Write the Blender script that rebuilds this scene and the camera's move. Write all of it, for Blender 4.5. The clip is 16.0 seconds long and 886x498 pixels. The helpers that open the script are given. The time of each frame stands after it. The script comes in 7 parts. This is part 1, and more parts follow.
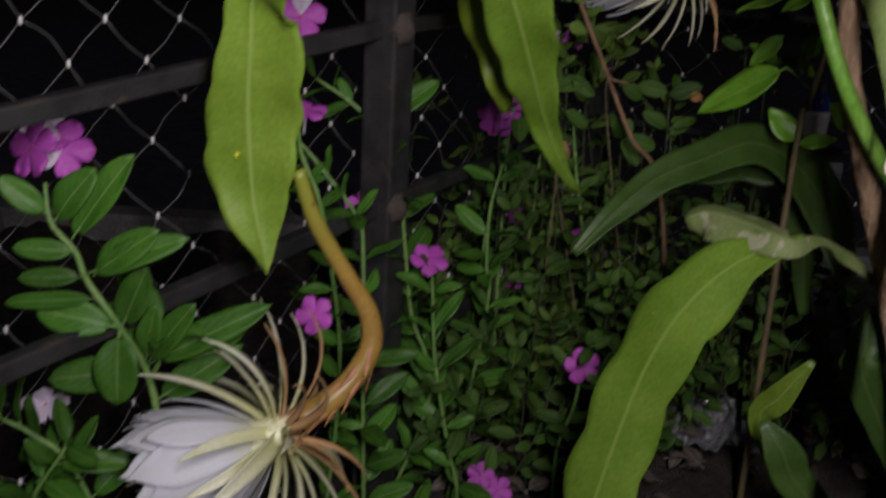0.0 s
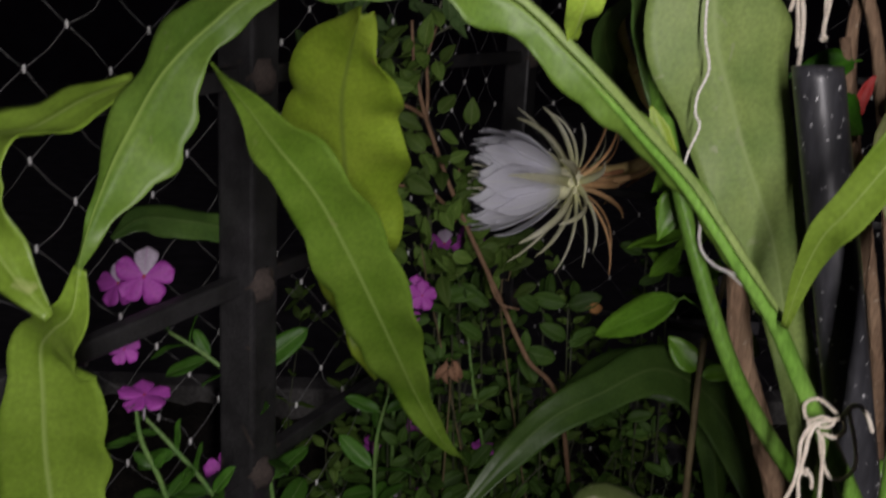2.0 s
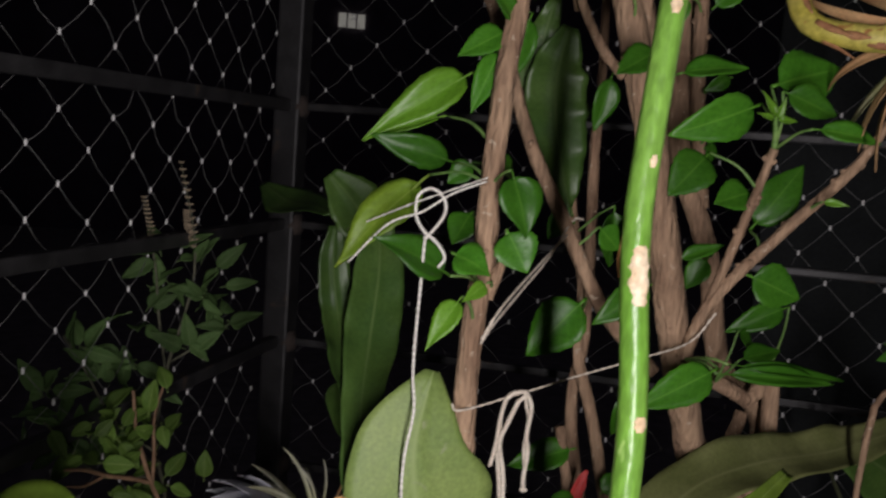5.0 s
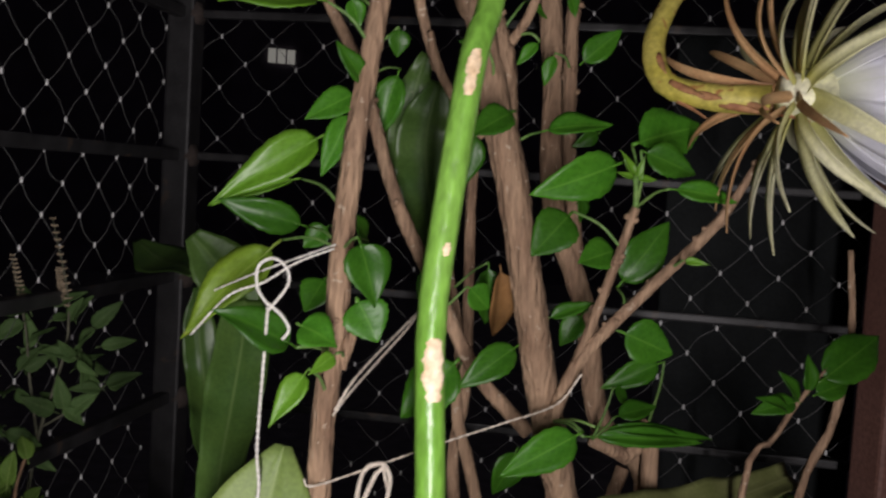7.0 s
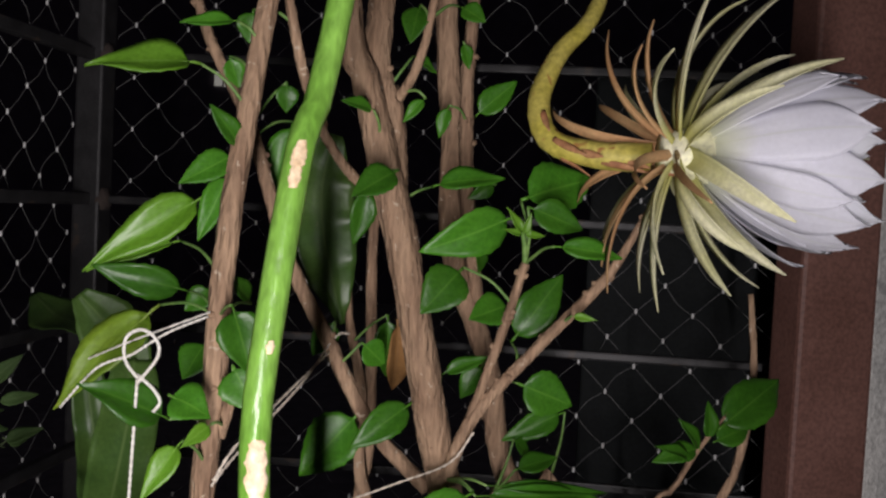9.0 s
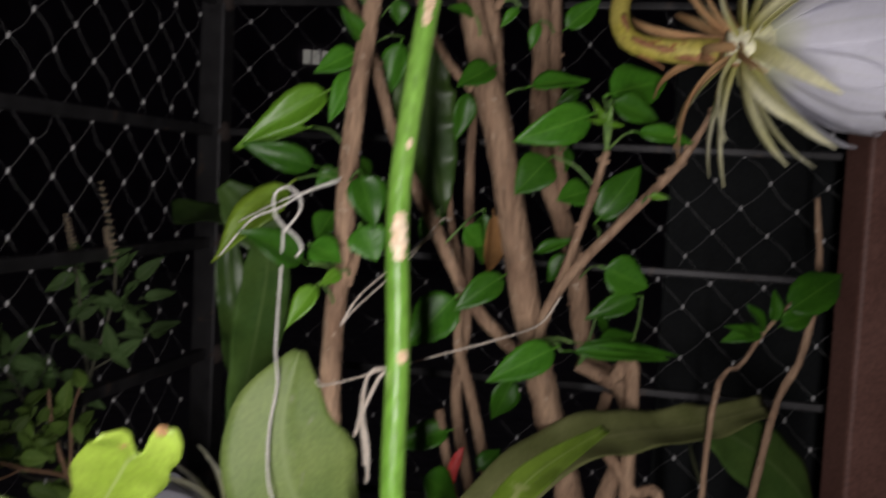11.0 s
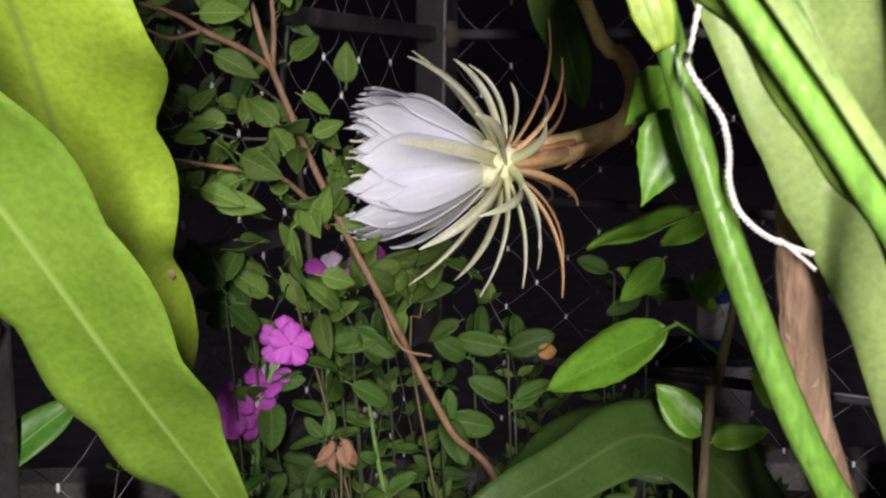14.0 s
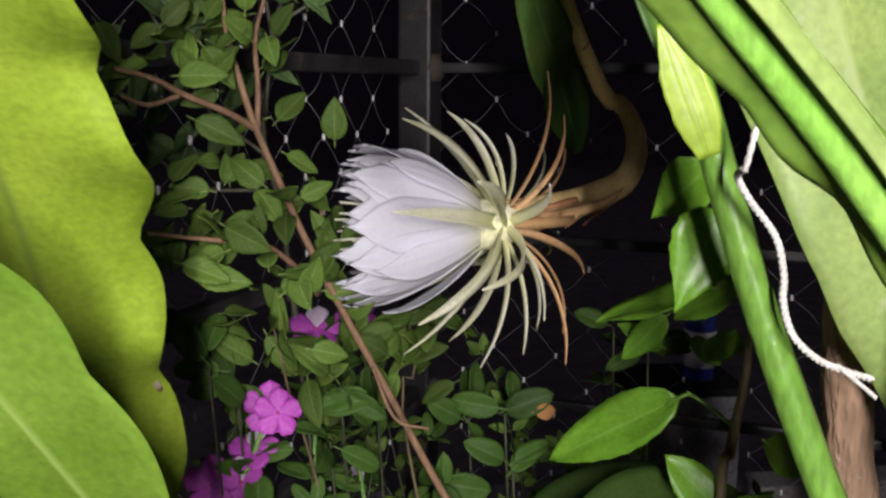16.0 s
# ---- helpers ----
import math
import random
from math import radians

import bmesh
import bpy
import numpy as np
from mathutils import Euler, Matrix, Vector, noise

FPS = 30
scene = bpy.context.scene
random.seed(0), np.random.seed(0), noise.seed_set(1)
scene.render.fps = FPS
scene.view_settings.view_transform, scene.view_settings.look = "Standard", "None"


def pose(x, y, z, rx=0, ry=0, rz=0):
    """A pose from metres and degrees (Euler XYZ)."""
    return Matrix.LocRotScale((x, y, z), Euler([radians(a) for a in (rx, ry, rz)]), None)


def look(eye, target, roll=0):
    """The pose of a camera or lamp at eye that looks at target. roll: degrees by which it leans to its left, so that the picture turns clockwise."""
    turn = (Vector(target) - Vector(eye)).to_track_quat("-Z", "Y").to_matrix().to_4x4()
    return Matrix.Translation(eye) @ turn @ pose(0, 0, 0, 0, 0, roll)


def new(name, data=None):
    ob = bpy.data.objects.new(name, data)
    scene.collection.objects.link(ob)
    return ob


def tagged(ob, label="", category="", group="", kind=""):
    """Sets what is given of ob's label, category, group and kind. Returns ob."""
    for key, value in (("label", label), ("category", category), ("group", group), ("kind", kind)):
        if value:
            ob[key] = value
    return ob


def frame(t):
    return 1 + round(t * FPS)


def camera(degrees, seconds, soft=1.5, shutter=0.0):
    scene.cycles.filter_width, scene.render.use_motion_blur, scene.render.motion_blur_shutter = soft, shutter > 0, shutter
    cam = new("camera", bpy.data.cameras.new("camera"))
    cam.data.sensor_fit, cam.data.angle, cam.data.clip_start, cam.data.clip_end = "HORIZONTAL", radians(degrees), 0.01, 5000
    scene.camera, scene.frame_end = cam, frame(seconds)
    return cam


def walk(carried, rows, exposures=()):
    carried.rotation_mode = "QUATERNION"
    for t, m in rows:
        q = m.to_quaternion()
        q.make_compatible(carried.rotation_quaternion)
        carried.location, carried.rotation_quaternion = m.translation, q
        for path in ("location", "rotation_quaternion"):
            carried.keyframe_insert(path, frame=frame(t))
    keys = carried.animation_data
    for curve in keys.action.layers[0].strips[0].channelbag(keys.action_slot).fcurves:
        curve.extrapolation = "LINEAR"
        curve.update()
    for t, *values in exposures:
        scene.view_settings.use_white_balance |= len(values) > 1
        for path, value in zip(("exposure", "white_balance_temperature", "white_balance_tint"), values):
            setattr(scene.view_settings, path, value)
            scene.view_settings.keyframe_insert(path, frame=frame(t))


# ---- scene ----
cam = camera(49.95, 16.0, soft=2.4, shutter=0.6)
PATH = [
    (0, (0.0343, -0.0009, 1.1108), (0.0393, 1.8961, 0.4774), 3.31),
    (0.5, (0.0631, 0.0215, 1.1532), (0.0929, 1.9317, 0.5614), 3.23),
    (1, (0.0704, 0.0563, 1.1877), (0.1377, 1.9784, 0.6390), 3.12),
    (1.5, (0.0791, 0.0919, 1.2143), (0.1708, 2.0205, 0.6928), 3.02),
    (2, (0.0829, 0.1108, 1.2353), (0.2034, 2.0462, 0.7457), 2.98),
    (2.5, (0.0899, 0.1233, 1.2762), (0.2563, 2.0640, 0.8223), 3.05),
    (3, (0.1044, 0.1311, 1.3190), (0.3405, 2.0794, 0.9336), 2.94),
    (3.5, (0.1169, 0.1379, 1.3637), (0.4191, 2.0873, 1.0341), 3.49),
    (4, (0.1215, 0.1467, 1.3933), (0.4998, 2.0903, 1.1117), 4.06),
    (4.5, (0.1322, 0.1505, 1.4128), (0.5740, 2.0872, 1.1804), 4.79),
    (4.7, (0.1342, 0.1510, 1.4180), (0.6023, 2.0823, 1.1934), 4.50),
    (6.8, (0.1793, 0.1555, 1.4409), (0.8021, 2.0510, 1.3025), 3.85),
    (7, (0.1854, 0.1555, 1.4439), (0.8142, 2.0492, 1.3076), 3.57),
    (7.5, (0.2001, 0.1584, 1.4528), (0.8687, 2.0396, 1.3335), 3.32),
    (8, (0.2125, 0.1638, 1.4665), (0.9218, 2.0313, 1.3706), 3.02),
    (8.2, (0.2185, 0.1610, 1.4720), (0.9463, 2.0213, 1.3846), 3.10),
    (10.3, (0.2245, 0.1000, 1.4560), (0.8856, 1.9860, 1.3498), 2.05),
    (10.5, (0.2201, 0.0843, 1.4523), (0.8560, 1.9771, 1.3379), 2.19),
    (11, (0.1875, 0.0627, 1.4095), (0.7425, 1.9791, 1.2695), 2.85),
    (11.5, (0.1679, 0.1047, 1.3502), (0.6113, 2.0468, 1.1723), 2.62),
    (12, (0.1594, 0.1429, 1.2802), (0.5004, 2.0993, 1.0430), 2.31),
    (12.5, (0.1628, 0.2011, 1.2110), (0.4323, 2.1643, 0.9403), 1.90),
    (13, (0.1471, 0.2697, 1.1684), (0.3817, 2.2336, 0.8722), 1.72),
    (13.5, (0.1523, 0.3338, 1.1421), (0.3676, 2.2957, 0.8189), 1.32),
    (14, (0.1506, 0.3680, 1.1413), (0.3592, 2.3265, 0.7938), 0.87),
    (14.5, (0.1424, 0.4024, 1.1453), (0.3837, 2.3522, 0.7712), 0.46),
    (15, (0.1455, 0.4105, 1.1460), (0.3945, 2.3614, 0.7827), 0.39),
    (15.5, (0.1464, 0.4100, 1.1589), (0.4124, 2.3598, 0.8016), 0.29),
    (16, (0.1396, 0.4049, 1.1712), (0.4115, 2.3561, 0.8262), 0.50),
]
EXPOSURES = [(0.0, 0.75), (0.5, 0.4), (1.0, 0.4), (2.5, 0.45), (3.0, 0.3), (3.5, 0.45), (4.0, 0.6), (4.5, 0.55), (7.0, 0.75), (8.0, 0.95), (10.5, 0.7), (11.5, 0.25), (12.0, 0.4), (12.5, 0.65), (13.0, 1.35), (13.5, 1.98), (14.5, 2.22), (16.0, 2.02)]
walk(cam, [(t, look(eye, target, roll)) for t, eye, target, roll in PATH], EXPOSURES)

# ---- night and torch light ----
world = bpy.data.worlds.new("night_sky")
scene.world = world
world.use_nodes = True
sky = world.node_tree.nodes["Background"]
sky.inputs[0].default_value = (0.62, 0.52, 0.75, 1)
sky.inputs[1].default_value = 0.0085

lamp_data = bpy.data.lights.new("torch", "AREA")
lamp_data.shape = "RECTANGLE"
lamp_data.size, lamp_data.size_y = 0.015, 0.38
lamp_data.energy = 3.8
lamp_data.color = (1.0, 0.93, 0.95)
torch = new("torch", lamp_data)
torch.matrix_world = look((0.130, -0.06, 1.30), (0.27, 1.0, 1.19))

# ---- materials ----
def node_mat(name, rough=0.6, metal=0.0, spec=0.5):
    m = bpy.data.materials.new(name)
    m.use_nodes = True
    b = m.node_tree.nodes["Principled BSDF"]
    b.inputs["Roughness"].default_value = rough
    b.inputs["Metallic"].default_value = metal
    b.inputs["Specular IOR Level"].default_value = spec
    return m, m.node_tree.nodes, m.node_tree.links, b


def noise_tex(nodes, links, coord, scale, detail=4.0, stretch=None, distort=0.0):
    n = nodes.new("ShaderNodeTexNoise")
    n.inputs["Scale"].default_value = scale
    n.inputs["Detail"].default_value = detail
    n.inputs["Distortion"].default_value = distort
    if stretch:
        mp = nodes.new("ShaderNodeMapping")
        mp.inputs["Scale"].default_value = stretch
        links.new(coord, mp.inputs["Vector"])
        coord = mp.outputs["Vector"]
    links.new(coord, n.inputs["Vector"])
    return n.outputs["Fac"]


def ramp(nodes, links, fac, stops):
    r = nodes.new("ShaderNodeValToRGB")
    e = r.color_ramp.elements
    while len(e) < len(stops):
        e.new(0.5)
    for k, (p, c) in enumerate(stops):
        e[k].position = p
        e[k].color = (*c, 1)
    links.new(fac, r.inputs["Fac"])
    return r.outputs["Color"]


def mix(nodes, links, fac, a, b, kind="MIX"):
    n = nodes.new("ShaderNodeMix")
    n.data_type, n.blend_type = "RGBA", kind
    for sock, v in ((n.inputs["Factor"], fac), (n.inputs["A"], a), (n.inputs["B"], b)):
        if isinstance(v, (int, float)):
            sock.default_value = v
        elif isinstance(v, tuple):
            sock.default_value = (*v, 1)
        else:
            links.new(v, sock)
    return n.outputs["Result"]


def add_bump(nodes, links, b, fac, strength, distance):
    bp = nodes.new("ShaderNodeBump")
    bp.inputs["Strength"].default_value = strength
    bp.inputs["Distance"].default_value = distance
    links.new(fac, bp.inputs["Height"])
    links.new(bp.outputs["Normal"], b.inputs["Normal"])


def surface(name, dark, light, scale=40, fine=300, rough=0.6, metal=0.0, spec=0.5, bump=0.3, depth=0.001, stretch=None, spots=None, random_tint=0.0):
    """A surface with broad patches and fine grain; spots: colour, share, scale."""
    m, nodes, links, b = node_mat(name, rough, metal, spec)
    co = nodes.new("ShaderNodeTexCoord").outputs["Object"]
    broad = noise_tex(nodes, links, co, scale, 5, stretch)
    grain = noise_tex(nodes, links, co, fine, 3, stretch)
    c = ramp(nodes, links, broad, [(0.32, dark), (0.68, light)])
    g = ramp(nodes, links, grain, [(0.3, (0.72, 0.72, 0.72)), (0.7, (1.18, 1.18, 1.18))])
    c = mix(nodes, links, 1.0, c, g, "MULTIPLY")
    if spots:
        col, share, sc = spots
        s = ramp(nodes, links, noise_tex(nodes, links, co, sc, 2, None, 0.6), [(1 - share, (0, 0, 0)), (min(1.0, 1 - share + 0.05), (1, 1, 1))])
        c = mix(nodes, links, s, c, col)
    if random_tint:
        info = nodes.new("ShaderNodeObjectInfo").outputs["Random"]
        hs = nodes.new("ShaderNodeHueSaturation")
        mr = nodes.new("ShaderNodeMapRange")
        mr.inputs["To Min"].default_value, mr.inputs["To Max"].default_value = 1 - random_tint, 1 + random_tint
        links.new(info, mr.inputs["Value"])
        links.new(mr.outputs["Result"], hs.inputs["Value"])
        links.new(c, hs.inputs["Color"])
        c = hs.outputs["Color"]
    links.new(c, b.inputs["Base Color"])
    if bump:
        add_bump(nodes, links, b, grain, bump, depth)
    return m


def blade_mat(name, dark, light, rib, rough=0.42, translucent=0.18, spots=None, veins=0.0, edge=None, random_tint=0.15, spec=0.5, grain=0.15, base_tint=None, reach=0.3, relief=5.0):
    """A leaf: mottled greens, a paler midrib along the middle, side veins, pores; a part of the light passes through."""
    m, nodes, links, b = node_mat(name, rough, 0.0, spec)
    tc = nodes.new("ShaderNodeTexCoord")
    co, uv = tc.outputs["Object"], tc.outputs["UV"]
    broad = noise_tex(nodes, links, co, 28, 4)
    fine = noise_tex(nodes, links, co, 420, 3)
    c = ramp(nodes, links, broad, [(0.3, dark), (0.7, light)])
    c = mix(nodes, links, 1.0, c, ramp(nodes, links, fine, [(0.3, (1 - grain,) * 3), (0.7, (1 + 0.8 * grain,) * 3)]), "MULTIPLY")
    sep = nodes.new("ShaderNodeSeparateXYZ")
    links.new(uv, sep.inputs["Vector"])
    off = nodes.new("ShaderNodeMath")
    off.operation = "SUBTRACT"
    links.new(sep.outputs["Y"], off.inputs[0])
    off.inputs[1].default_value = 0.5
    dist = nodes.new("ShaderNodeMath")
    dist.operation = "ABSOLUTE"
    links.new(off.outputs[0], dist.inputs[0])
    mid = ramp(nodes, links, dist.outputs[0], [(0.0, (1, 1, 1)), (0.035, (0, 0, 0))])
    c = mix(nodes, links, mid, c, rib)
    height = fine
    if base_tint:
        c = mix(nodes, links, ramp(nodes, links, sep.outputs["X"], [(0.0, (1, 1, 1)), (reach, (0, 0, 0))]), c, base_tint)
    if veins:
        w = nodes.new("ShaderNodeTexWave")
        w.bands_direction = "X"
        w.inputs["Scale"].default_value = 2.2
        w.inputs["Distortion"].default_value = 1.5
        w.inputs["Detail"].default_value = 1
        slant = nodes.new("ShaderNodeCombineXYZ")
        shear = nodes.new("ShaderNodeMath")
        shear.operation = "MULTIPLY_ADD"
        links.new(dist.outputs[0], shear.inputs[0])
        shear.inputs[1].default_value = -0.7
        links.new(sep.outputs["X"], shear.inputs[2])
        links.new(shear.outputs[0], slant.inputs["X"])
        links.new(slant.outputs["Vector"], w.inputs["Vector"])
        v = ramp(nodes, links, w.outputs["Fac"], [(0.86, (0, 0, 0)), (1.0, (veins, veins, veins))])
        c = mix(nodes, links, v, c, rib)
    if edge:
        e = ramp(nodes, links, dist.outputs[0], [(0.44, (0, 0, 0)), (0.5, (1, 1, 1))])
        c = mix(nodes, links, e, c, edge)
    if spots:
        col, share, sc = spots
        s = ramp(nodes, links, noise_tex(nodes, links, co, sc, 3, None, 0.8), [(1 - share, (0, 0, 0)), (min(1.0, 1 - share + 0.06), (1, 1, 1))])
        c = mix(nodes, links, s, c, col)
    info = nodes.new("ShaderNodeObjectInfo").outputs["Random"]
    hs = nodes.new("ShaderNodeHueSaturation")
    mr = nodes.new("ShaderNodeMapRange")
    mr.inputs["To Min"].default_value, mr.inputs["To Max"].default_value = 1 - random_tint, 1 + random_tint
    links.new(info, mr.inputs["Value"])
    links.new(mr.outputs["Result"], hs.inputs["Value"])
    links.new(c, hs.inputs["Color"])
    c = hs.outputs["Color"]
    links.new(c, b.inputs["Base Color"])
    swell = noise_tex(nodes, links, co, 75, 2)
    both = nodes.new("ShaderNodeMath")
    both.operation = "MULTIPLY_ADD"
    links.new(swell, both.inputs[0])
    both.inputs[1].default_value = relief
    links.new(height, both.inputs[2])
    add_bump(nodes, links, b, both.outputs[0], 0.16, 0.0006)
    if translucent:
        tr = nodes.new("ShaderNodeBsdfTranslucent")
        links.new(c, tr.inputs["Color"])
        ms = nodes.new("ShaderNodeMixShader")
        ms.inputs["Fac"].default_value = translucent
        out = nodes["Material Output"]
        links.new(b.outputs["BSDF"], ms.inputs[1])
        links.new(tr.outputs["BSDF"], ms.inputs[2])
        links.new(ms.outputs["Shader"], out.inputs["Surface"])
    return m


CEREUS = blade_mat("cereus_leaf", (0.135, 0.225, 0.020), (0.205, 0.315, 0.04), (0.29, 0.40, 0.10), spots=((0.30, 0.36, 0.11), 0.30, 55))
CEREUS_DEEP = blade_mat("cereus_leaf_deep", (0.105, 0.200, 0.016), (0.175, 0.290, 0.035), (0.25, 0.37, 0.08), spots=((0.24, 0.31, 0.08), 0.30, 55))
CEREUS_MATT = blade_mat("cereus_leaf_matt", (0.105, 0.200, 0.016), (0.165, 0.275, 0.030), (0.22, 0.33, 0.06), rough=0.7, spec=0.15, spots=((0.20, 0.28, 0.06), 0.30, 55))
CEREUS_BRANCH = blade_mat("cereus_branch", (0.075, 0.150, 0.016), (0.135, 0.225, 0.033), (0.24, 0.35, 0.08), rough=0.5, spots=((0.17, 0.19, 0.09), 0.30, 60))
CEREUS_YELLOW = blade_mat("cereus_leaf_yellow", (0.23, 0.36, 0.025), (0.34, 0.47, 0.045), (0.20, 0.29, 0.04), spots=((0.40, 0.46, 0.07), 0.30, 40))
CEREUS_BRIGHT = blade_mat("cereus_leaf_young", (0.38, 0.58, 0.05), (0.54, 0.73, 0.11), (0.56, 0.72, 0.20), translucent=0.40)
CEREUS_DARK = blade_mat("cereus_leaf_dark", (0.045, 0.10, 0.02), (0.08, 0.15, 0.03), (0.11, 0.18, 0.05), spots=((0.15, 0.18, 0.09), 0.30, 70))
# Darker copy of CEREUS_DARK; the foliage's shade is put into its colour.
CEREUS_SHADE = blade_mat("cereus_leaf_shaded", (0.032, 0.07, 0.012), (0.055, 0.105, 0.02), (0.08, 0.13, 0.035), spots=((0.10, 0.12, 0.06), 0.30, 70))
CEREUS_GREY = blade_mat("cereus_leaf_grey", (0.16, 0.245, 0.06), (0.245, 0.33, 0.09), (0.27, 0.36, 0.12), rough=0.55, spots=((0.27, 0.32, 0.15), 0.35, 50))
CEREUS_OLIVE = blade_mat("cereus_leaf_olive", (0.17, 0.195, 0.06), (0.27, 0.29, 0.11), (0.30, 0.32, 0.13), rough=0.55, spots=((0.22, 0.22, 0.10), 0.32, 50))
CEREUS_PALE = blade_mat("cereus_leaf_pale", (0.31, 0.47, 0.045), (0.43, 0.60, 0.085), (0.54, 0.68, 0.18), translucent=0.35, spots=((0.40, 0.50, 0.12), 0.30, 30))
CEREUS_DUSTY = blade_mat("cereus_leaf_dusty", (0.10, 0.16, 0.03), (0.20, 0.24, 0.09), (0.24, 0.28, 0.12), rough=0.7, spots=((0.32, 0.32, 0.20), 0.42, 60))
STEM_GREEN = surface("green_stem", (0.11, 0.25, 0.030), (0.18, 0.35, 0.060), 34, 420, 0.30, bump=0.45, stretch=(1, 1, 0.35), spots=((0.26, 0.42, 0.11), 0.28, 110))
CORK_BROWN = surface("cork_brown", (0.30, 0.15, 0.05), (0.46, 0.27, 0.11), 60, 400, 0.75, bump=0.5, stretch=(1, 1, 0.3))
YELLOW_SPOT = surface("yellow_leaf_spot", (0.45, 0.50, 0.02), (0.55, 0.58, 0.04), 200, 600, 0.5, bump=0.0)
DRY_BROWN = blade_mat("dry_leaf_patch", (0.17, 0.13, 0.09), (0.33, 0.27, 0.19), (0.24, 0.18, 0.12), rough=0.85, translucent=0.1)
DRY_PALE = blade_mat("dry_leaf_pale", (0.36, 0.38, 0.16), (0.52, 0.50, 0.30), (0.44, 0.44, 0.2), rough=0.7, translucent=0.25)
STEM_SCAR = surface("stem_scar", (0.50, 0.34, 0.18), (0.78, 0.66, 0.48), 90, 500, 0.7, bump=0.5)
BARK = surface("bark", (0.20, 0.120, 0.072), (0.40, 0.265, 0.165), 75, 330, 0.85, bump=0.8, depth=0.004, stretch=(1, 1, 0.22), spots=((0.46, 0.36, 0.26), 0.33, 210))
TWIG_DARK = surface("twig_dark", (0.09, 0.07, 0.035), (0.17, 0.13, 0.06), 90, 500, 0.7, bump=0.5, stretch=(1, 1, 0.3))
TWIG = surface("twig_bark", (0.15, 0.085, 0.045), (0.25, 0.15, 0.085), 90, 500, 0.7, bump=0.5, stretch=(1, 1, 0.3))
HIBISCUS = blade_mat("shrub_leaf", (0.032, 0.130, 0.009), (0.066, 0.215, 0.016), (0.09, 0.25, 0.025), spec=0.35, rough=0.38, veins=0.12, random_tint=0.35)
HIBISCUS_LIGHT = blade_mat("shrub_leaf_light", (0.10, 0.26, 0.015), (0.16, 0.34, 0.03), (0.18, 0.37, 0.05), rough=0.38, veins=0.12, spots=((0.30, 0.36, 0.04), 0.2, 45))
HIBISCUS_YELLOW = blade_mat("shrub_leaf_yellowing", (0.14, 0.27, 0.02), (0.24, 0.36, 0.03), (0.26, 0.38, 0.06), rough=0.45, veins=0.15, spots=((0.40, 0.40, 0.05), 0.35, 40))
HIBISCUS_DRY = blade_mat("shrub_leaf_dry", (0.26, 0.12, 0.035), (0.38, 0.20, 0.06), (0.3, 0.16, 0.06), rough=0.8, veins=0.3)
VINCA = blade_mat("periwinkle_leaf", (0.036, 0.118, 0.011), (0.072, 0.190, 0.021), (0.16, 0.28, 0.08), rough=0.48, spec=0.35, veins=0.15, random_tint=0.35)
STEM_DARK = surface("herb_stem", (0.03, 0.04, 0.018), (0.06, 0.065, 0.03), 80, 400, 0.6)
VINCA_DARK = blade_mat("periwinkle_leaf_small", (0.034, 0.080, 0.012), (0.068, 0.130, 0.022), (0.10, 0.17, 0.05), rough=0.6, spec=0.2, veins=0.15, random_tint=0.35)
WITHERED = blade_mat("withered_petal", (0.22, 0.11, 0.06), (0.38, 0.22, 0.13), (0.3, 0.17, 0.1), rough=0.85)
VINCA_STEM = surface("periwinkle_stem", (0.10, 0.22, 0.05), (0.18, 0.30, 0.08), 80, 400, 0.5)
BUSH = blade_mat("bush_leaf", (0.050, 0.100, 0.015), (0.110, 0.175, 0.030), (0.15, 0.21, 0.06), rough=0.65, spec=0.2, veins=0.3, random_tint=0.45)
BASIL = blade_mat("basil_leaf", (0.055, 0.110, 0.032), (0.105, 0.175, 0.055), (0.13, 0.19, 0.075), rough=0.7, spec=0.2, veins=0.4, random_tint=0.3)
BASIL_STEM = surface("basil_stem", (0.07, 0.075, 0.045), (0.12, 0.115, 0.075), 90, 500, 0.7)
BASIL_SPIKE = surface("basil_spike", (0.26, 0.20, 0.13), (0.44, 0.35, 0.24), 200, 600, 0.8)
PURPLE = blade_mat("periwinkle_petal", (0.44, 0.06, 0.44), (0.60, 0.12, 0.60), (0.50, 0.08, 0.44), rough=0.6, translucent=0.25, random_tint=0.12)
PURPLE_PALE = blade_mat("periwinkle_petal_faded", (0.62, 0.5, 0.66), (0.75, 0.68, 0.78), (0.6, 0.35, 0.6), rough=0.6, translucent=0.25)
PETAL = blade_mat("cereus_petal", (0.87, 0.88, 0.93), (0.92, 0.93, 0.96), (0.88, 0.89, 0.91), rough=0.55, relief=0.6, translucent=0.50, random_tint=0.03, grain=0.02, base_tint=(0.74, 0.76, 0.50))
PETAL_OUTER = blade_mat("cereus_petal_outer", (0.85, 0.85, 0.91), (0.91, 0.91, 0.96), (0.85, 0.86, 0.86), rough=0.55, relief=0.6, translucent=0.48, random_tint=0.04, grain=0.03, base_tint=(0.76, 0.79, 0.56), reach=0.3)
TEPAL_PALE = blade_mat("tepal_pale", (0.64, 0.64, 0.40), (0.80, 0.79, 0.64), (0.66, 0.68, 0.42), rough=0.5, translucent=0.15, random_tint=0.12, base_tint=(0.66, 0.67, 0.32), reach=0.6)
TEPAL_YELLOW = blade_mat("tepal_yellow", (0.56, 0.55, 0.26), (0.75, 0.73, 0.52), (0.60, 0.60, 0.30), rough=0.5, translucent=0.15, random_tint=0.15, base_tint=(0.50, 0.49, 0.13), reach=0.5)
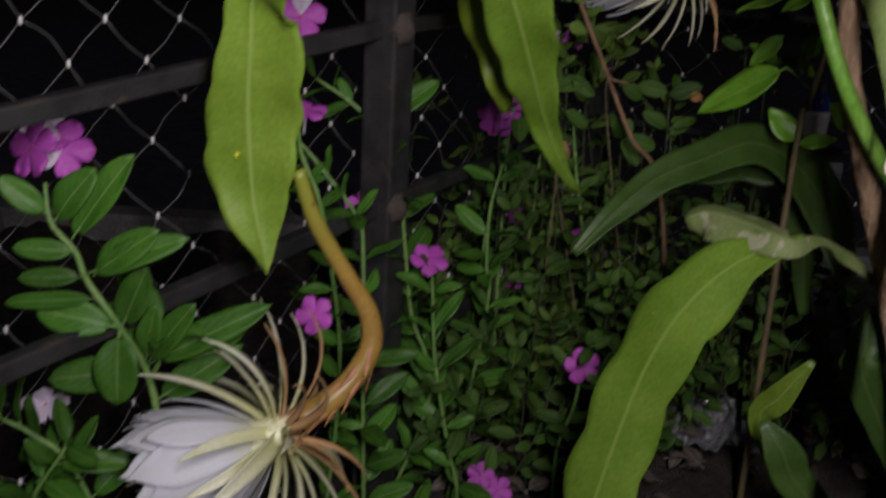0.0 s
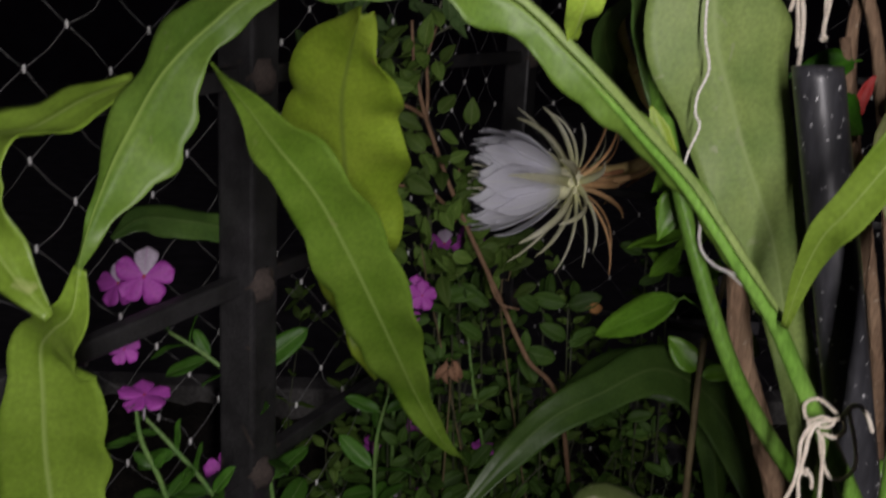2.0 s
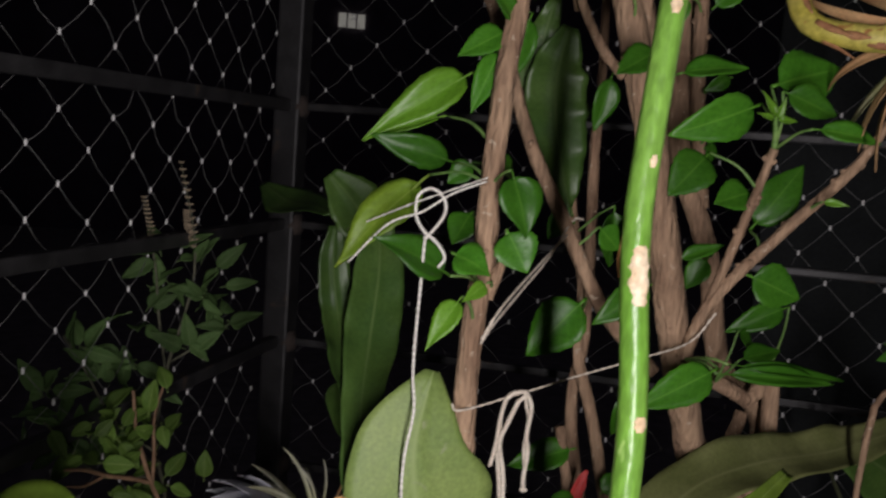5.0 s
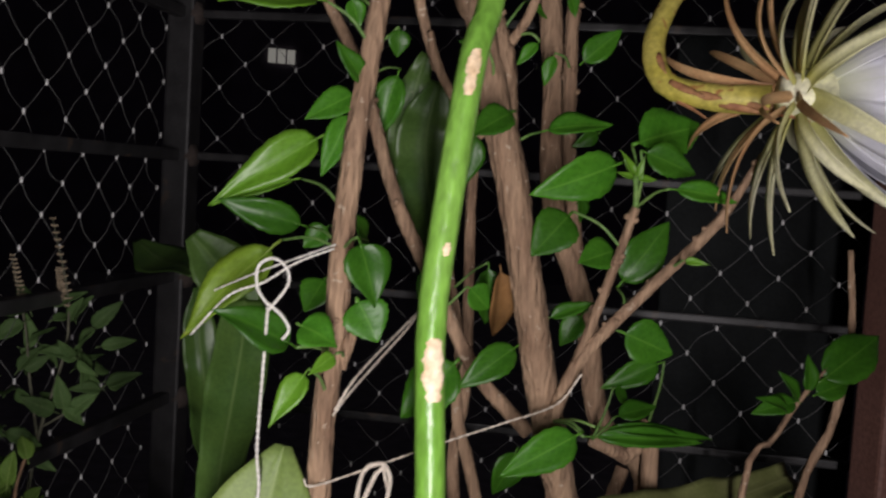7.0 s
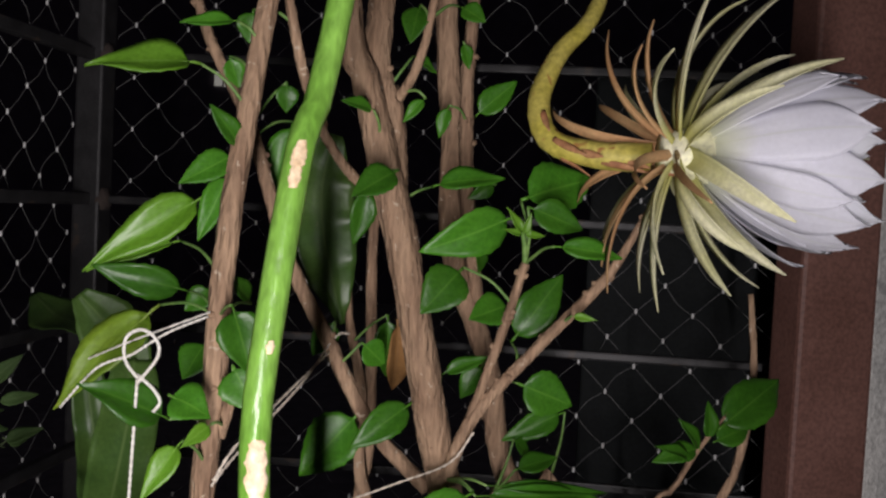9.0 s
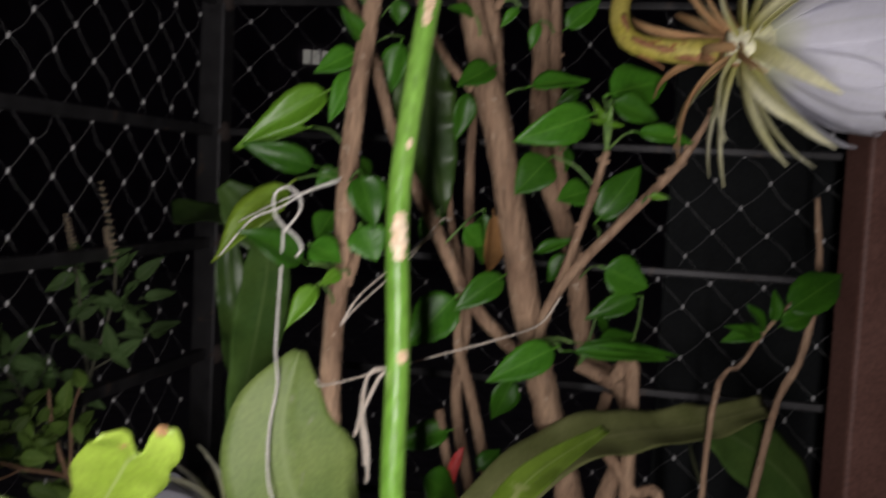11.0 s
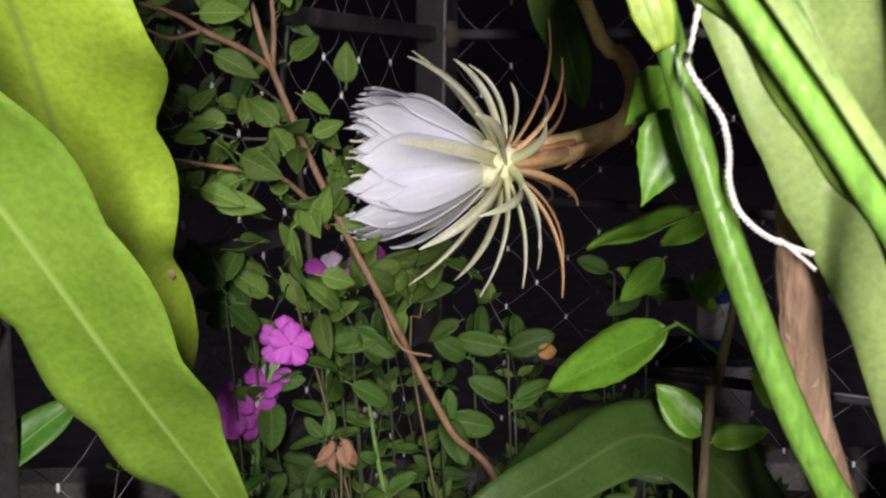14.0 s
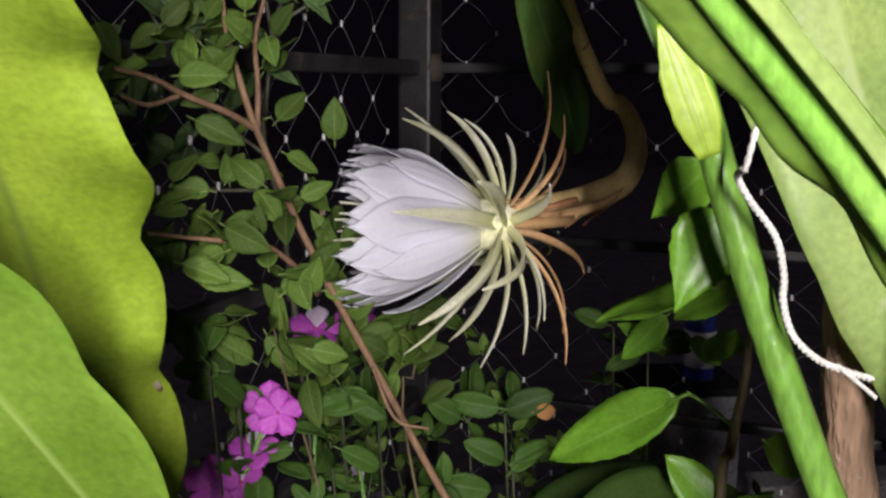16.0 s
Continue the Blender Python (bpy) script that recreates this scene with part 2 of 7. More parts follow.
TEPAL_BROWN = blade_mat("tepal_brown", (0.46, 0.24, 0.11), (0.62, 0.40, 0.20), (0.5, 0.34, 0.16), rough=0.55, translucent=0.12, random_tint=0.3)
TUBE_YELLOW = surface("flower_tube", (0.44, 0.38, 0.06), (0.56, 0.48, 0.12), 40, 300, 0.45, bump=0.2, spots=((0.34, 0.16, 0.05), 0.34, 80))
TUBE_BROWN = blade_mat("flower_tube_brown", (0.48, 0.34, 0.13), (0.62, 0.48, 0.22), (0.36, 0.15, 0.07), rough=0.45, translucent=0.0, random_tint=0.0, spots=((0.33, 0.16, 0.06), 0.36, 70), base_tint=(0.50, 0.50, 0.15), reach=0.6)
TUBE_OLIVE = blade_mat("flower_tube_olive", (0.25, 0.145, 0.03), (0.36, 0.22, 0.05), (0.22, 0.09, 0.03), rough=0.4, translucent=0.0, random_tint=0.0, spots=((0.18, 0.08, 0.03), 0.36, 60), base_tint=(0.22, 0.25, 0.03), reach=0.4)
BRACT = surface("bract", (0.28, 0.11, 0.05), (0.46, 0.24, 0.11), 70, 300, 0.6)
CALYX = surface("calyx", (0.70, 0.70, 0.42), (0.80, 0.78, 0.56), 60, 300, 0.5, bump=0.2)
STEEL = surface("painted_steel", (0.018, 0.0175, 0.018), (0.034, 0.033, 0.034), 45, 500, 0.45, spec=0.4, bump=0.3, spots=((0.055, 0.042, 0.034), 0.33, 38))
STEEL_RUST = surface("rusty_weld", (0.040, 0.030, 0.026), (0.075, 0.056, 0.046), 90, 500, 0.9, bump=0.8)
KNOT = surface("net_knot", (0.74, 0.74, 0.73), (0.86, 0.86, 0.84), 60, 500, 0.5, bump=0.0)
NYLON = surface("net_cord", (0.14, 0.14, 0.138), (0.25, 0.25, 0.245), 60, 500, 0.5, bump=0.0)
PIPE = surface("black_pipe", (0.028, 0.028, 0.032), (0.05, 0.05, 0.056), 40, 300, 0.38, spec=0.5, bump=0.15, stretch=(1, 1, 0.2), spots=((0.55, 0.55, 0.55), 0.33, 190))
TWINE = surface("cotton_twine", (0.60, 0.52, 0.42), (0.78, 0.71, 0.60), 160, 900, 0.9, bump=0.8)
TWINE_WHITE = surface("white_cord", (0.68, 0.65, 0.58), (0.82, 0.80, 0.74), 160, 900, 0.85, bump=0.6)
BROWN_PAINT = surface("brown_paint", (0.13, 0.062, 0.048), (0.17, 0.085, 0.068), 14, 300, 0.45, bump=0.15, spots=((0.05, 0.03, 0.025), 0.24, 30))
PLASTER = surface("grey_plaster", (0.42, 0.42, 0.40), (0.58, 0.57, 0.54), 18, 220, 0.9, bump=0.7, depth=0.003, spots=((0.3, 0.3, 0.29), 0.35, 40))
BOARD = surface("dark_board", (0.008, 0.010, 0.0105), (0.013, 0.0155, 0.016), 12, 260, 0.7, spec=0.2, bump=0.1)
NIGHT_WALL = surface("dusky_facade", (0.115, 0.098, 0.122), (0.165, 0.142, 0.175), 3, 60, 0.9, spec=0.1, bump=0.2)
SOIL = surface("soil", (0.018, 0.014, 0.011), (0.05, 0.04, 0.03), 50, 260, 0.95, bump=1.0, depth=0.012)
CONCRETE = surface("concrete", (0.16, 0.155, 0.15), (0.26, 0.25, 0.24), 10, 160, 0.9, bump=0.5, depth=0.003)
LITTER = blade_mat("dead_leaf", (0.05, 0.04, 0.03), (0.15, 0.13, 0.105), (0.3, 0.25, 0.2), rough=0.8, veins=0.2, random_tint=0.4)
WHITE_PLASTIC = surface("grey_plastic", (0.17, 0.165, 0.18), (0.24, 0.235, 0.25), 20, 200, 0.35, bump=0.05)
FOIL = surface("crumpled_film", (0.10, 0.10, 0.11), (0.22, 0.22, 0.23), 60, 200, 0.15, bump=0.6, depth=0.004)
BLUE_PLASTIC = surface("blue_plastic", (0.03, 0.05, 0.30), (0.05, 0.08, 0.42), 20, 200, 0.35, bump=0.05)
RED_PETAL = blade_mat("red_petal", (0.42, 0.03, 0.03), (0.55, 0.06, 0.05), (0.45, 0.04, 0.04), rough=0.6)

# ---- builders ----
def mesh_of(name, verts, faces, material, uvs=None, smooth=True):
    me = bpy.data.meshes.new(name)
    me.from_pydata([tuple(v) for v in verts], [], faces)
    if uvs is not None:
        layer = me.uv_layers.new(name="UVMap")
        idx = np.empty(len(me.loops), dtype=np.int32)
        me.loops.foreach_get("vertex_index", idx)
        layer.data.foreach_set("uv", np.asarray(uvs, dtype=np.float32)[idx].ravel())
    me.materials.append(material)
    if smooth:
        me.polygons.foreach_set("use_smooth", [True] * len(me.polygons))
    me.update()
    return me


def thing(name, label, category, group="", kind="", at=(0, 0, 0)):
    ob = new(name)
    ob.empty_display_size = 0.02
    ob.location = at
    return tagged(ob, label, category, group, kind)


def part(name, me, parent, label="", matrix=None):
    ob = new(name, me)
    if parent is not None:
        ob.parent = parent
        ob.matrix_parent_inverse = pose(*-parent.location) if parent.type == "EMPTY" and parent.parent is None else Matrix()
    if matrix is not None:
        ob.matrix_basis = matrix
    if label:
        ob["label"] = label
    return ob


def spline(points, n):
    """n points along a smooth curve through the given ones."""
    p = np.array(points, float)
    if len(p) == 2:
        return p[0] + np.linspace(0, 1, n)[:, None] * (p[1] - p[0])
    q = np.vstack([2 * p[0] - p[1], p, 2 * p[-1] - p[-2]])
    knots = np.r_[0, np.cumsum(np.linalg.norm(np.diff(p, axis=0), axis=1) + 1e-6)]
    out = []
    for u in np.linspace(0, knots[-1], n):
        k = min(int(np.searchsorted(knots, u, "right")) - 1, len(p) - 2)
        t = (u - knots[k]) / (knots[k + 1] - knots[k])
        a, b, c, d = q[k], q[k + 1], q[k + 2], q[k + 3]
        out.append(0.5 * (2 * b + (c - a) * t + (2 * a - 5 * b + 4 * c - d) * t**2 + (3 * b - a - 3 * c + d) * t**3))
    return np.array(out)


def along(values, points, n):
    """Values given at the points, read at n even steps of the curve."""
    p = np.array(points, float)
    knots = np.r_[0, np.cumsum(np.linalg.norm(np.diff(p, axis=0), axis=1) + 1e-6)]
    v = np.array(values, float)
    u = np.linspace(0, knots[-1], n)
    if v.ndim == 1:
        x = np.interp(u, knots, v)
    else:
        x = np.stack([np.interp(u, knots, v[:, k]) for k in range(v.shape[1])], 1)
    for _ in range(2):
        x[1:-1] = 0.25 * x[:-2] + 0.5 * x[1:-1] + 0.25 * x[2:]
    return x


def unit(v):
    return v / (np.linalg.norm(v, axis=-1, keepdims=True) + 1e-12)


def tube(points, radii, n=24, sides=9, rough=0.0, seed=0, flat=1.0):
    """Vertices, faces and UVs of a tapered, closed tube; rough: uneven bark, as a share of the radius."""
    c = spline(points, n)
    r = along(radii if np.ndim(radii) else [radii] * len(points), points, n)
    tan = unit(np.gradient(c, axis=0))
    rng = np.random.default_rng(seed)
    ref = np.array([0.31, -0.9, 0.28])
    verts, uvs = [], []
    lump = rng.normal(0, rough, (n, sides)) if rough else np.zeros((n, sides))
    ridge = rng.normal(0, rough, sides) if rough else np.zeros(sides)
    for k in range(n):
        a = unit(np.cross(tan[k], ref))
        b = np.cross(tan[k], a)
        for s in range(sides):
            w = 2 * math.pi * s / sides
            rr = r[k] * (1 + lump[k, s] + ridge[s])
            verts.append(c[k] + rr * (math.cos(w) * a + flat * math.sin(w) * b))
            uvs.append((k / n, s / sides))
    faces = [(k * sides + s, k * sides + (s + 1) % sides, (k + 1) * sides + (s + 1) % sides, (k + 1) * sides + s) for k in range(n - 1) for s in range(sides)]
    faces += [tuple(range(sides))[::-1], tuple(range((n - 1) * sides, n * sides))]
    return verts, faces, uvs


def tube_mesh(name, material, points, radii, **kw):
    v, f, u = tube(points, radii, **kw)
    return mesh_of(name, v, f, material, u)


def joined(name, material, pieces, smooth=True):
    verts, faces, uvs = [], [], []
    for v, f, u in pieces:
        k = len(verts)
        verts += list(v)
        faces += [tuple(i + k for i in q) for q in f]
        uvs += list(u)
    return mesh_of(name, verts, faces, material, uvs, smooth)


def blade(points, half, facing, n=44, m=10, wave=0.0, waves=5.0, cup=0.0, thick=0.0011, rib=0.0012, scallop=0.06, lobes=6.0, seed=0, bite=None, fold=0.0):
    """A leaf blade along a curve. half: half widths at its points, or pairs of them for the two sides; facing: the way its face looks, once or at each point;
    wave: height of the waved margins; cup: how far the margins bend to the face; scallop and lobes: the notched margin;
    bite: a notch in the tip, as depth and half width."""
    rng = np.random.default_rng(seed)
    c = spline(points, n)
    pair = np.array(half, float)
    pair = np.stack([pair, pair], 1) if pair.ndim == 1 else pair
    h2 = np.maximum(along(pair, points, n), 0.0004)
    h = h2.max(1)
    tan = unit(np.gradient(c, axis=0))
    f = np.array(facing, float)
    f = np.tile(f, (n, 1)) if f.ndim == 1 else along(f, points, n)
    f = unit(f - (f * tan).sum(1, keepdims=True) * tan)
    side = np.cross(tan, f)
    top, low, uvs = [], [], []
    ph = rng.uniform(0, 6.28, 6)
    length = np.linalg.norm(np.diff(c, axis=0), axis=1).sum()
    for k in range(n):
        u = k / (n - 1)
        for j in range(m + 1):
            v = 2 * j / m - 1
            sgn = 1 if v > 0 else -1
            p = ph[0] if v > 0 else ph[1]
            notch = 1 + scallop * (abs(math.sin(math.pi * lobes * u + p)) - 0.6) * abs(v) ** 2
            w = h2[k, 1 if v > 0 else 0] * v * notch
            lift = cup * h[k] * abs(v) ** 1.6 + fold * h[k] * abs(v)
            lift += wave * abs(v) ** 1.5 * (math.sin(waves * 6.28 * u + (ph[2] if v > 0 else ph[3])) + 0.5 * math.sin(waves * 11.3 * u + ph[4]))
            pos = c[k] + side[k] * w + f[k] * lift
            if bite and u > 0.6:
                pos = pos - tan[k] * bite[0] * math.exp(-((v - 0.1) / bite[1]) ** 2) * ((u - 0.6) / 0.4) ** 2
            t = 0.5 * thick * (1 - 0.55 * abs(v)) + rib * math.exp(-((v / 0.075) ** 2)) * min(1.0, h[k] / 0.01)
            top.append(pos + f[k] * t)
            low.append(pos - f[k] * t)
            uvs.append((u, j / m))
    verts, off, w = top + low, n * (m + 1), m + 1
    faces = []
    for k in range(n - 1):
        for j in range(m):
            q = (k * w + j, k * w + j + 1, (k + 1) * w + j + 1, (k + 1) * w + j)
            faces.append(q)
            faces.append(tuple(i + off for i in q[::-1]))
    rim = [j for j in range(w)] + [k * w + m for k in range(1, n)] + [(n - 1) * w + j for j in range(m - 1, -1, -1)] + [k * w for k in range(n - 2, 0, -1)]
    for a, b in zip(rim, rim[1:] + rim[:1]):
        faces.append((b, a, a + off, b + off))
    return verts, faces, uvs + uvs


def blade_mesh(name, material, points, half, facing, **kw):
    v, f, u = blade(points, half, facing, **kw)
    return mesh_of(name, v, f, material, u)


def leaf_shape(name, material, length, width, droop=0.15, cup=0.25, base=0.35, n=10, m=4, serrate=0.0, stalk=0.15, seed=0, drawn=0.0):
    """A small leaf with its stalk along +y, its face to +z: one mesh, to be placed often. base: where it is widest; drawn: how far its tip is drawn out."""
    rng = np.random.default_rng(seed)
    rows, uvs = [], []
    for k in range(n + 1):
        u = k / n
        w = (u / base) ** 0.62 * (max(0.0, 1 - u) / (1 - base)) ** (0.62 * (1 - base) / base)
        w = 0.5 * width * max(w, 0.0) * (1 - drawn * u**2.2) + 0.0001
        y = length * (stalk + (1 - stalk) * u)
        z = -droop * length * u**2 + 0.012 * length * math.sin(5 * u + seed)
        for j in range(m + 1):
            v = 2 * j / m - 1
            ser = 1 + serrate * (1 if k % 2 else -1) * abs(v) ** 3
            rows.append((w * v * ser, y, z + cup * w * abs(v) + 0.02 * length * abs(v) * math.sin(9 * u + 3 * v + seed)))
            uvs.append((u, j / m))
    w = m + 1
    faces = [(k * w + j, k * w + j + 1, (k + 1) * w + j + 1, (k + 1) * w + j) for k in range(n) for j in range(m)]
    k0, r = len(rows), 0.018 * length
    t = 0.012 * length
    rows += [(x, y, z - t) for x, y, z in rows]
    uvs += uvs
    faces += [tuple(i + k0 for i in q[::-1]) for q in faces]
    rim = [j for j in range(w)] + [k * w + m for k in range(1, n + 1)] + [n * w + j for j in range(m - 1, -1, -1)] + [k * w for k in range(n - 1, 0, -1)]
    faces += [(b, a, a + k0, b + k0) for a, b in zip(rim, rim[1:] + rim[:1])]
    sv, sf, su = tube([(0, 0, 0), (0, 0.5 * stalk * length, 0.01 * length), (0, (stalk + 0.1) * length, -0.01 * length)], [r, r, 0.5 * r], n=4, sides=5)
    k1 = len(rows)
    return mesh_of(name, rows + [tuple(v) for v in sv], faces + [tuple(i + k1 for i in q) for q in sf], material, uvs + [(0.5, 0.5)] * len(sv))


def aim(base, tip, facing, length, spread=1.0):
    """The pose of a leaf shape of that length, from base to tip, with its face turned to facing."""
    y = Vector(tip) - Vector(base)
    size = y.length
    y.normalize()
    z = Vector(facing) - y * Vector(facing).dot(y)
    if z.length < 1e-4:
        z = y.orthogonal()
    z.normalize()
    x = y.cross(z)
    s = size / length
    return Matrix.Translation(base) @ Matrix((x, y, z)).transposed().to_4x4() @ Matrix.Diagonal((s * spread, s, s, 1))


# ---- ground, bed, walls ----
def box_mesh(name, size, material, bevel=0.0):
    bm = bmesh.new()
    bmesh.ops.create_cube(bm, size=1.0)
    bmesh.ops.scale(bm, vec=size, verts=bm.verts)
    if bevel:
        bmesh.ops.bevel(bm, geom=bm.edges[:], offset=bevel, segments=2, affect="EDGES", profile=0.6)
    me = bpy.data.meshes.new(name)
    bm.to_mesh(me)
    bm.free()
    me.materials.append(material)
    return me


def sheet(name, x0, x1, y0, y1, nx, ny, height, material):
    xs, ys = np.linspace(x0, x1, nx), np.linspace(y0, y1, ny)
    verts = [(x, y, height(x, y)) for y in ys for x in xs]
    faces = [(j * nx + i, j * nx + i + 1, (j + 1) * nx + i + 1, (j + 1) * nx + i) for j in range(ny - 1) for i in range(nx - 1)]
    return mesh_of(name, verts, faces, material)


ground = new("ground", sheet("ground", -60, 60, -60, 60, 13, 13, lambda x, y: 0.0, CONCRETE))
tagged(ground, "dark concrete ground around the planting bed at night", "ground", kind="structure")

BED_TOP = 0.56


def soil_height(x, y):
    p = Vector((x * 9, y * 9, 0.3))
    return BED_TOP + 0.035 * noise.noise(p) + 0.012 * noise.noise(p * 4)


bed = thing("planting_bed", "raised concrete bed filled with dark damp soil", "planter", kind="structure", at=(0.25, 0.8, 0))
part("soil", sheet("soil", -0.75, 1.05, 0.28, 1.62, 90, 70, soil_height, SOIL), bed, "dark damp crumbly soil")
for sx, sy, sw, sd in ((0.15, 0.25, 1.88, 0.06), (0.15, 1.65, 1.88, 0.06), (-0.78, 0.95, 0.06, 1.34), (1.08, 0.95, 0.06, 1.34)):
    part("bed_wall", box_mesh("bed_wall", (sw, sd, 0.60), CONCRETE, 0.006), bed, matrix=pose(sx, sy, 0.30))

wall_back = new("wall_back", box_mesh("wall_back", (6.0, 0.12, 3.0), PLASTER, 0.004))
wall_back.location = (0.0, -1.6, 1.5)
tagged(wall_back, "grey plastered house wall behind the bed", "wall", kind="structure")

# ---- steel grille with its net ----
P1, P2 = np.array([-0.017, 0.79]), np.array([0.238, 1.27])
FENCE = (P2 - P1) / np.linalg.norm(P2 - P1)
BACK = np.array([FENCE[1], -FENCE[0]])
RAILS = (0.735, 0.885, 1.035, 1.184, 1.322, 1.458, 1.615, 1.77)
TURN_L, TURN_R = math.degrees(math.atan2(FENCE[1], FENCE[0])), math.degrees(math.atan2(BACK[1], BACK[0]))

grille = thing("steel_grille", "black painted steel grille with rusty welds round the bed", "grille", kind="structure", at=(P2[0], P2[1], 0.6))
post_me = box_mesh("post", (0.031, 0.031, 1.9), STEEL, 0.003)
NEAR_RUN, DROP = 0.80, 0.112
NEAR = np.array([0.6, 0.8])
P0 = P1 - NEAR_RUN * NEAR
for q in (P0, P1, P2):
    part("post", post_me, grille, matrix=pose(q[0], q[1], 1.45, 0, 0, TURN_L))
far_post = P2 + 0.98 * BACK
part("post", post_me, grille, matrix=pose(far_post[0], far_post[1], 1.45, 0, 0, TURN_L))
rail_n = box_mesh("rail", (NEAR_RUN - 0.01, 0.012, 0.014), STEEL, 0.002)
rail_l = box_mesh("rail", (float(np.linalg.norm(P2 - P1)) - 0.02, 0.012, 0.013), STEEL, 0.002)
rail_r = box_mesh("rail", (0.96, 0.009, 0.009), STEEL, 0.002)
weld_me = joined("weld", STEEL_RUST, [tube([(0, 0, -0.012), (0, 0, 0), (0, 0, 0.012)], [0.008, 0.013, 0.007], n=6, sides=9, rough=0.12, seed=3)])
for z in RAILS:
    a = 0.5 * (P0 + P1)
    part("rail", rail_n, grille, matrix=pose(a[0], a[1], z - 0.5 * DROP * NEAR_RUN, 0, -math.degrees(math.atan(DROP)), math.degrees(math.atan2(NEAR[1], NEAR[0]))))
    a = 0.5 * (P1 + P2)
    part("rail", rail_l, grille, matrix=pose(a[0], a[1], z, 0, 0, TURN_L))
    b = P2 + 0.495 * BACK
    part("rail", rail_r, grille, matrix=pose(b[0], b[1], z, 0, 0, TURN_R))
    for q in (P1, P2):
        w = q + 0.013 * BACK - 0.004 * FENCE
        part("weld", weld_me, grille, matrix=pose(w[0], w[1], z, 0, 0, 40 * z))


def net_panel(name, origin, way, out, width, z0, z1, cell, sag, seed, bulge=lambda s: 0.0):
    """A knotted net of slack cords, drawn with its long diagonal upright."""
    rng = np.random.default_rng(seed)
    nx, nz = int(width / cell), int((z1 - z0) / (0.975 * cell))

    def at(i, j):
        s, z = i * cell, z0 + 0.975 * j * cell - 0.04 * (i * cell - 1.02)
        d = sag * math.sin(3.1 * s + 1.7 * z) + 0.35 * sag * math.sin(9 * s - 7 * z) + bulge(s)
        q = origin + way * (s + 0.003 * math.sin(7 * z + 11 * s)) + out * d
        return np.array([q[0], q[1], z + 0.004 * math.sin(8 * s + seed)])

    cords, knots = [], []
    for i in range(nx):
        for j in range(nz):
            if (i + j) % 2:
                continue
            a = at(i, j)
            knots.append(tube([a - (0, 0, 0.0028), a, a + (0, 0, 0.0028)], [0.0009, 0.0023, 0.0009], n=4, sides=5, seed=i * 97 + j))
            for di in (-1, 1):
                if 0 <= i + di < nx and j + 1 < nz:
                    b = at(i + di, j + 1)
                    mid = 0.5 * (a + b) + rng.normal(0, 0.0022, 3) + (0, 0, -0.001)
                    cords.append(tube([a, mid, b], [0.00036] * 3, n=5, sides=3))
    net = thing(name, "knotted nylon bird net stretched outside the grille", "net", kind="structure", at=(origin[0], origin[1], 1.0))
    tagged(part("cords", joined("cords", NYLON, cords), net), kind="stuff")
    tagged(part("knots", joined("knots", KNOT, knots), net), kind="stuff")
    return net


net_panel("net_side", P1 - 0.95 * FENCE - 0.02 * BACK, FENCE, BACK, 1.52, 0.589, 2.05, 0.03, 0.006, 1, lambda s: -0.10 * min(1.0, max(0.0, (1.15 - s) / 0.5)))
net_panel("net_end", P2 + 0.03 * FENCE, BACK, FENCE, 1.05, 0.589, 2.05, 0.03, 0.008, 2)

# ---- brown door post and plastered wall ----
door_post = thing("door_post", "brown painted steel door post with scratches beside the net", "post", kind="structure", at=(0.832, 0.80, 0))
part("post_tube", box_mesh("post_tube", (0.072, 0.045, 2.6), BROWN_PAINT, 0.004), door_post, matrix=pose(0.832, 0.80, 1.3, 0, 0, -10))
wall_side = new("wall_side", box_mesh("wall_side", (1.2, 0.06, 3.0), PLASTER, 0.005))
wall_side.matrix_world = pose(1.49, 0.832, 1.5)
tagged(wall_side, "rough light grey plastered wall beside the door post", "wall", kind="structure")
board = new("dark_board", box_mesh("dark_board", (0.26, 0.02, 1.1), BOARD, 0.004))
board.matrix_world = pose(0.985, 1.22, 1.11, 0, 0, TURN_R)
tagged(board, "dark grey flat board standing behind the net", "board")

# ---- lit window of a far house ----
far_house = thing("far_house", "long dark distant house front with one lit window", "house", kind="structure", at=(2.0, 13.4, 0))
part("wall", box_mesh("wall", (44.0, 0.4, 9.0), NIGHT_WALL), far_house, matrix=pose(2.0, 13.65, 4.5))
glow, gn, gl, gb = node_mat("window_glow", 0.4)
gb.inputs["Base Color"].default_value = (0.6, 0.6, 0.6, 1)
gb.inputs["Emission Color"].default_value = (1.0, 0.95, 0.85, 1)
gb.inputs["Emission Strength"].default_value = 0.10
for k in range(3):
    part("window", box_mesh("window", (0.10, 0.05, 0.19), glow), far_house, "lit window pane", matrix=pose(1.96 + 0.13 * k, 13.43, 3.05))

# ---- night-blooming cereus: arching branch with hanging leaves ----
FRONT = (0.0, -1.0, 0.25)
UP = (0.0, -0.45, 1.0)
cereus = thing("night_blooming_cereus", "arching cereus branch with broad wavy green leaves", "plant", "cereus plants", at=(0.45, 0.60, 0.56))

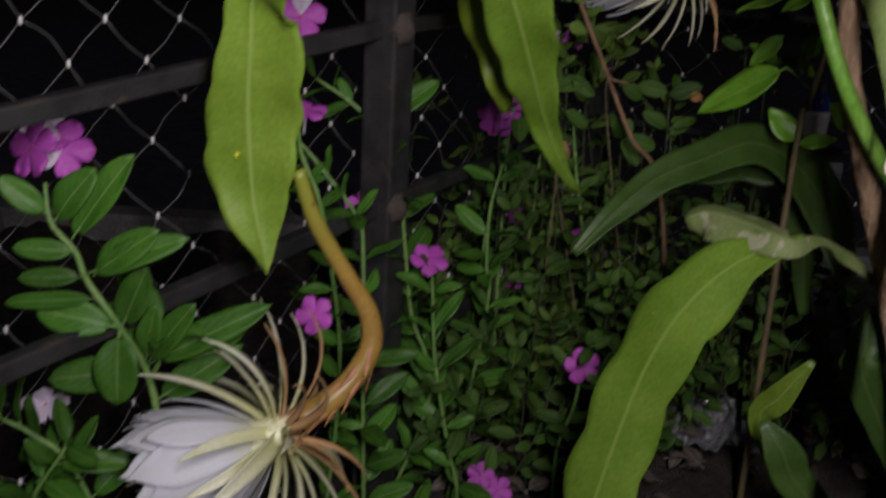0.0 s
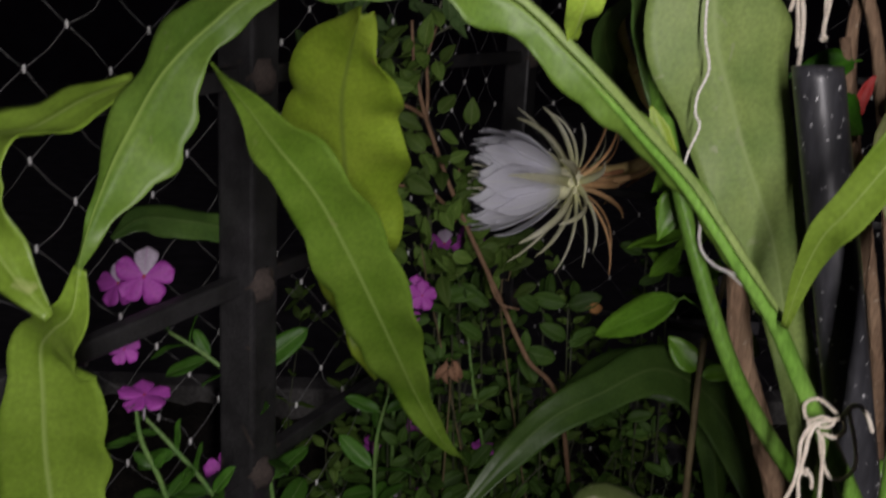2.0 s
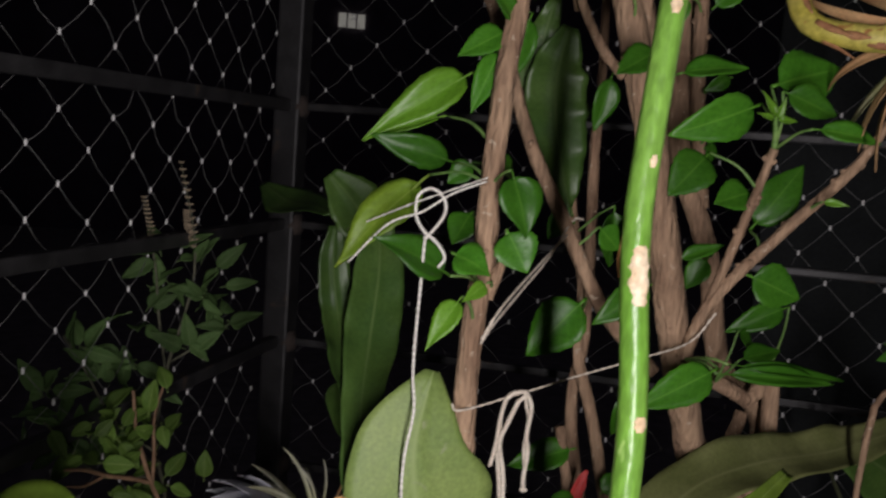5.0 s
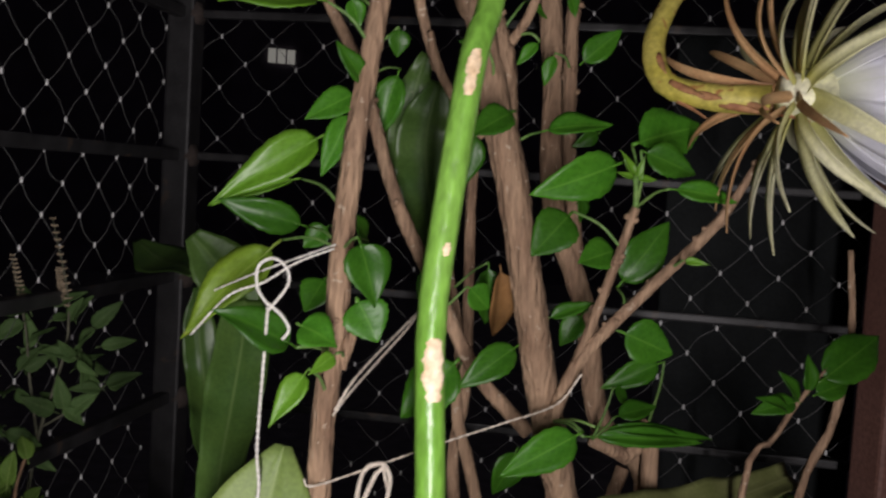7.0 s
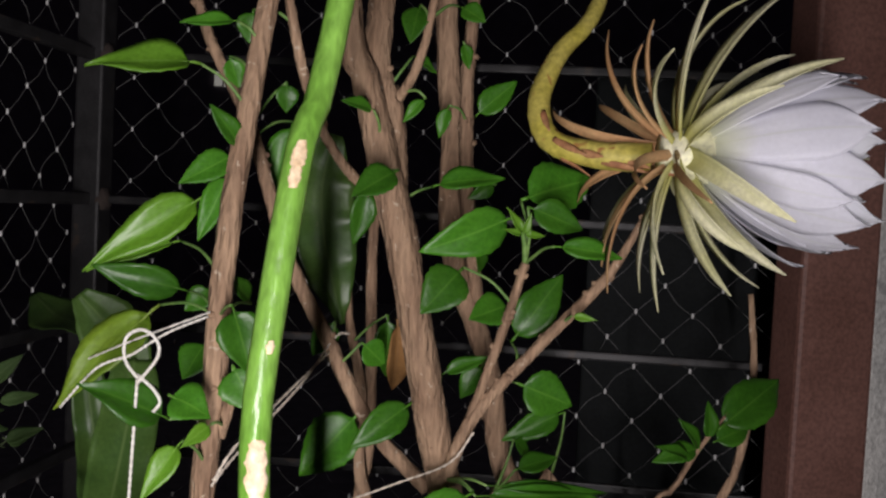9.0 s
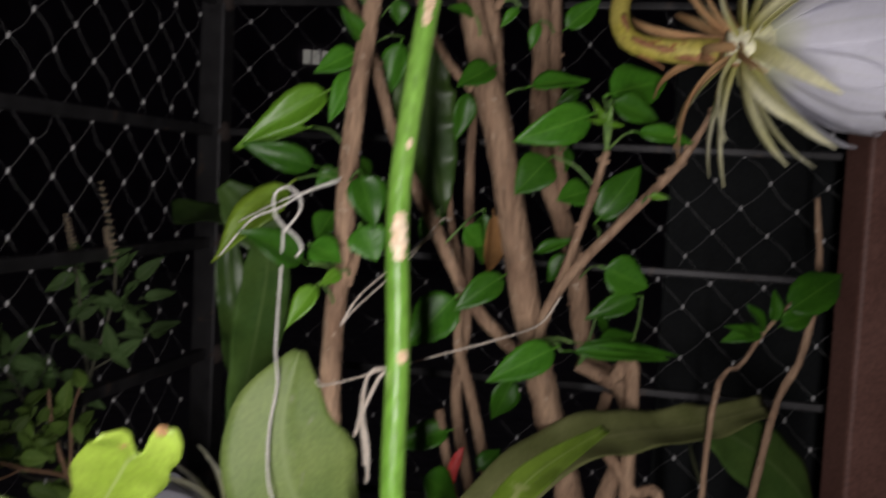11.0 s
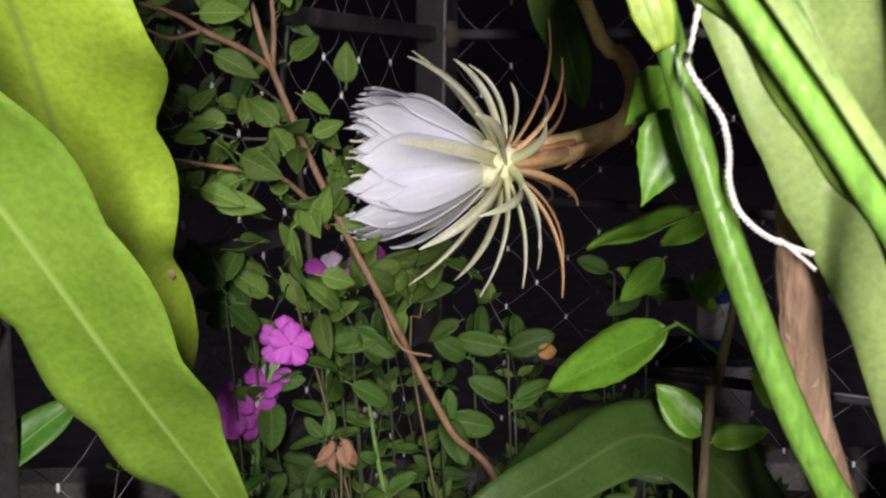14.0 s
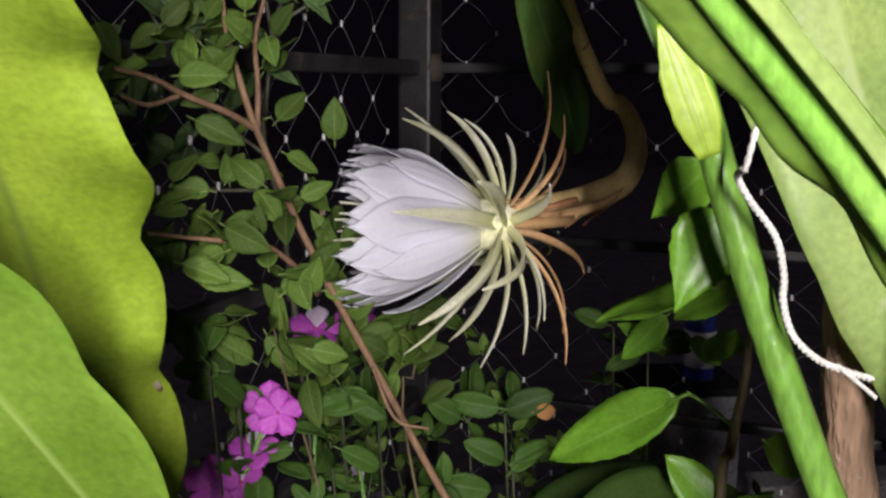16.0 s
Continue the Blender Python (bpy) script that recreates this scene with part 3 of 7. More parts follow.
part("stem", tube_mesh("stem", STEM_GREEN, [(0.45, 0.60, 0.56), (0.41, 0.585, 0.80), (0.365, 0.568, 0.94), (0.343, 0.560, 0.982), (0.301, 0.552, 1.051), (0.276, 0.549, 1.094), (0.256, 0.545, 1.119), (0.226, 0.546, 1.157), (0.197, 0.541, 1.185), (0.175, 0.535, 1.205), (0.158, 0.535, 1.220)], [0.007, 0.007, 0.0064, 0.0058, 0.0052, 0.0046, 0.0042, 0.0036, 0.0030, 0.0022, 0.0010], n=50, flat=0.75), cereus, "stout green ridged stem")
ARCH = [(0.276, 0.549, 1.094), (0.256, 0.545, 1.119), (0.226, 0.546, 1.157), (0.197, 0.541, 1.185), (0.175, 0.535, 1.205), (0.158, 0.535, 1.220), (0.144, 0.537, 1.232), (0.134, 0.538, 1.239), (0.119, 0.540, 1.246), (0.105, 0.540, 1.252), (0.099, 0.540, 1.254), (0.087, 0.541, 1.254), (0.067, 0.542, 1.252), (0.048, 0.543, 1.248), (0.033, 0.544, 1.243), (0.016, 0.545, 1.233), (0.004, 0.546, 1.223), (-0.009, 0.547, 1.211), (-0.021, 0.547, 1.197), (-0.033, 0.545, 1.175), (-0.040, 0.540, 1.160), (-0.045, 0.533, 1.144), (-0.048, 0.522, 1.129), (-0.049, 0.512, 1.117)]
part("leaf", blade_mesh("leaf", CEREUS_BRANCH, ARCH, [(0.0044, 0.0044), (0.0060, 0.0060), (0.0072, 0.0072), (0.0086, 0.0066), (0.0118, 0.0050), (0.0128, 0.0048), (0.0092, 0.0060), (0.0140, 0.0078), (0.0200, 0.0050), (0.0118, 0.0024), (0.0040, 0.0028), (0.0190, 0.0122), (0.0200, 0.0195), (0.0122, 0.0244), (0.0060, 0.0170), (0.0074, 0.0245), (0.0094, 0.0168), (0.0119, 0.0198), (0.0230, 0.0126), (0.0276, 0.0154), (0.0225, 0.0085), (0.0137, 0.0035), (0.0044, 0.0029), (0.0019, 0.0019)],
     [(-0.40, -0.75, -0.25), (-0.55, -0.62, -0.45), (-0.55, -0.62, -0.45), (-0.38, -0.8, -0.15), (-0.2, -0.9, 0.1)] + [(0.0, -0.9, 0.3)] * 3 + [(0.05, -0.75, 0.65)] * 8 + [(-0.15, -0.9, 0.4)] * 8, n=150, m=12, wave=0.0016, waves=11, cup=-0.10, lobes=19, scallop=0.10, rib=0.0016, seed=4), cereus, "long arching leaf with winged edges and a pale midrib")
# Paler strip along the ridge: the branch's lit upper edge, put into colour.
part("stem_face", blade_mesh("stem_face", CEREUS_GREY, [(x + 0.0022, y - 0.0048, z + 0.0034) for x, y, z in ARCH[:10]], [0.0008, 0.0024, 0.0028, 0.0030, 0.0028, 0.0026, 0.0024, 0.0022, 0.0018, 0.0006], (0.25, -0.75, 0.62), n=70, m=6, wave=0.0, waves=9, cup=-0.35, scallop=0.06, lobes=9, thick=0.0016, seed=19), cereus, "greyish upper ridge of the branch, pale as if lit")
part("leaf", blade_mesh("leaf", CEREUS, [(-0.048, 0.512, 1.119), (-0.053, 0.516, 1.098), (-0.067, 0.530, 1.084), (-0.078, 0.545, 1.069), (-0.081, 0.552, 1.043), (-0.085, 0.562, 1.005), (-0.085, 0.568, 0.972), (-0.084, 0.570, 0.947), (-0.080, 0.569, 0.925), (-0.077, 0.567, 0.911), (-0.075, 0.565, 0.898)],
     [(0.003, 0.003), (0.009, 0.009), (0.018, 0.011), (0.0268, 0.0142), (0.0314, 0.0169), (0.0330, 0.0236), (0.0277, 0.0277), (0.0229, 0.0218), (0.0135, 0.0142), (0.0064, 0.0071), (0.0007, 0.0007)], (0.0, -1.0, 0.2), n=70, m=12, wave=0.0016, waves=3, cup=0.14, lobes=7, scallop=0.09, seed=2), cereus, "hanging yellowish green leaf with a small yellow spot")
part("leaf_spot", tube_mesh("leaf_spot", YELLOW_SPOT, [(-0.0931, 0.5665, 0.9744), (-0.0931, 0.5639, 0.9748)], [0.0020, 0.0014], n=3, sides=10), cereus, "small bright yellow spot")
part("leaf", blade_mesh("leaf", CEREUS_DEEP, [(0.001, 0.556, 1.206), (0.016, 0.585, 1.180), (0.027, 0.605, 1.160), (0.045, 0.622, 1.133), (0.061, 0.640, 1.099), (0.079, 0.662, 1.056), (0.095, 0.690, 1.014), (0.109, 0.715, 0.977), (0.130, 0.737, 0.934), (0.148, 0.753, 0.912)],
     [(0.0013, 0.0013), (0.0092, 0.0063), (0.0205, 0.0156), (0.0227, 0.0170), (0.0258, 0.0210), (0.0250, 0.0222), (0.0168, 0.0198), (0.0095, 0.0134), (0.0041, 0.0050), (0.0009, 0.0009)], (-0.25, -1.0, 0.25), n=80, m=12, wave=0.0026, waves=4, cup=0.15, lobes=8, scallop=0.13, seed=7), cereus, "long drooping green leaf with wavy edge")
part("leaf_flap", blade_mesh("leaf_flap", CEREUS, [(0.062, 0.674, 1.072), (0.071, 0.687, 1.040), (0.082, 0.703, 1.012), (0.092, 0.713, 0.996)], [0.002, 0.009, 0.011, 0.003], (-0.4, -0.9, 0.0), n=24, m=6, wave=0.001, cup=0.2, seed=8), cereus, "paler curled margin of a leaf")
part("leaf", blade_mesh("leaf", CEREUS_YELLOW, [(0.067, 0.590, 1.230), (0.061, 0.620, 1.209), (0.056, 0.645, 1.181), (0.057, 0.680, 1.140), (0.060, 0.710, 1.092), (0.070, 0.735, 1.032), (0.079, 0.745, 0.977)],
     [0.003, 0.025, 0.034, 0.037, 0.031, 0.023, 0.003], (-0.1, -1.0, 0.2), n=60, wave=0.004, waves=4, cup=-0.1, lobes=5, scallop=0.22, seed=9), cereus, "hanging yellow-green leaf with a brown damaged edge")
part("leaf", blade_mesh("leaf", CEREUS, [(-0.037, 0.570, 1.195), (-0.056, 0.555, 1.186), (-0.074, 0.540, 1.174), (-0.088, 0.525, 1.170), (-0.092, 0.518, 1.148), (-0.079, 0.510, 1.123), (-0.058, 0.503, 1.100)],
     [0.003, 0.016, 0.019, 0.021, 0.02, 0.014, 0.002], [(-0.1, -0.5, 1), (-0.2, -0.6, 0.9), (-0.5, -0.7, 0.6), (-0.7, -0.7, 0.3), (-0.5, -0.9, 0.1), (-0.2, -1, 0.1), (0, -1, 0.1)], n=50, wave=0.002, waves=3, cup=0.15, seed=12), cereus, "folded drooping leaf with a dry tip")
part("leaf", blade_mesh("leaf", CEREUS_BRIGHT, [(0.161, 0.536, 1.224), (0.160, 0.510, 1.239), (0.163, 0.490, 1.262), (0.171, 0.470, 1.283), (0.177, 0.455, 1.299), (0.178, 0.450, 1.307)],
     [0.003, 0.007, 0.013, 0.019, 0.0185, 0.014], (0.1, -1.0, 0.15), n=40, wave=0.0015, waves=3, cup=0.12, seed=5, bite=(0.017, 0.22), scallop=0.15, lobes=4), cereus, "young bright green leaf with a notched brown tip")
part("leaf", blade_mesh("leaf", CEREUS_PALE, [(-0.012, 0.373, 1.304), (0.010, 0.383, 1.2975), (0.033, 0.394, 1.290), (0.055, 0.406, 1.2865), (0.077, 0.424, 1.288), (0.097, 0.447, 1.291)],
     [(0.030, 0.040), (0.042, 0.054), (0.041, 0.047), (0.035, 0.034), (0.0240, 0.0190), (0.0040, 0.0020)], [(0.20, -0.60, 0.78), (0.17, -0.56, 0.80), (0.13, -0.52, 0.84), (0.10, -0.48, 0.87), (0.12, -0.44, 0.88), (0.20, -0.45, 0.86)], n=70, m=16, wave=0.0014, waves=2.5, cup=-0.06, fold=0.05, rib=0.0018, scallop=0.04, lobes=4, seed=6), cereus, "broad bright leaf reaching towards the front")
part("leaf", blade_mesh("leaf", CEREUS, [(0.099, 0.540, 1.255), (0.092, 0.535, 1.266), (0.086, 0.525, 1.274), (0.080, 0.505, 1.281), (0.070, 0.470, 1.286), (0.060, 0.430, 1.287)],
     [0.0035, 0.0090, 0.0130, 0.0145, 0.0120, 0.004], [(0.0, -0.9, 0.4), (0.0, -0.9, 0.4), (0.05, -0.8, 0.6), (0.05, -0.6, 0.8), (0.05, -0.4, 0.9), (0.05, -0.3, 0.95)], n=40, m=8, wave=0.001, cup=0.2, seed=16), cereus, "green neck of the broad bright leaf")
part("dry_tip", blade_mesh("dry_tip", DRY_PALE, [(0.080, 0.436, 1.2915), (0.089, 0.441, 1.2925), (0.098, 0.445, 1.292), (0.104, 0.443, 1.288), (0.105, 0.438, 1.282)], [0.004, 0.0062, 0.0056, 0.0042, 0.001], [(0, -0.3, 1), (0.1, -0.4, 1), (0.4, -0.8, 0.6), (0.5, -1, 0.2), (0.5, -1, 0)], n=24, m=8, wave=0.0015, waves=1.5, cup=0.3, seed=4), cereus, "dry curled pale leaf tip")
part("leaf", blade_mesh("leaf", CEREUS, [(0.274, 0.533, 1.096), (0.274, 0.522, 1.125), (0.275, 0.510, 1.146), (0.278, 0.500, 1.158), (0.282, 0.490, 1.173), (0.287, 0.482, 1.188), (0.293, 0.478, 1.202), (0.304, 0.480, 1.215), (0.322, 0.487, 1.227), (0.346, 0.497, 1.243), (0.376, 0.520, 1.258), (0.440, 0.57, 1.268)],
     [(0.0017, 0.0017), (0.0045, 0.0055), (0.0066, 0.0084), (0.0084, 0.0094), (0.0084, 0.0098), (0.0088, 0.0088), (0.0088, 0.0078), (0.0088, 0.0071), (0.0081, 0.0072), (0.0085, 0.0085), (0.0080, 0.0090), (0.003, 0.003)], (-0.3, -1.0, 0.45), n=70, wave=0.0012, waves=4, cup=0.35, scallop=0.05, lobes=8, seed=8), cereus, "narrow upright green leaf beside the pipe")
part("leaf", blade_mesh("leaf", CEREUS_GREY, [(0.43, 0.63, 0.74), (0.375, 0.635, 0.90), (0.339, 0.640, 1.005), (0.323, 0.642, 1.064), (0.309, 0.643, 1.113), (0.297, 0.644, 1.140), (0.285, 0.645, 1.166), (0.273, 0.645, 1.196), (0.263, 0.645, 1.221), (0.259, 0.646, 1.243), (0.259, 0.648, 1.261), (0.263, 0.650, 1.280), (0.268, 0.652, 1.300)],
     [(0.004, 0.004), (0.006, 0.012), (0.0075, 0.0156), (0.0105, 0.0170), (0.0270, 0.0216), (0.0289, 0.0263), (0.0262, 0.0325), (0.0318, 0.0401), (0.0385, 0.0462), (0.0380, 0.0430), (0.0330, 0.0320), (0.0215, 0.0200), (0.004, 0.005)], (0.0, -1.0, 0.12), n=90, m=12, wave=0.0022, waves=5, cup=-0.10, seed=14, lobes=9, scallop=0.05, rib=0.0016), cereus, "wide flat grey-green paddle leaf with a wavy edge")
part("leaf", blade_mesh("leaf", CEREUS_OLIVE, [(0.709, 0.792, 1.221), (0.609, 0.752, 1.216), (0.523, 0.711, 1.223), (0.455, 0.680, 1.219), (0.408, 0.656, 1.197), (0.372, 0.632, 1.172), (0.374, 0.614, 1.127), (0.365, 0.600, 1.095)],
     [0.012, 0.018, 0.020, 0.020, 0.019, 0.016, 0.012, 0.004], [(0.1, -0.6, 0.8)] * 4 + [(-0.3, -0.8, 0.6)] * 4, n=50, wave=0.003, waves=4, cup=0.35, seed=15), cereus, "curled grey-green leaf arching in front of the shrub")
part("stem", tube_mesh("stem", STEM_GREEN, [(0.47, 0.66, 0.56), (0.44, 0.65, 0.80), (0.384, 0.645, 0.925), (0.343, 0.640, 0.964), (0.298, 0.640, 1.027), (0.265, 0.650, 1.106), (0.243, 0.660, 1.178), (0.243, 0.675, 1.182), (0.237, 0.690, 1.225)], [0.006, 0.006, 0.006, 0.0056, 0.0052, 0.005, 0.0047, 0.0047, 0.0047], n=60), cereus, "slender green stem")
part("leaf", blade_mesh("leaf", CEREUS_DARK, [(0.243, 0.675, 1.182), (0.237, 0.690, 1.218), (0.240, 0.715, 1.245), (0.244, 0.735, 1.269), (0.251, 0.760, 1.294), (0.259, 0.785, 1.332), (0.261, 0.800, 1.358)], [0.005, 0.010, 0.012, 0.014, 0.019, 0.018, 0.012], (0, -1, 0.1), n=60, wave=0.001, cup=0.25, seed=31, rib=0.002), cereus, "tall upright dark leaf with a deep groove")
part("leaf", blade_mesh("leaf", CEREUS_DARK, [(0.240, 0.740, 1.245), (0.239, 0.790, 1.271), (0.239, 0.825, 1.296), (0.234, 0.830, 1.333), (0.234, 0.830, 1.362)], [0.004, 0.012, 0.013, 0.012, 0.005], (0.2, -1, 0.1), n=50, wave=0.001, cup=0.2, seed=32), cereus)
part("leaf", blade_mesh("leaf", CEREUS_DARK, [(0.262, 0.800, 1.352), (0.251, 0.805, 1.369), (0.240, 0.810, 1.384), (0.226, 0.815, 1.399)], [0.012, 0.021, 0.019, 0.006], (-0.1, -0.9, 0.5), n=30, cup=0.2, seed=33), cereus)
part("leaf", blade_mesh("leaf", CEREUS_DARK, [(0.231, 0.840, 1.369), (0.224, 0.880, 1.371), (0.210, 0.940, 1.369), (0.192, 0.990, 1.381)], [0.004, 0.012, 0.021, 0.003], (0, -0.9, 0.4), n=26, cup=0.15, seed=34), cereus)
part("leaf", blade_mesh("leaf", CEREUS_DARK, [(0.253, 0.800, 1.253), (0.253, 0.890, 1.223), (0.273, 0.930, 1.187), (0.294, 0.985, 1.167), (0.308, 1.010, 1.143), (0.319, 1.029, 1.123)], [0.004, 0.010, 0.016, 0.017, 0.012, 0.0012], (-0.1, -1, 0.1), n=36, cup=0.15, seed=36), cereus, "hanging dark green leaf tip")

# ---- tall bare green stem ----
tall = thing("tall_green_stem", "tall glossy green stem with pale brown scars", "plant stem", at=(0.29, 0.43, 0.56))
TALL_PTS = [(0.300, 0.45, 0.56), (0.288, 0.442, 1.00), (0.283, 0.435, 1.162), (0.277, 0.428, 1.281), (0.276, 0.425, 1.341), (0.275, 0.432, 1.396), (0.279, 0.437, 1.432), (0.288, 0.445, 1.486), (0.300, 0.455, 1.527), (0.335, 0.47, 1.75)]
TALL_R = [0.0062, 0.006, 0.0055, 0.005, 0.0048, 0.0047, 0.0047, 0.0046, 0.0045, 0.004]
part("stem", tube_mesh("stem", STEM_GREEN, TALL_PTS, TALL_R, n=90, sides=14), tall)
tall_path, tall_r = spline(TALL_PTS, 300), along(TALL_R, TALL_PTS, 300)


def scar(z0, z1, width, turn, material, label):
    """A dry patch wrapped on the stem between two heights; width and turn in radians round it."""
    verts, uvs, n, m = [], [], 14, 8
    rs = np.random.default_rng(int(z0 * 1000))
    for k in range(n + 1):
        z = z0 + (z1 - z0) * k / n
        q = np.array([np.interp(z, tall_path[:, 2], tall_path[:, a]) for a in range(3)])
        r = float(np.interp(z, tall_path[:, 2], tall_r))
        edge = math.sin(math.pi * (0.12 + 0.76 * k / n)) ** 0.5 * rs.uniform(0.62, 1.15)
        for j in range(m + 1):
            v = 2 * j / m - 1
            a = turn + 0.5 * width * v * edge
            rr = r + 0.0004 * (1 - v**4) * math.sin(math.pi * (0.04 + 0.92 * k / n)) ** 0.5 + (0.0 if abs(v) < 1 else -0.0003)
            verts.append((q[0] + rr * math.sin(a), q[1] - rr * math.cos(a), q[2]))
            uvs.append((k / n, j / m))
    faces = [(k * (m + 1) + j, k * (m + 1) + j + 1, (k + 1) * (m + 1) + j + 1, (k + 1) * (m + 1) + j) for k in range(n) for j in range(m)]
    back = [tuple(i + len(verts) for i in f[::-1]) for f in faces]
    inner = [(x, y + 0.0008, z) for x, y, z in verts]
    return part("scar", mesh_of("scar", verts + inner, faces + back, material, uvs + uvs), tall, label)


for hi, lo, width, turn in (((0.275, 0.430, 1.397)[2], (0.275, 0.430, 1.378)[2], 2.0, 0.0), ((0.287, 0.440, 1.487)[2], (0.285, 0.440, 1.472)[2], 1.2, -0.2), ((0.278, 0.430, 1.426)[2], (0.278, 0.430, 1.422)[2], 0.7, 0.1), ((0.275, 0.420, 1.343)[2], (0.275, 0.420, 1.338)[2], 1.3, 0.2), ((0.273, 0.420, 1.261)[2], (0.273, 0.420, 1.257)[2], 0.6, 0.3), ((0.278, 0.430, 1.137)[2], (0.279, 0.430, 1.133)[2], 0.9, -0.2)):
    scar(lo, hi, width, turn, STEM_SCAR, "pale dry scar")
scar((0.281, 0.430, 1.156)[2], (0.281, 0.430, 1.192)[2], 2.3, 0.25, CORK_BROWN, "brown corky scar")
scar((0.280, 0.430, 1.101)[2], (0.280, 0.430, 1.122)[2], 2.6, 0.1, CORK_BROWN, "brown corky scar")

# ---- black pipe ----
pipe = thing("black_pipe", "black plastic pipe with white specks standing in the bed", "pipe", at=(0.455, 0.577, 0.56))
pipe_top, pipe_low = np.array([0.302, 0.600, 1.216]), np.array([0.455, 0.577, 0.56])
ring_v, ring_f, ring_u = [], [], []
for k, (s, r) in enumerate(((0.0, 0.0132), (0.33, 0.0132), (0.66, 0.0132), (0.99, 0.0132), (1.0, 0.0128), (1.0, 0.0110), (0.90, 0.0110))):
    q = pipe_low + s * (pipe_top - pipe_low)
    for j in range(24):
        w = 2 * math.pi * j / 24
        ring_v.append((q[0] + r * math.cos(w), q[1] + r * math.sin(w), q[2] + 0.06 * r * math.cos(w)))
        ring_u.append((s, j / 24))
ring_f = [(k * 24 + j, k * 24 + (j + 1) % 24, (k + 1) * 24 + (j + 1) % 24, (k + 1) * 24 + j) for k in range(6) for j in range(24)]
part("pipe_tube", mesh_of("pipe_tube", ring_v, ring_f, PIPE, ring_u), pipe)

# dry patches on the cereus leaves
for base, end in (((0.185, 0.450, 1.307), (0.189, 0.450, 1.304)), ((0.170, 0.455, 1.301), (0.176, 0.455, 1.299))):
    part("dry_patch", blade_mesh("dry_patch", CORK_BROWN, [base, tuple(0.5 * (p + q) for p, q in zip(base, end)), end], [0.001, 0.0026, 0.001], (0.1, -1.0, 0.15), n=10, m=4, scallop=0.3, lobes=3, thick=0.0016, seed=6), cereus, "brown nibbled edge of a young leaf")
part("dry_patch", blade_mesh("dry_patch", DRY_BROWN, [(0.080, 0.702, 1.112), (0.0795, 0.712, 1.095), (0.082, 0.722, 1.078), (0.087, 0.728, 1.066)], [0.001, 0.0042, 0.0052, 0.001], (-0.1, -1.0, 0.2), n=18, m=6, wave=0.001, scallop=0.5, lobes=4, seed=3), cereus, "brown dry edge of a leaf")
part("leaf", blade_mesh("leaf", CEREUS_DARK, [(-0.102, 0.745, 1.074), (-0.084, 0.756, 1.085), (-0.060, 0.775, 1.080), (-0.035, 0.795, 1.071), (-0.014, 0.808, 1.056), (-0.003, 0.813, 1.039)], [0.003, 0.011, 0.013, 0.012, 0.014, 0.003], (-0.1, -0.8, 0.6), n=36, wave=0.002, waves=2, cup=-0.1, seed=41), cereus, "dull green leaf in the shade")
part("leaf", blade_mesh("leaf", CEREUS, [(-0.014, 0.525, 1.244), (-0.024, 0.500, 1.252), (-0.034, 0.480, 1.257), (-0.045, 0.460, 1.259), (-0.061, 0.450, 1.256)], [0.003, 0.016, 0.020, 0.019, 0.004], (0.0, -0.9, 0.45), n=36, wave=0.002, waves=2, cup=0.1, seed=42), cereus)
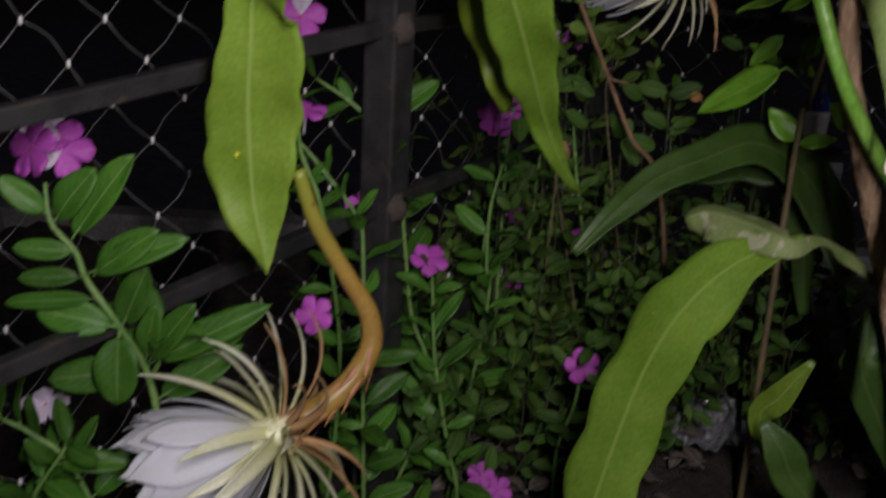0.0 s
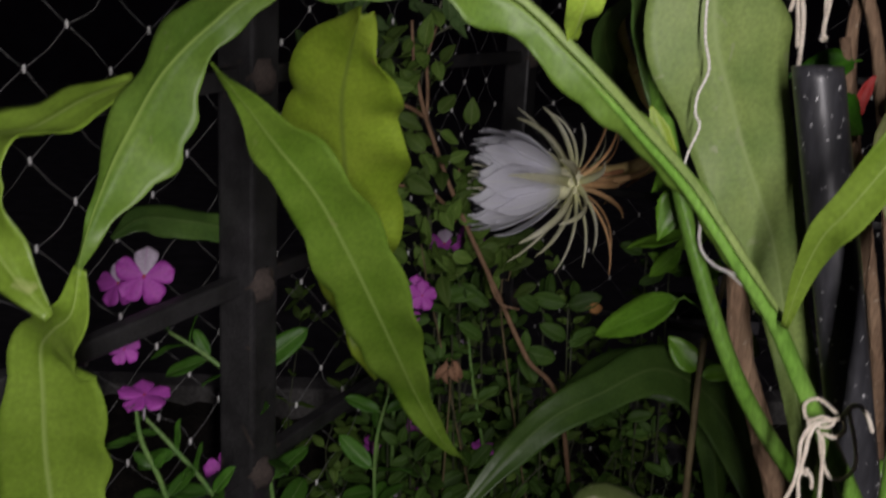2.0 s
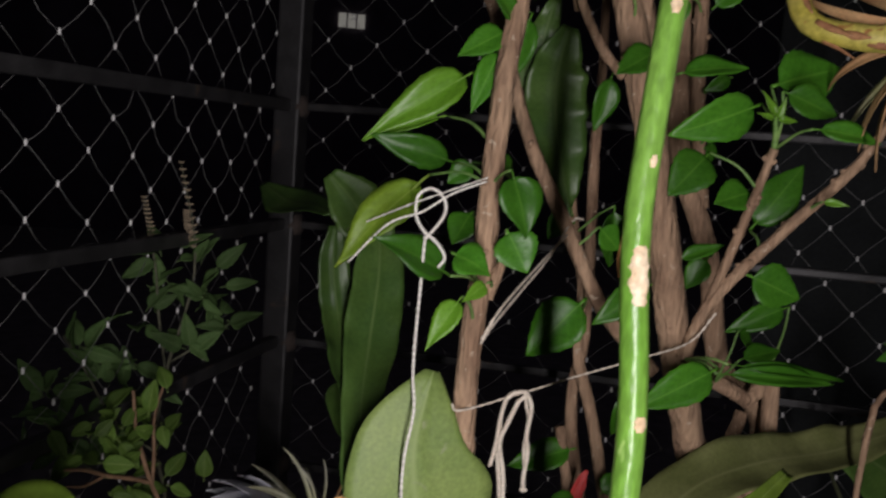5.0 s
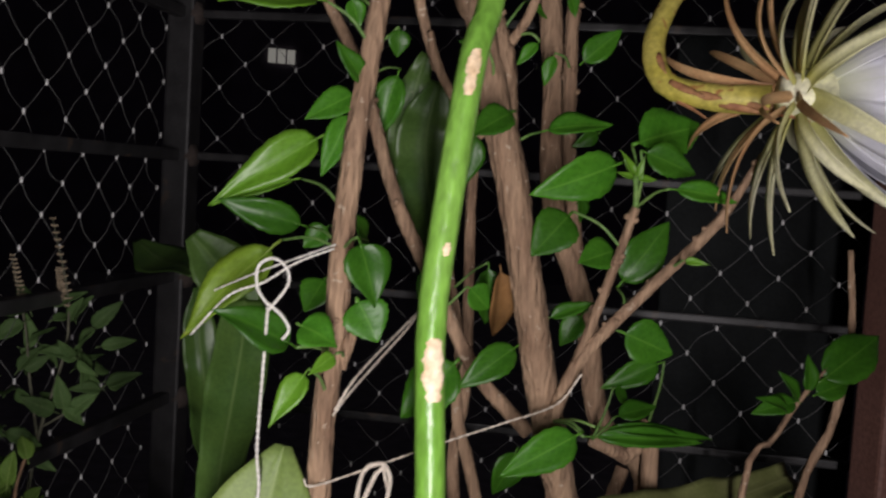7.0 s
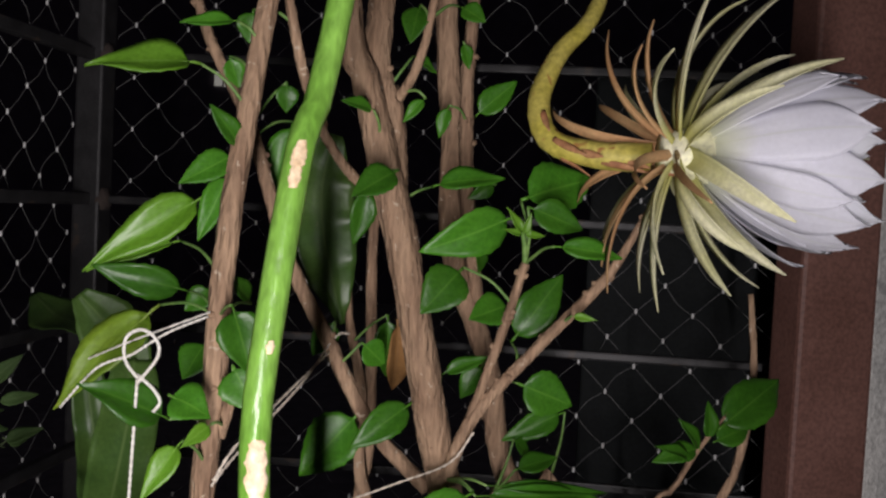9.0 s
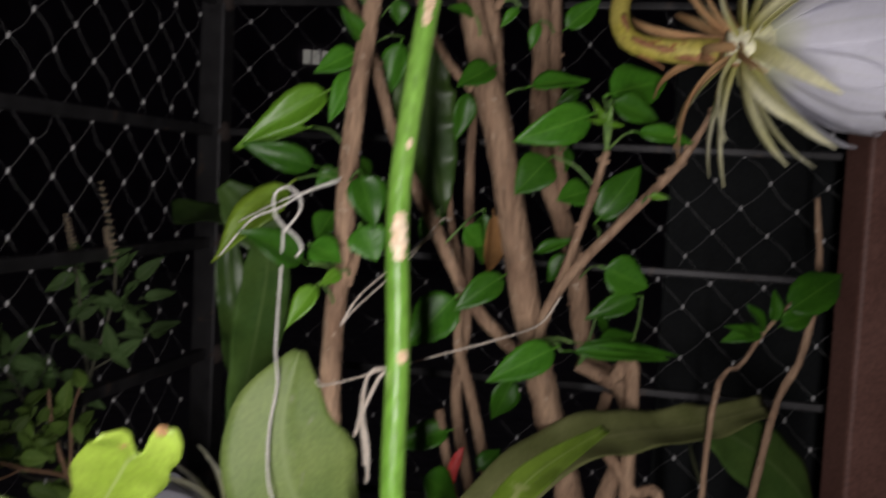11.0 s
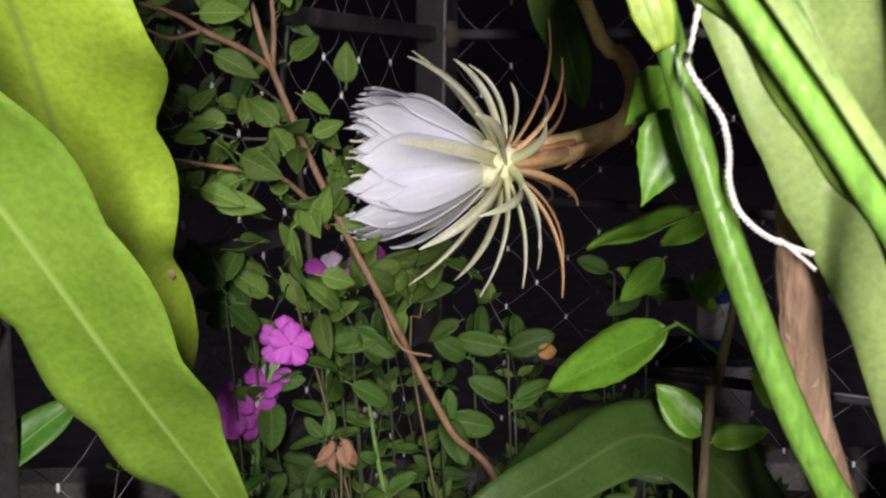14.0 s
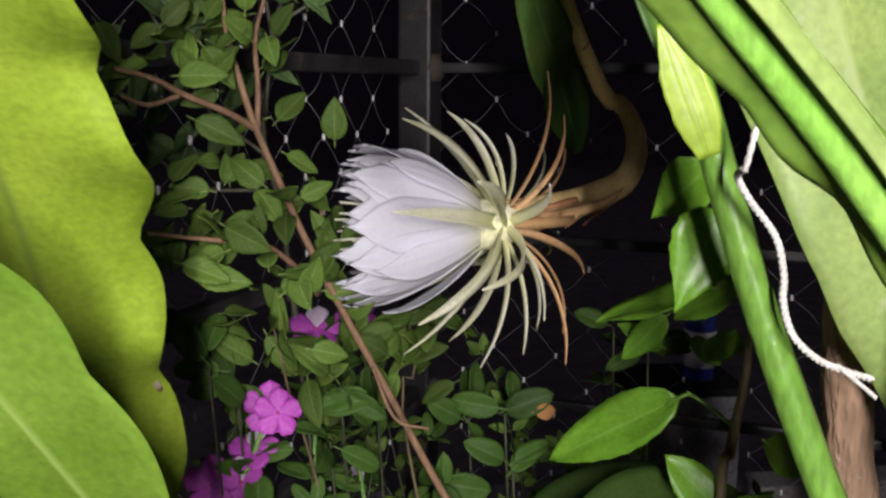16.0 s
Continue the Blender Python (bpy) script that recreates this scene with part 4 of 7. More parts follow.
# ---- cereus flowers ----
def cereus_flower(centre, axis, up, size, tube_pts, tube_r, tube_mat, seed, parent, label, back=1.0, petal_open=1.0, lush=1.0, pale_mat=None):
    """A half-closed white flower: three whorls of petals, narrow curling outer tepals, stamens, and a bent, scaly tube."""
    rng = np.random.default_rng(seed)
    c, ax = np.array(centre, float), unit(np.array(axis, float))
    e1 = unit(np.array(up, float) - ax * np.dot(up, ax))
    e2 = np.cross(ax, e1)
    flower = part("flower", tube_mesh("flower", CALYX, [c - 0.016 * size * ax, c - 0.006 * size * ax, c + 0.006 * size * ax, c + 0.018 * size * ax], [0.009 * size, 0.0125 * size, 0.0150 * size, 0.0150 * size], n=12, sides=14), parent, label)

    def petal(phi, length, width, r0, r1, r2, tip, lift, outer):
        verts, uvs, n, m = [], [], 20, 8
        for side in (0.0, 0.0006):
            for k in range(n + 1):
                u = k / n
                r = (1 - u) ** 2 * r0 + 2 * u * (1 - u) * r1 + u * u * r2
                a = length * (u - 0.05 * u * u) + lift
                w = width * (math.sin(math.pi * min(1.0, u * 0.55 + 0.10)) ** 0.9) * (1 - max(0.0, (u - 0.64) / 0.36) ** tip) + 0.0004
                for j in range(m + 1):
                    v = 2 * j / m - 1
                    ph = phi + v * w / max(r, 0.012)
                    rr = r + side - 0.0003 * abs(v) ** 2 * math.cos(3 * u) + 0.0006 * math.sin(10 * v + 5 * u + phi * 3) + 0.0009 * math.cos(3.2 * v) * (1 - u)
                    fray = max(0.0, (u - 0.7) / 0.3) ** 2 * (0.0012 * math.sin(7 * v + 9 * phi) + 0.0009 * math.sin(17 * v + 4 * phi) - 0.002 * v * v)
                    verts.append(c + ax * (a - 0.002 * v * v + fray) + rr * (math.cos(ph) * e1 + math.sin(ph) * e2))
                    uvs.append((u, j / m))
        w1 = m + 1
        off = (n + 1) * w1
        faces = []
        for k in range(n):
            for j in range(m):
                q = (k * w1 + j, k * w1 + j + 1, (k + 1) * w1 + j + 1, (k + 1) * w1 + j)
                faces += [q[::-1], tuple(i + off for i in q)]
        rim = [j for j in range(w1)] + [k * w1 + m for k in range(1, n + 1)] + [n * w1 + j for j in range(m - 1, -1, -1)] + [k * w1 for k in range(n - 1, 0, -1)]
        faces += [(a, b, b + off, a + off) for a, b in zip(rim, rim[1:] + rim[:1])]
        return mesh_of("petal", verts, faces, PETAL_OUTER if outer else PETAL, uvs)

    s = size
    for ring, (count, length, width, r1, r2, lift) in enumerate(((9, 0.080, 0.0175, 0.038, 0.030, 0.004), (12, 0.084, 0.0165, 0.0410, 0.0375, 0.002), (14, 0.082, 0.0140, 0.0435, 0.0425, 0.0), (5, 0.066, 0.0095, 0.0450, 0.0470, 0.0))):
        for k in range(count):
            phi = 2 * math.pi * (k + 0.5 * (ring % 2)) / count + rng.normal(0, 0.07)
            part("petal", petal(phi, s * length * rng.uniform(0.93, 1.05), s * width * rng.uniform(0.9, 1.1), s * 0.006, s * r1 * petal_open * rng.uniform(0.97, 1.03), s * r2 * petal_open * rng.uniform(0.95, 1.06), rng.uniform(1.25, 1.8), s * lift, ring >= 2), flower)
    # narrow outer tepals, the forward ones pale, the rear ones brownish, starting backwards and arching out
    for k in range(32):
        phi = 2 * math.pi * k * 0.382 + rng.normal(0, 0.15)
        f = (k + 0.5) / 32
        start = math.radians(56 + 104 * f) + rng.normal(0, 0.10)
        bend = -math.radians(22 + 82 * f) * back * rng.uniform(0.5, 1.4)
        if f > 0.5:
            bend = max(bend, math.radians(78) - start)
        length = s * rng.uniform(0.064, 0.096) * (1 - 0.12 * f)
        rad = math.cos(phi) * e1 + math.sin(phi) * e2
        q, pts = c - ax * s * 0.013 * f + rad * s * 0.0085, []
        twist = rng.normal(0, 0.25)
        for i in range(8):
            pts.append(q.copy())
            w = start + bend * (i / 7) ** 1.05
            swing = unit(rad + twist * (i / 7) * np.cross(ax, rad))
            q = q + (length / 7) * (math.cos(w) * ax + math.sin(w) * swing) + np.array([0, 0, -0.0016 * s * (i / 7)])
        half = lush * s * rng.uniform(0.0027, 0.0037) * (1.45 if f < 0.35 else 1.1 if f < 0.58 else 0.80)
        pale = f < 0.58 or (f < 0.8 and k % 2 == 0)
        me = blade_mesh("tepal", (pale_mat or TEPAL_PALE) if pale else TEPAL_BROWN, pts, [half, half * 1.1, half, half, half * 0.9, half * 0.75, half * 0.5, half * 0.06], np.cross(np.gradient(np.array(pts), axis=0), np.cross(rad, ax)) * 100, n=18, m=4, cup=0.55, thick=0.0007, rib=0.0002, scallop=0.0)
        part("tepal", me, flower)
    # stamens at the mouth
    stam = []
    for k in range(26):
        a = rng.uniform(0, 6.28)
        r = s * rng.uniform(0.004, 0.02)
        rad = math.cos(a) * e1 + math.sin(a) * e2
        stam.append(tube([c + ax * s * 0.03 + rad * r * 0.4, c + ax * s * 0.062 + rad * r * 0.8, c + ax * s * rng.uniform(0.076, 0.088) + rad * r], [0.0004, 0.0004, 0.0008], n=6, sides=4))
    tagged(part("stamen_tuft", joined("stamen_tuft", TEPAL_PALE, stam), flower), kind="stuff")
    part("flower_tube", tube_mesh("flower_tube", tube_mat, tube_pts, tube_r, n=44, sides=14, rough=0.02, seed=seed), flower, "bent fleshy flower tube with brown scales")
    path = spline(tube_pts[-5:], 40)
    for k in range(13):
        i = 39 - int(27 * (k / 13) ** 1.2)
        q, t = path[i], unit(path[max(i - 1, 0)] - path[min(i + 1, 39)])
        a = rng.uniform(0, 6.28)
        side = unit(np.cross(t, (0.3, 0.2, 0.93)))
        rad = math.cos(a) * side + math.sin(a) * np.cross(t, side)
        r = float(np.interp(i, np.linspace(0, 39, 5), tube_r[-5:]))
        length = s * rng.uniform(0.012, 0.026)
        p0, p1, p2 = q + rad * r * 0.95, q + rad * (r + 0.001) - t * 0.5 * length, q + rad * (r + 0.0035) - t * length
        part("bract", blade_mesh("bract", BRACT, [p0, p1, p2], [0.002 * s, 0.0024 * s, 0.0003], rad, n=8, m=4, thick=0.0008, rib=0.0002, scallop=0, cup=-0.3), flower)
    return flower


F2C = np.array([0.238, 0.918, 1.094])
cereus_flower(F2C, (-0.99, 0.10, -0.03), (0, 0, 1), 1.0, [(0.256, 0.820, 1.256), (0.268, 0.900, 1.227), (0.307, 0.945, 1.167), (0.321, 0.950, 1.159), (0.329, 0.945, 1.139), (0.318, 0.930, 1.117), (0.290, 0.920, 1.106), (0.265, 0.918, 1.100), F2C + (0.008, 0, 0)], [0.003, 0.004, 0.0048, 0.0052, 0.006, 0.0075, 0.0085, 0.0095, 0.010], TUBE_BROWN, 11, cereus, "half-closed white cereus flower on a brownish bent tube")
cereus_flower((-0.072, 0.565, 0.781), (-0.90, -0.10, -0.42), (0, 0, 1), 1.1, [(-0.059, 0.586, 0.962), (-0.048, 0.592, 0.926), (-0.029, 0.602, 0.888), (-0.013, 0.605, 0.859), (-0.011, 0.602, 0.833), (-0.028, 0.590, 0.807), (-0.055, 0.572, 0.791)], [0.0045, 0.0055, 0.006, 0.007, 0.008, 0.0085, 0.0095], TUBE_OLIVE, 23, cereus, "wilting white cereus flower hanging below a leaf")

cereus_high = thing("cereus_flower_branch", "cereus branch with a large white flower hanging from above", "plant", "cereus plants", at=(1.35, 1.32, 0.0))
F3C = (0.543, 0.600, 1.505)
cereus_flower(F3C, (0.955, -0.28, -0.02), (0, 0, 1), 1.12, [(0.615, 0.80, 1.75), (0.537, 0.700, 1.610), (0.499, 0.680, 1.567), (0.479, 0.665, 1.533), (0.481, 0.650, 1.510), (0.501, 0.630, 1.503), (0.524, 0.610, 1.502)], [0.004, 0.0048, 0.0058, 0.0066, 0.0072, 0.0078, 0.0085], TUBE_YELLOW, 37, cereus_high, "large white cereus flower on a yellow bent tube", back=1.25, petal_open=1.08, lush=1.2, pale_mat=TEPAL_YELLOW)
part("stem", tube_mesh("stem", STEM_GREEN, [(1.35, 1.32, 0.0), (1.32, 1.30, 1.2), (1.22, 1.22, 2.0), (0.95, 1.02, 2.30), (0.70, 0.86, 2.10), (0.625, 0.81, 1.88), (0.615, 0.80, 1.75)], [0.009, 0.008, 0.007, 0.006, 0.0055, 0.005, 0.004], n=60), cereus_high, "long green stem arching over the wall")

# ---- woody shrub ----
shrub = thing("woody_shrub", "woody shrub with rough brown trunks and pointed green leaves", "shrub", at=(0.54, 0.75, 0.56))
grown = []


def trunk(pts, radii, label=""):
    """One woody branch through its points; kept for the bark knots."""
    grown.append((pts, radii))
    return part("branch", tube_mesh("branch", BARK, pts, radii, n=20 + 11 * len(pts), sides=16, rough=0.05, seed=len(grown)), shrub, label)


trunk([(0.55, 0.78, 0.56), (0.523, 0.755, 0.90), (0.500, 0.738, 1.141), (0.459, 0.708, 1.251), (0.433, 0.700, 1.337), (0.415, 0.700, 1.419), (0.398, 0.705, 1.487), (0.384, 0.710, 1.543), (0.372, 0.715, 1.588), (0.37, 0.73, 1.80)], [0.011, 0.0105, 0.0105, 0.010, 0.0098, 0.0098, 0.0095, 0.0085, 0.008, 0.006], "thick brown trunk")
trunk([(0.410, 0.715, 1.469), (0.404, 0.720, 1.527), (0.394, 0.722, 1.573), (0.42, 0.735, 1.75)], [0.0065, 0.0085, 0.0085, 0.007], "trunk fork")
trunk([(0.50, 0.80, 0.56), (0.52, 0.80, 1.0), (0.573, 0.790, 1.209), (0.527, 0.785, 1.274), (0.508, 0.785, 1.357), (0.478, 0.790, 1.437), (0.478, 0.800, 1.518), (0.474, 0.810, 1.590), (0.46, 0.82, 1.8)], [0.010, 0.009, 0.0085, 0.0085, 0.008, 0.008, 0.0085, 0.0085, 0.006], "brown trunk behind")
trunk([(0.499, 0.785, 1.393), (0.484, 0.780, 1.473), (0.477, 0.775, 1.550), (0.479, 0.775, 1.611), (0.482, 0.780, 1.689)], [0.005, 0.0055, 0.005, 0.0045, 0.004], "")
trunk([(0.47, 0.69, 0.56), (0.40, 0.682, 0.80), (0.342, 0.676, 0.955), (0.330, 0.670, 0.982), (0.302, 0.664, 1.068), (0.290, 0.657, 1.264), (0.290, 0.657, 1.316), (0.294, 0.656, 1.368), (0.294, 0.656, 1.399), (0.298, 0.660, 1.449), (0.304, 0.665, 1.494), (0.335, 0.68, 1.70)], [0.0082, 0.0082, 0.0082, 0.0078, 0.0072, 0.0066, 0.0066, 0.0065, 0.0062, 0.0062, 0.006, 0.005], "upright brown stick-like stem tied with string")
trunk([(0.441, 0.690, 1.300), (0.456, 0.685, 1.340), (0.492, 0.675, 1.384), (0.520, 0.660, 1.420), (0.531, 0.652, 1.439), (0.548, 0.645, 1.474)], [0.0042, 0.0038, 0.0034, 0.0032, 0.0029, 0.0016], "bare brown side branch")
trunk([(0.453, 0.687, 1.335), (0.464, 0.683, 1.371), (0.473, 0.678, 1.406), (0.479, 0.671, 1.437)], [0.0032, 0.0030, 0.0028, 0.0026], "knobbly side branch")
trunk([(0.448, 0.740, 1.279), (0.409, 0.745, 1.321), (0.375, 0.750, 1.383), (0.350, 0.760, 1.435), (0.327, 0.780, 1.515), (0.300, 0.800, 1.576), (0.284, 0.820, 1.640)], [0.005, 0.005, 0.0047, 0.0044, 0.0042, 0.0036, 0.003], "slanting branch")
trunk([(0.56, 0.86, 0.56), (0.50, 0.84, 0.95), (0.432, 0.830, 1.196), (0.434, 0.830, 1.287), (0.433, 0.832, 1.357), (0.431, 0.835, 1.431), (0.434, 0.840, 1.487), (0.433, 0.850, 1.614)], [0.006, 0.0055, 0.005, 0.0045, 0.0045, 0.004, 0.0035, 0.0028], "")
trunk([(0.58, 0.82, 0.56), (0.50, 0.81, 0.95), (0.440, 0.800, 1.201), (0.422, 0.810, 1.273), (0.422, 0.815, 1.328), (0.411, 0.820, 1.387), (0.412, 0.825, 1.442)], [0.006, 0.005, 0.0048, 0.0045, 0.004, 0.003, 0.0015], "")
trunk([(0.387, 0.700, 1.475), (0.367, 0.690, 1.490), (0.349, 0.680, 1.512), (0.342, 0.675, 1.529)], [0.0032, 0.0028, 0.0026, 0.002], "")
trunk([(0.404, 0.705, 1.533), (0.409, 0.690, 1.550), (0.413, 0.680, 1.578), (0.416, 0.670, 1.637)], [0.003, 0.0028, 0.0024, 0.002], "")
trunk([(0.356, 0.700, 1.512), (0.345, 0.690, 1.530), (0.337, 0.685, 1.551), (0.325, 0.680, 1.598)], [0.0035, 0.003, 0.003, 0.0026], "")
trunk([(0.297, 0.656, 1.342), (0.300, 0.650, 1.356), (0.302, 0.648, 1.363)], [0.0035, 0.003, 0.0024], "")
trunk([(0.55, 0.78, 0.60), (0.558, 0.760, 1.224), (0.534, 0.755, 1.254), (0.503, 0.750, 1.270)], [0.006, 0.0062, 0.006, 0.005], "")
trunk([(0.541, 0.770, 1.242), (0.534, 0.770, 1.207), (0.561, 0.760, 1.164), (0.589, 0.750, 1.103), (0.57, 0.76, 0.57)], [0.005, 0.005, 0.005, 0.005, 0.006], "")
trunk([(0.52, 0.80, 0.58), (0.45, 0.79, 0.90), (0.432, 0.770, 1.090), (0.412, 0.770, 1.155), (0.397, 0.775, 1.230)], [0.005, 0.0048, 0.0045, 0.004, 0.0036], "")
# knots and stubs on the bark
rng = np.random.default_rng(5)
for pts, radii in grown[:8]:
    path = spline(pts, 60)
    for i in rng.integers(14, 58, 10):
        a = rng.uniform(0, 6.28)
        d = np.array([math.cos(a), math.sin(a), 0.25])
        r = float(np.interp(i, np.linspace(0, 59, len(radii)), radii))
        part("bark_knot", tube_mesh("bark_knot", BARK, [path[i], path[i] + d * r * 0.95, path[i] + d * (r + 0.0020)], [0.0028, 0.0024, 0.0011], n=6, sides=8, rough=0.16, seed=int(i)), shrub)

SHRUB_LEAF = [leaf_shape("leaf", HIBISCUS, 0.06, 0.029, droop=0.18, cup=0.30, base=0.42, n=14, m=6, serrate=0.03, stalk=0.10, seed=s, drawn=0.45) for s in range(3)]
SHRUB_HEART = [leaf_shape("leaf", HIBISCUS, 0.05, 0.036, droop=0.22, cup=0.26, base=0.37, n=14, m=6, serrate=0.02, stalk=0.10, seed=s + 4, drawn=0.45) for s in range(2)]
SHRUB_LIGHT = leaf_shape("leaf", HIBISCUS_LIGHT, 0.06, 0.030, droop=0.2, cup=0.3, base=0.36, n=14, m=6, serrate=0.03, stalk=0.1, seed=9, drawn=0.55)
SHRUB_YELLOW = leaf_shape("leaf", HIBISCUS_YELLOW, 0.06, 0.030, droop=0.12, cup=0.25, base=0.36, n=14, m=6, serrate=0.03, stalk=0.1, seed=12, drawn=0.5)
SHRUB_DRY = leaf_shape("leaf", HIBISCUS_DRY, 0.05, 0.024, droop=0.3, cup=0.6, base=0.4, n=12, m=6, stalk=0.1, seed=2)


def shrub_leaf(me, base, tip, facing=(-0.1, -0.8, 0.6), spread=1.0, size=0.06, label=""):
    return part("leaf", me, shrub, label, matrix=aim(base, tip, facing, size, spread))


A, H, L = SHRUB_LEAF, SHRUB_HEART, SHRUB_LIGHT
# kind (A green, G glossy and broad, L light, Y yellowing, D deep in the shrub), base, tip, width to length
SHRUB_LEAVES = (
    ("L", (0.281, 0.665, 1.537), (0.226, 0.653, 1.537), 0.43),
    ("A", (0.304, 0.665, 1.494), (0.288, 0.653, 1.515), 0.44),
    ("A", (0.302, 0.670, 1.491), (0.273, 0.658, 1.476), 0.49),
    ("L", (0.291, 0.690, 1.469), (0.226, 0.678, 1.429), 0.31),
    ("L", (0.278, 0.700, 1.442), (0.229, 0.688, 1.430), 0.20),
    ("A", (0.300, 0.675, 1.482), (0.283, 0.663, 1.446), 0.39),
    ("A", (0.282, 0.690, 1.415), (0.233, 0.678, 1.427), 0.38),
    ("D", (0.296, 0.700, 1.416), (0.281, 0.700, 1.403), 0.77),
    ("A", (0.317, 0.690, 1.408), (0.306, 0.678, 1.425), 0.64),
    ("Y", (0.267, 0.690, 1.407), (0.211, 0.678, 1.357), 0.37),
    ("G", (0.297, 0.630, 1.414), (0.307, 0.618, 1.381), 0.79),
    ("A", (0.300, 0.640, 1.382), (0.310, 0.628, 1.361), 1.01),
    ("G", (0.269, 0.635, 1.356), (0.230, 0.623, 1.379), 0.56),
    ("G", (0.268, 0.632, 1.369), (0.287, 0.620, 1.362), 1.09),
    ("L", (0.275, 0.630, 1.346), (0.254, 0.618, 1.321), 0.40),
    ("L", (0.290, 0.635, 1.353), (0.275, 0.623, 1.345), 0.43),
    ("A", (0.292, 0.680, 1.388), (0.278, 0.668, 1.372), 0.84),
    ("A", (0.300, 0.670, 1.562), (0.271, 0.658, 1.559), 0.29),
    ("D", (0.313, 0.700, 1.575), (0.312, 0.700, 1.556), 0.96),
    ("D", (0.299, 0.690, 1.546), (0.306, 0.690, 1.529), 0.70),
    ("D", (0.344, 0.750, 1.542), (0.345, 0.750, 1.523), 0.80),
    ("D", (0.360, 0.800, 1.522), (0.344, 0.800, 1.471), 0.44),
    ("D", (0.411, 0.780, 1.323), (0.369, 0.780, 1.281), 0.66),
    ("A", (0.393, 0.665, 1.488), (0.364, 0.653, 1.475), 0.60),
    ("A", (0.384, 0.690, 1.523), (0.364, 0.678, 1.528), 0.41),
    ("A", (0.434, 0.720, 1.481), (0.479, 0.708, 1.494), 0.39),
    ("D", (0.492, 0.750, 1.486), (0.473, 0.750, 1.475), 0.53),
    ("A", (0.479, 0.690, 1.465), (0.419, 0.678, 1.441), 0.46),
    ("D", (0.478, 0.680, 1.475), (0.530, 0.680, 1.495), 0.66),
    ("A", (0.473, 0.660, 1.471), (0.506, 0.648, 1.460), 0.58),
    ("A", (0.479, 0.635, 1.449), (0.520, 0.623, 1.447), 0.34),
    ("A", (0.446, 0.690, 1.432), (0.417, 0.678, 1.407), 0.74),
    ("A", (0.479, 0.690, 1.409), (0.449, 0.678, 1.404), 0.73),
    ("A", (0.486, 0.700, 1.384), (0.515, 0.688, 1.429), 0.52),
    ("L", (0.501, 0.650, 1.407), (0.511, 0.638, 1.407), 0.34),
    ("A", (0.507, 0.730, 1.351), (0.545, 0.718, 1.337), 0.77),
    ("D", (0.550, 0.740, 1.328), (0.504, 0.740, 1.310), 0.40),
    ("D", (0.479, 0.750, 1.445), (0.494, 0.750, 1.451), 0.46),
    ("A", (0.447, 0.720, 1.360), (0.474, 0.708, 1.375), 0.35),
    ("A", (0.421, 0.700, 1.347), (0.380, 0.688, 1.324), 0.45),
    ("D", (0.431, 0.790, 1.390), (0.434, 0.790, 1.344), 0.51),
    ("D", (0.491, 0.770, 1.443), (0.494, 0.770, 1.422), 0.53),
    ("D", (0.398, 0.740, 1.480), (0.391, 0.740, 1.441), 0.45),
    ("D", (0.511, 0.740, 1.310), (0.526, 0.740, 1.299), 0.76),
    ("A", (0.456, 0.660, 1.304), (0.538, 0.648, 1.299), 0.12),
    ("A", (0.410, 0.690, 1.588), (0.400, 0.678, 1.566), 0.66),
    ("A", (0.439, 0.700, 1.592), (0.451, 0.688, 1.584), 0.79),
    ("A", (0.482, 0.770, 1.533), (0.507, 0.758, 1.560), 0.50),
    ("D", (0.416, 0.690, 1.533), (0.402, 0.690, 1.519), 0.43),
    ("D", (0.466, 0.760, 1.582), (0.473, 0.760, 1.564), 0.54),
    ("D", (0.458, 0.760, 1.538), (0.451, 0.760, 1.516), 0.46),
    ("D", (0.417, 0.720, 1.562), (0.435, 0.720, 1.555), 0.59),
    ("D", (0.385, 0.760, 1.390), (0.371, 0.760, 1.366), 0.68),
    ("D", (0.494, 0.760, 1.359), (0.477, 0.760, 1.336), 0.65),
    ("D", (0.508, 0.730, 1.291), (0.542, 0.730, 1.301), 0.47),
    ("D", (0.398, 0.740, 1.378), (0.416, 0.740, 1.363), 0.86),
    ("A", (0.443, 0.650, 1.304), (0.391, 0.638, 1.284), 0.43),
    ("A", (0.449, 0.660, 1.298), (0.532, 0.648, 1.298), 0.17),
)
WOOD = np.vstack([spline(pts, 60) for pts, radii in grown])
rng = np.random.default_rng(21)
for k, (kind, base, tip, ratio) in enumerate(SHRUB_LEAVES):
    me = {"A": A[k % 3], "G": H[k % 2], "L": L, "Y": SHRUB_YELLOW, "D": A[(k + 1) % 3]}[kind]
    wide = 0.8 if kind == "G" else 0.5
    face = (rng.normal(-0.1, 0.18), -0.85, rng.normal(0.40, 0.22))
    shrub_leaf(me, base, tip, face, 1.04 * ratio / wide, 0.05 if kind == "G" else 0.06)
    gap = np.linalg.norm(WOOD - np.array(base) + (0, 0, 0.012), axis=1)
    near, start = WOOD[int(gap.argmin())], np.array(base)
    if 0.008 < gap.min() < 0.075:
        bow = 0.5 * (near + start) + (0, -0.004, 0.10 * gap.min())
        part("leaf_stalk", tube_mesh("leaf_stalk", VINCA_STEM, [near, bow, start], [0.0011, 0.0009, 0.0008], n=10, sides=6), shrub)
shrub_leaf(SHRUB_DRY, (0.428, 0.760, 1.391), (0.435, 0.760, 1.340), (0.2, -0.9, 0.2), 1.0, 0.05, "withered brown leaf")
shrub_leaf(A[1], (0.491, 0.700, 1.115), (0.436, 0.690, 1.098), (0, -0.7, 0.7), 1.0)
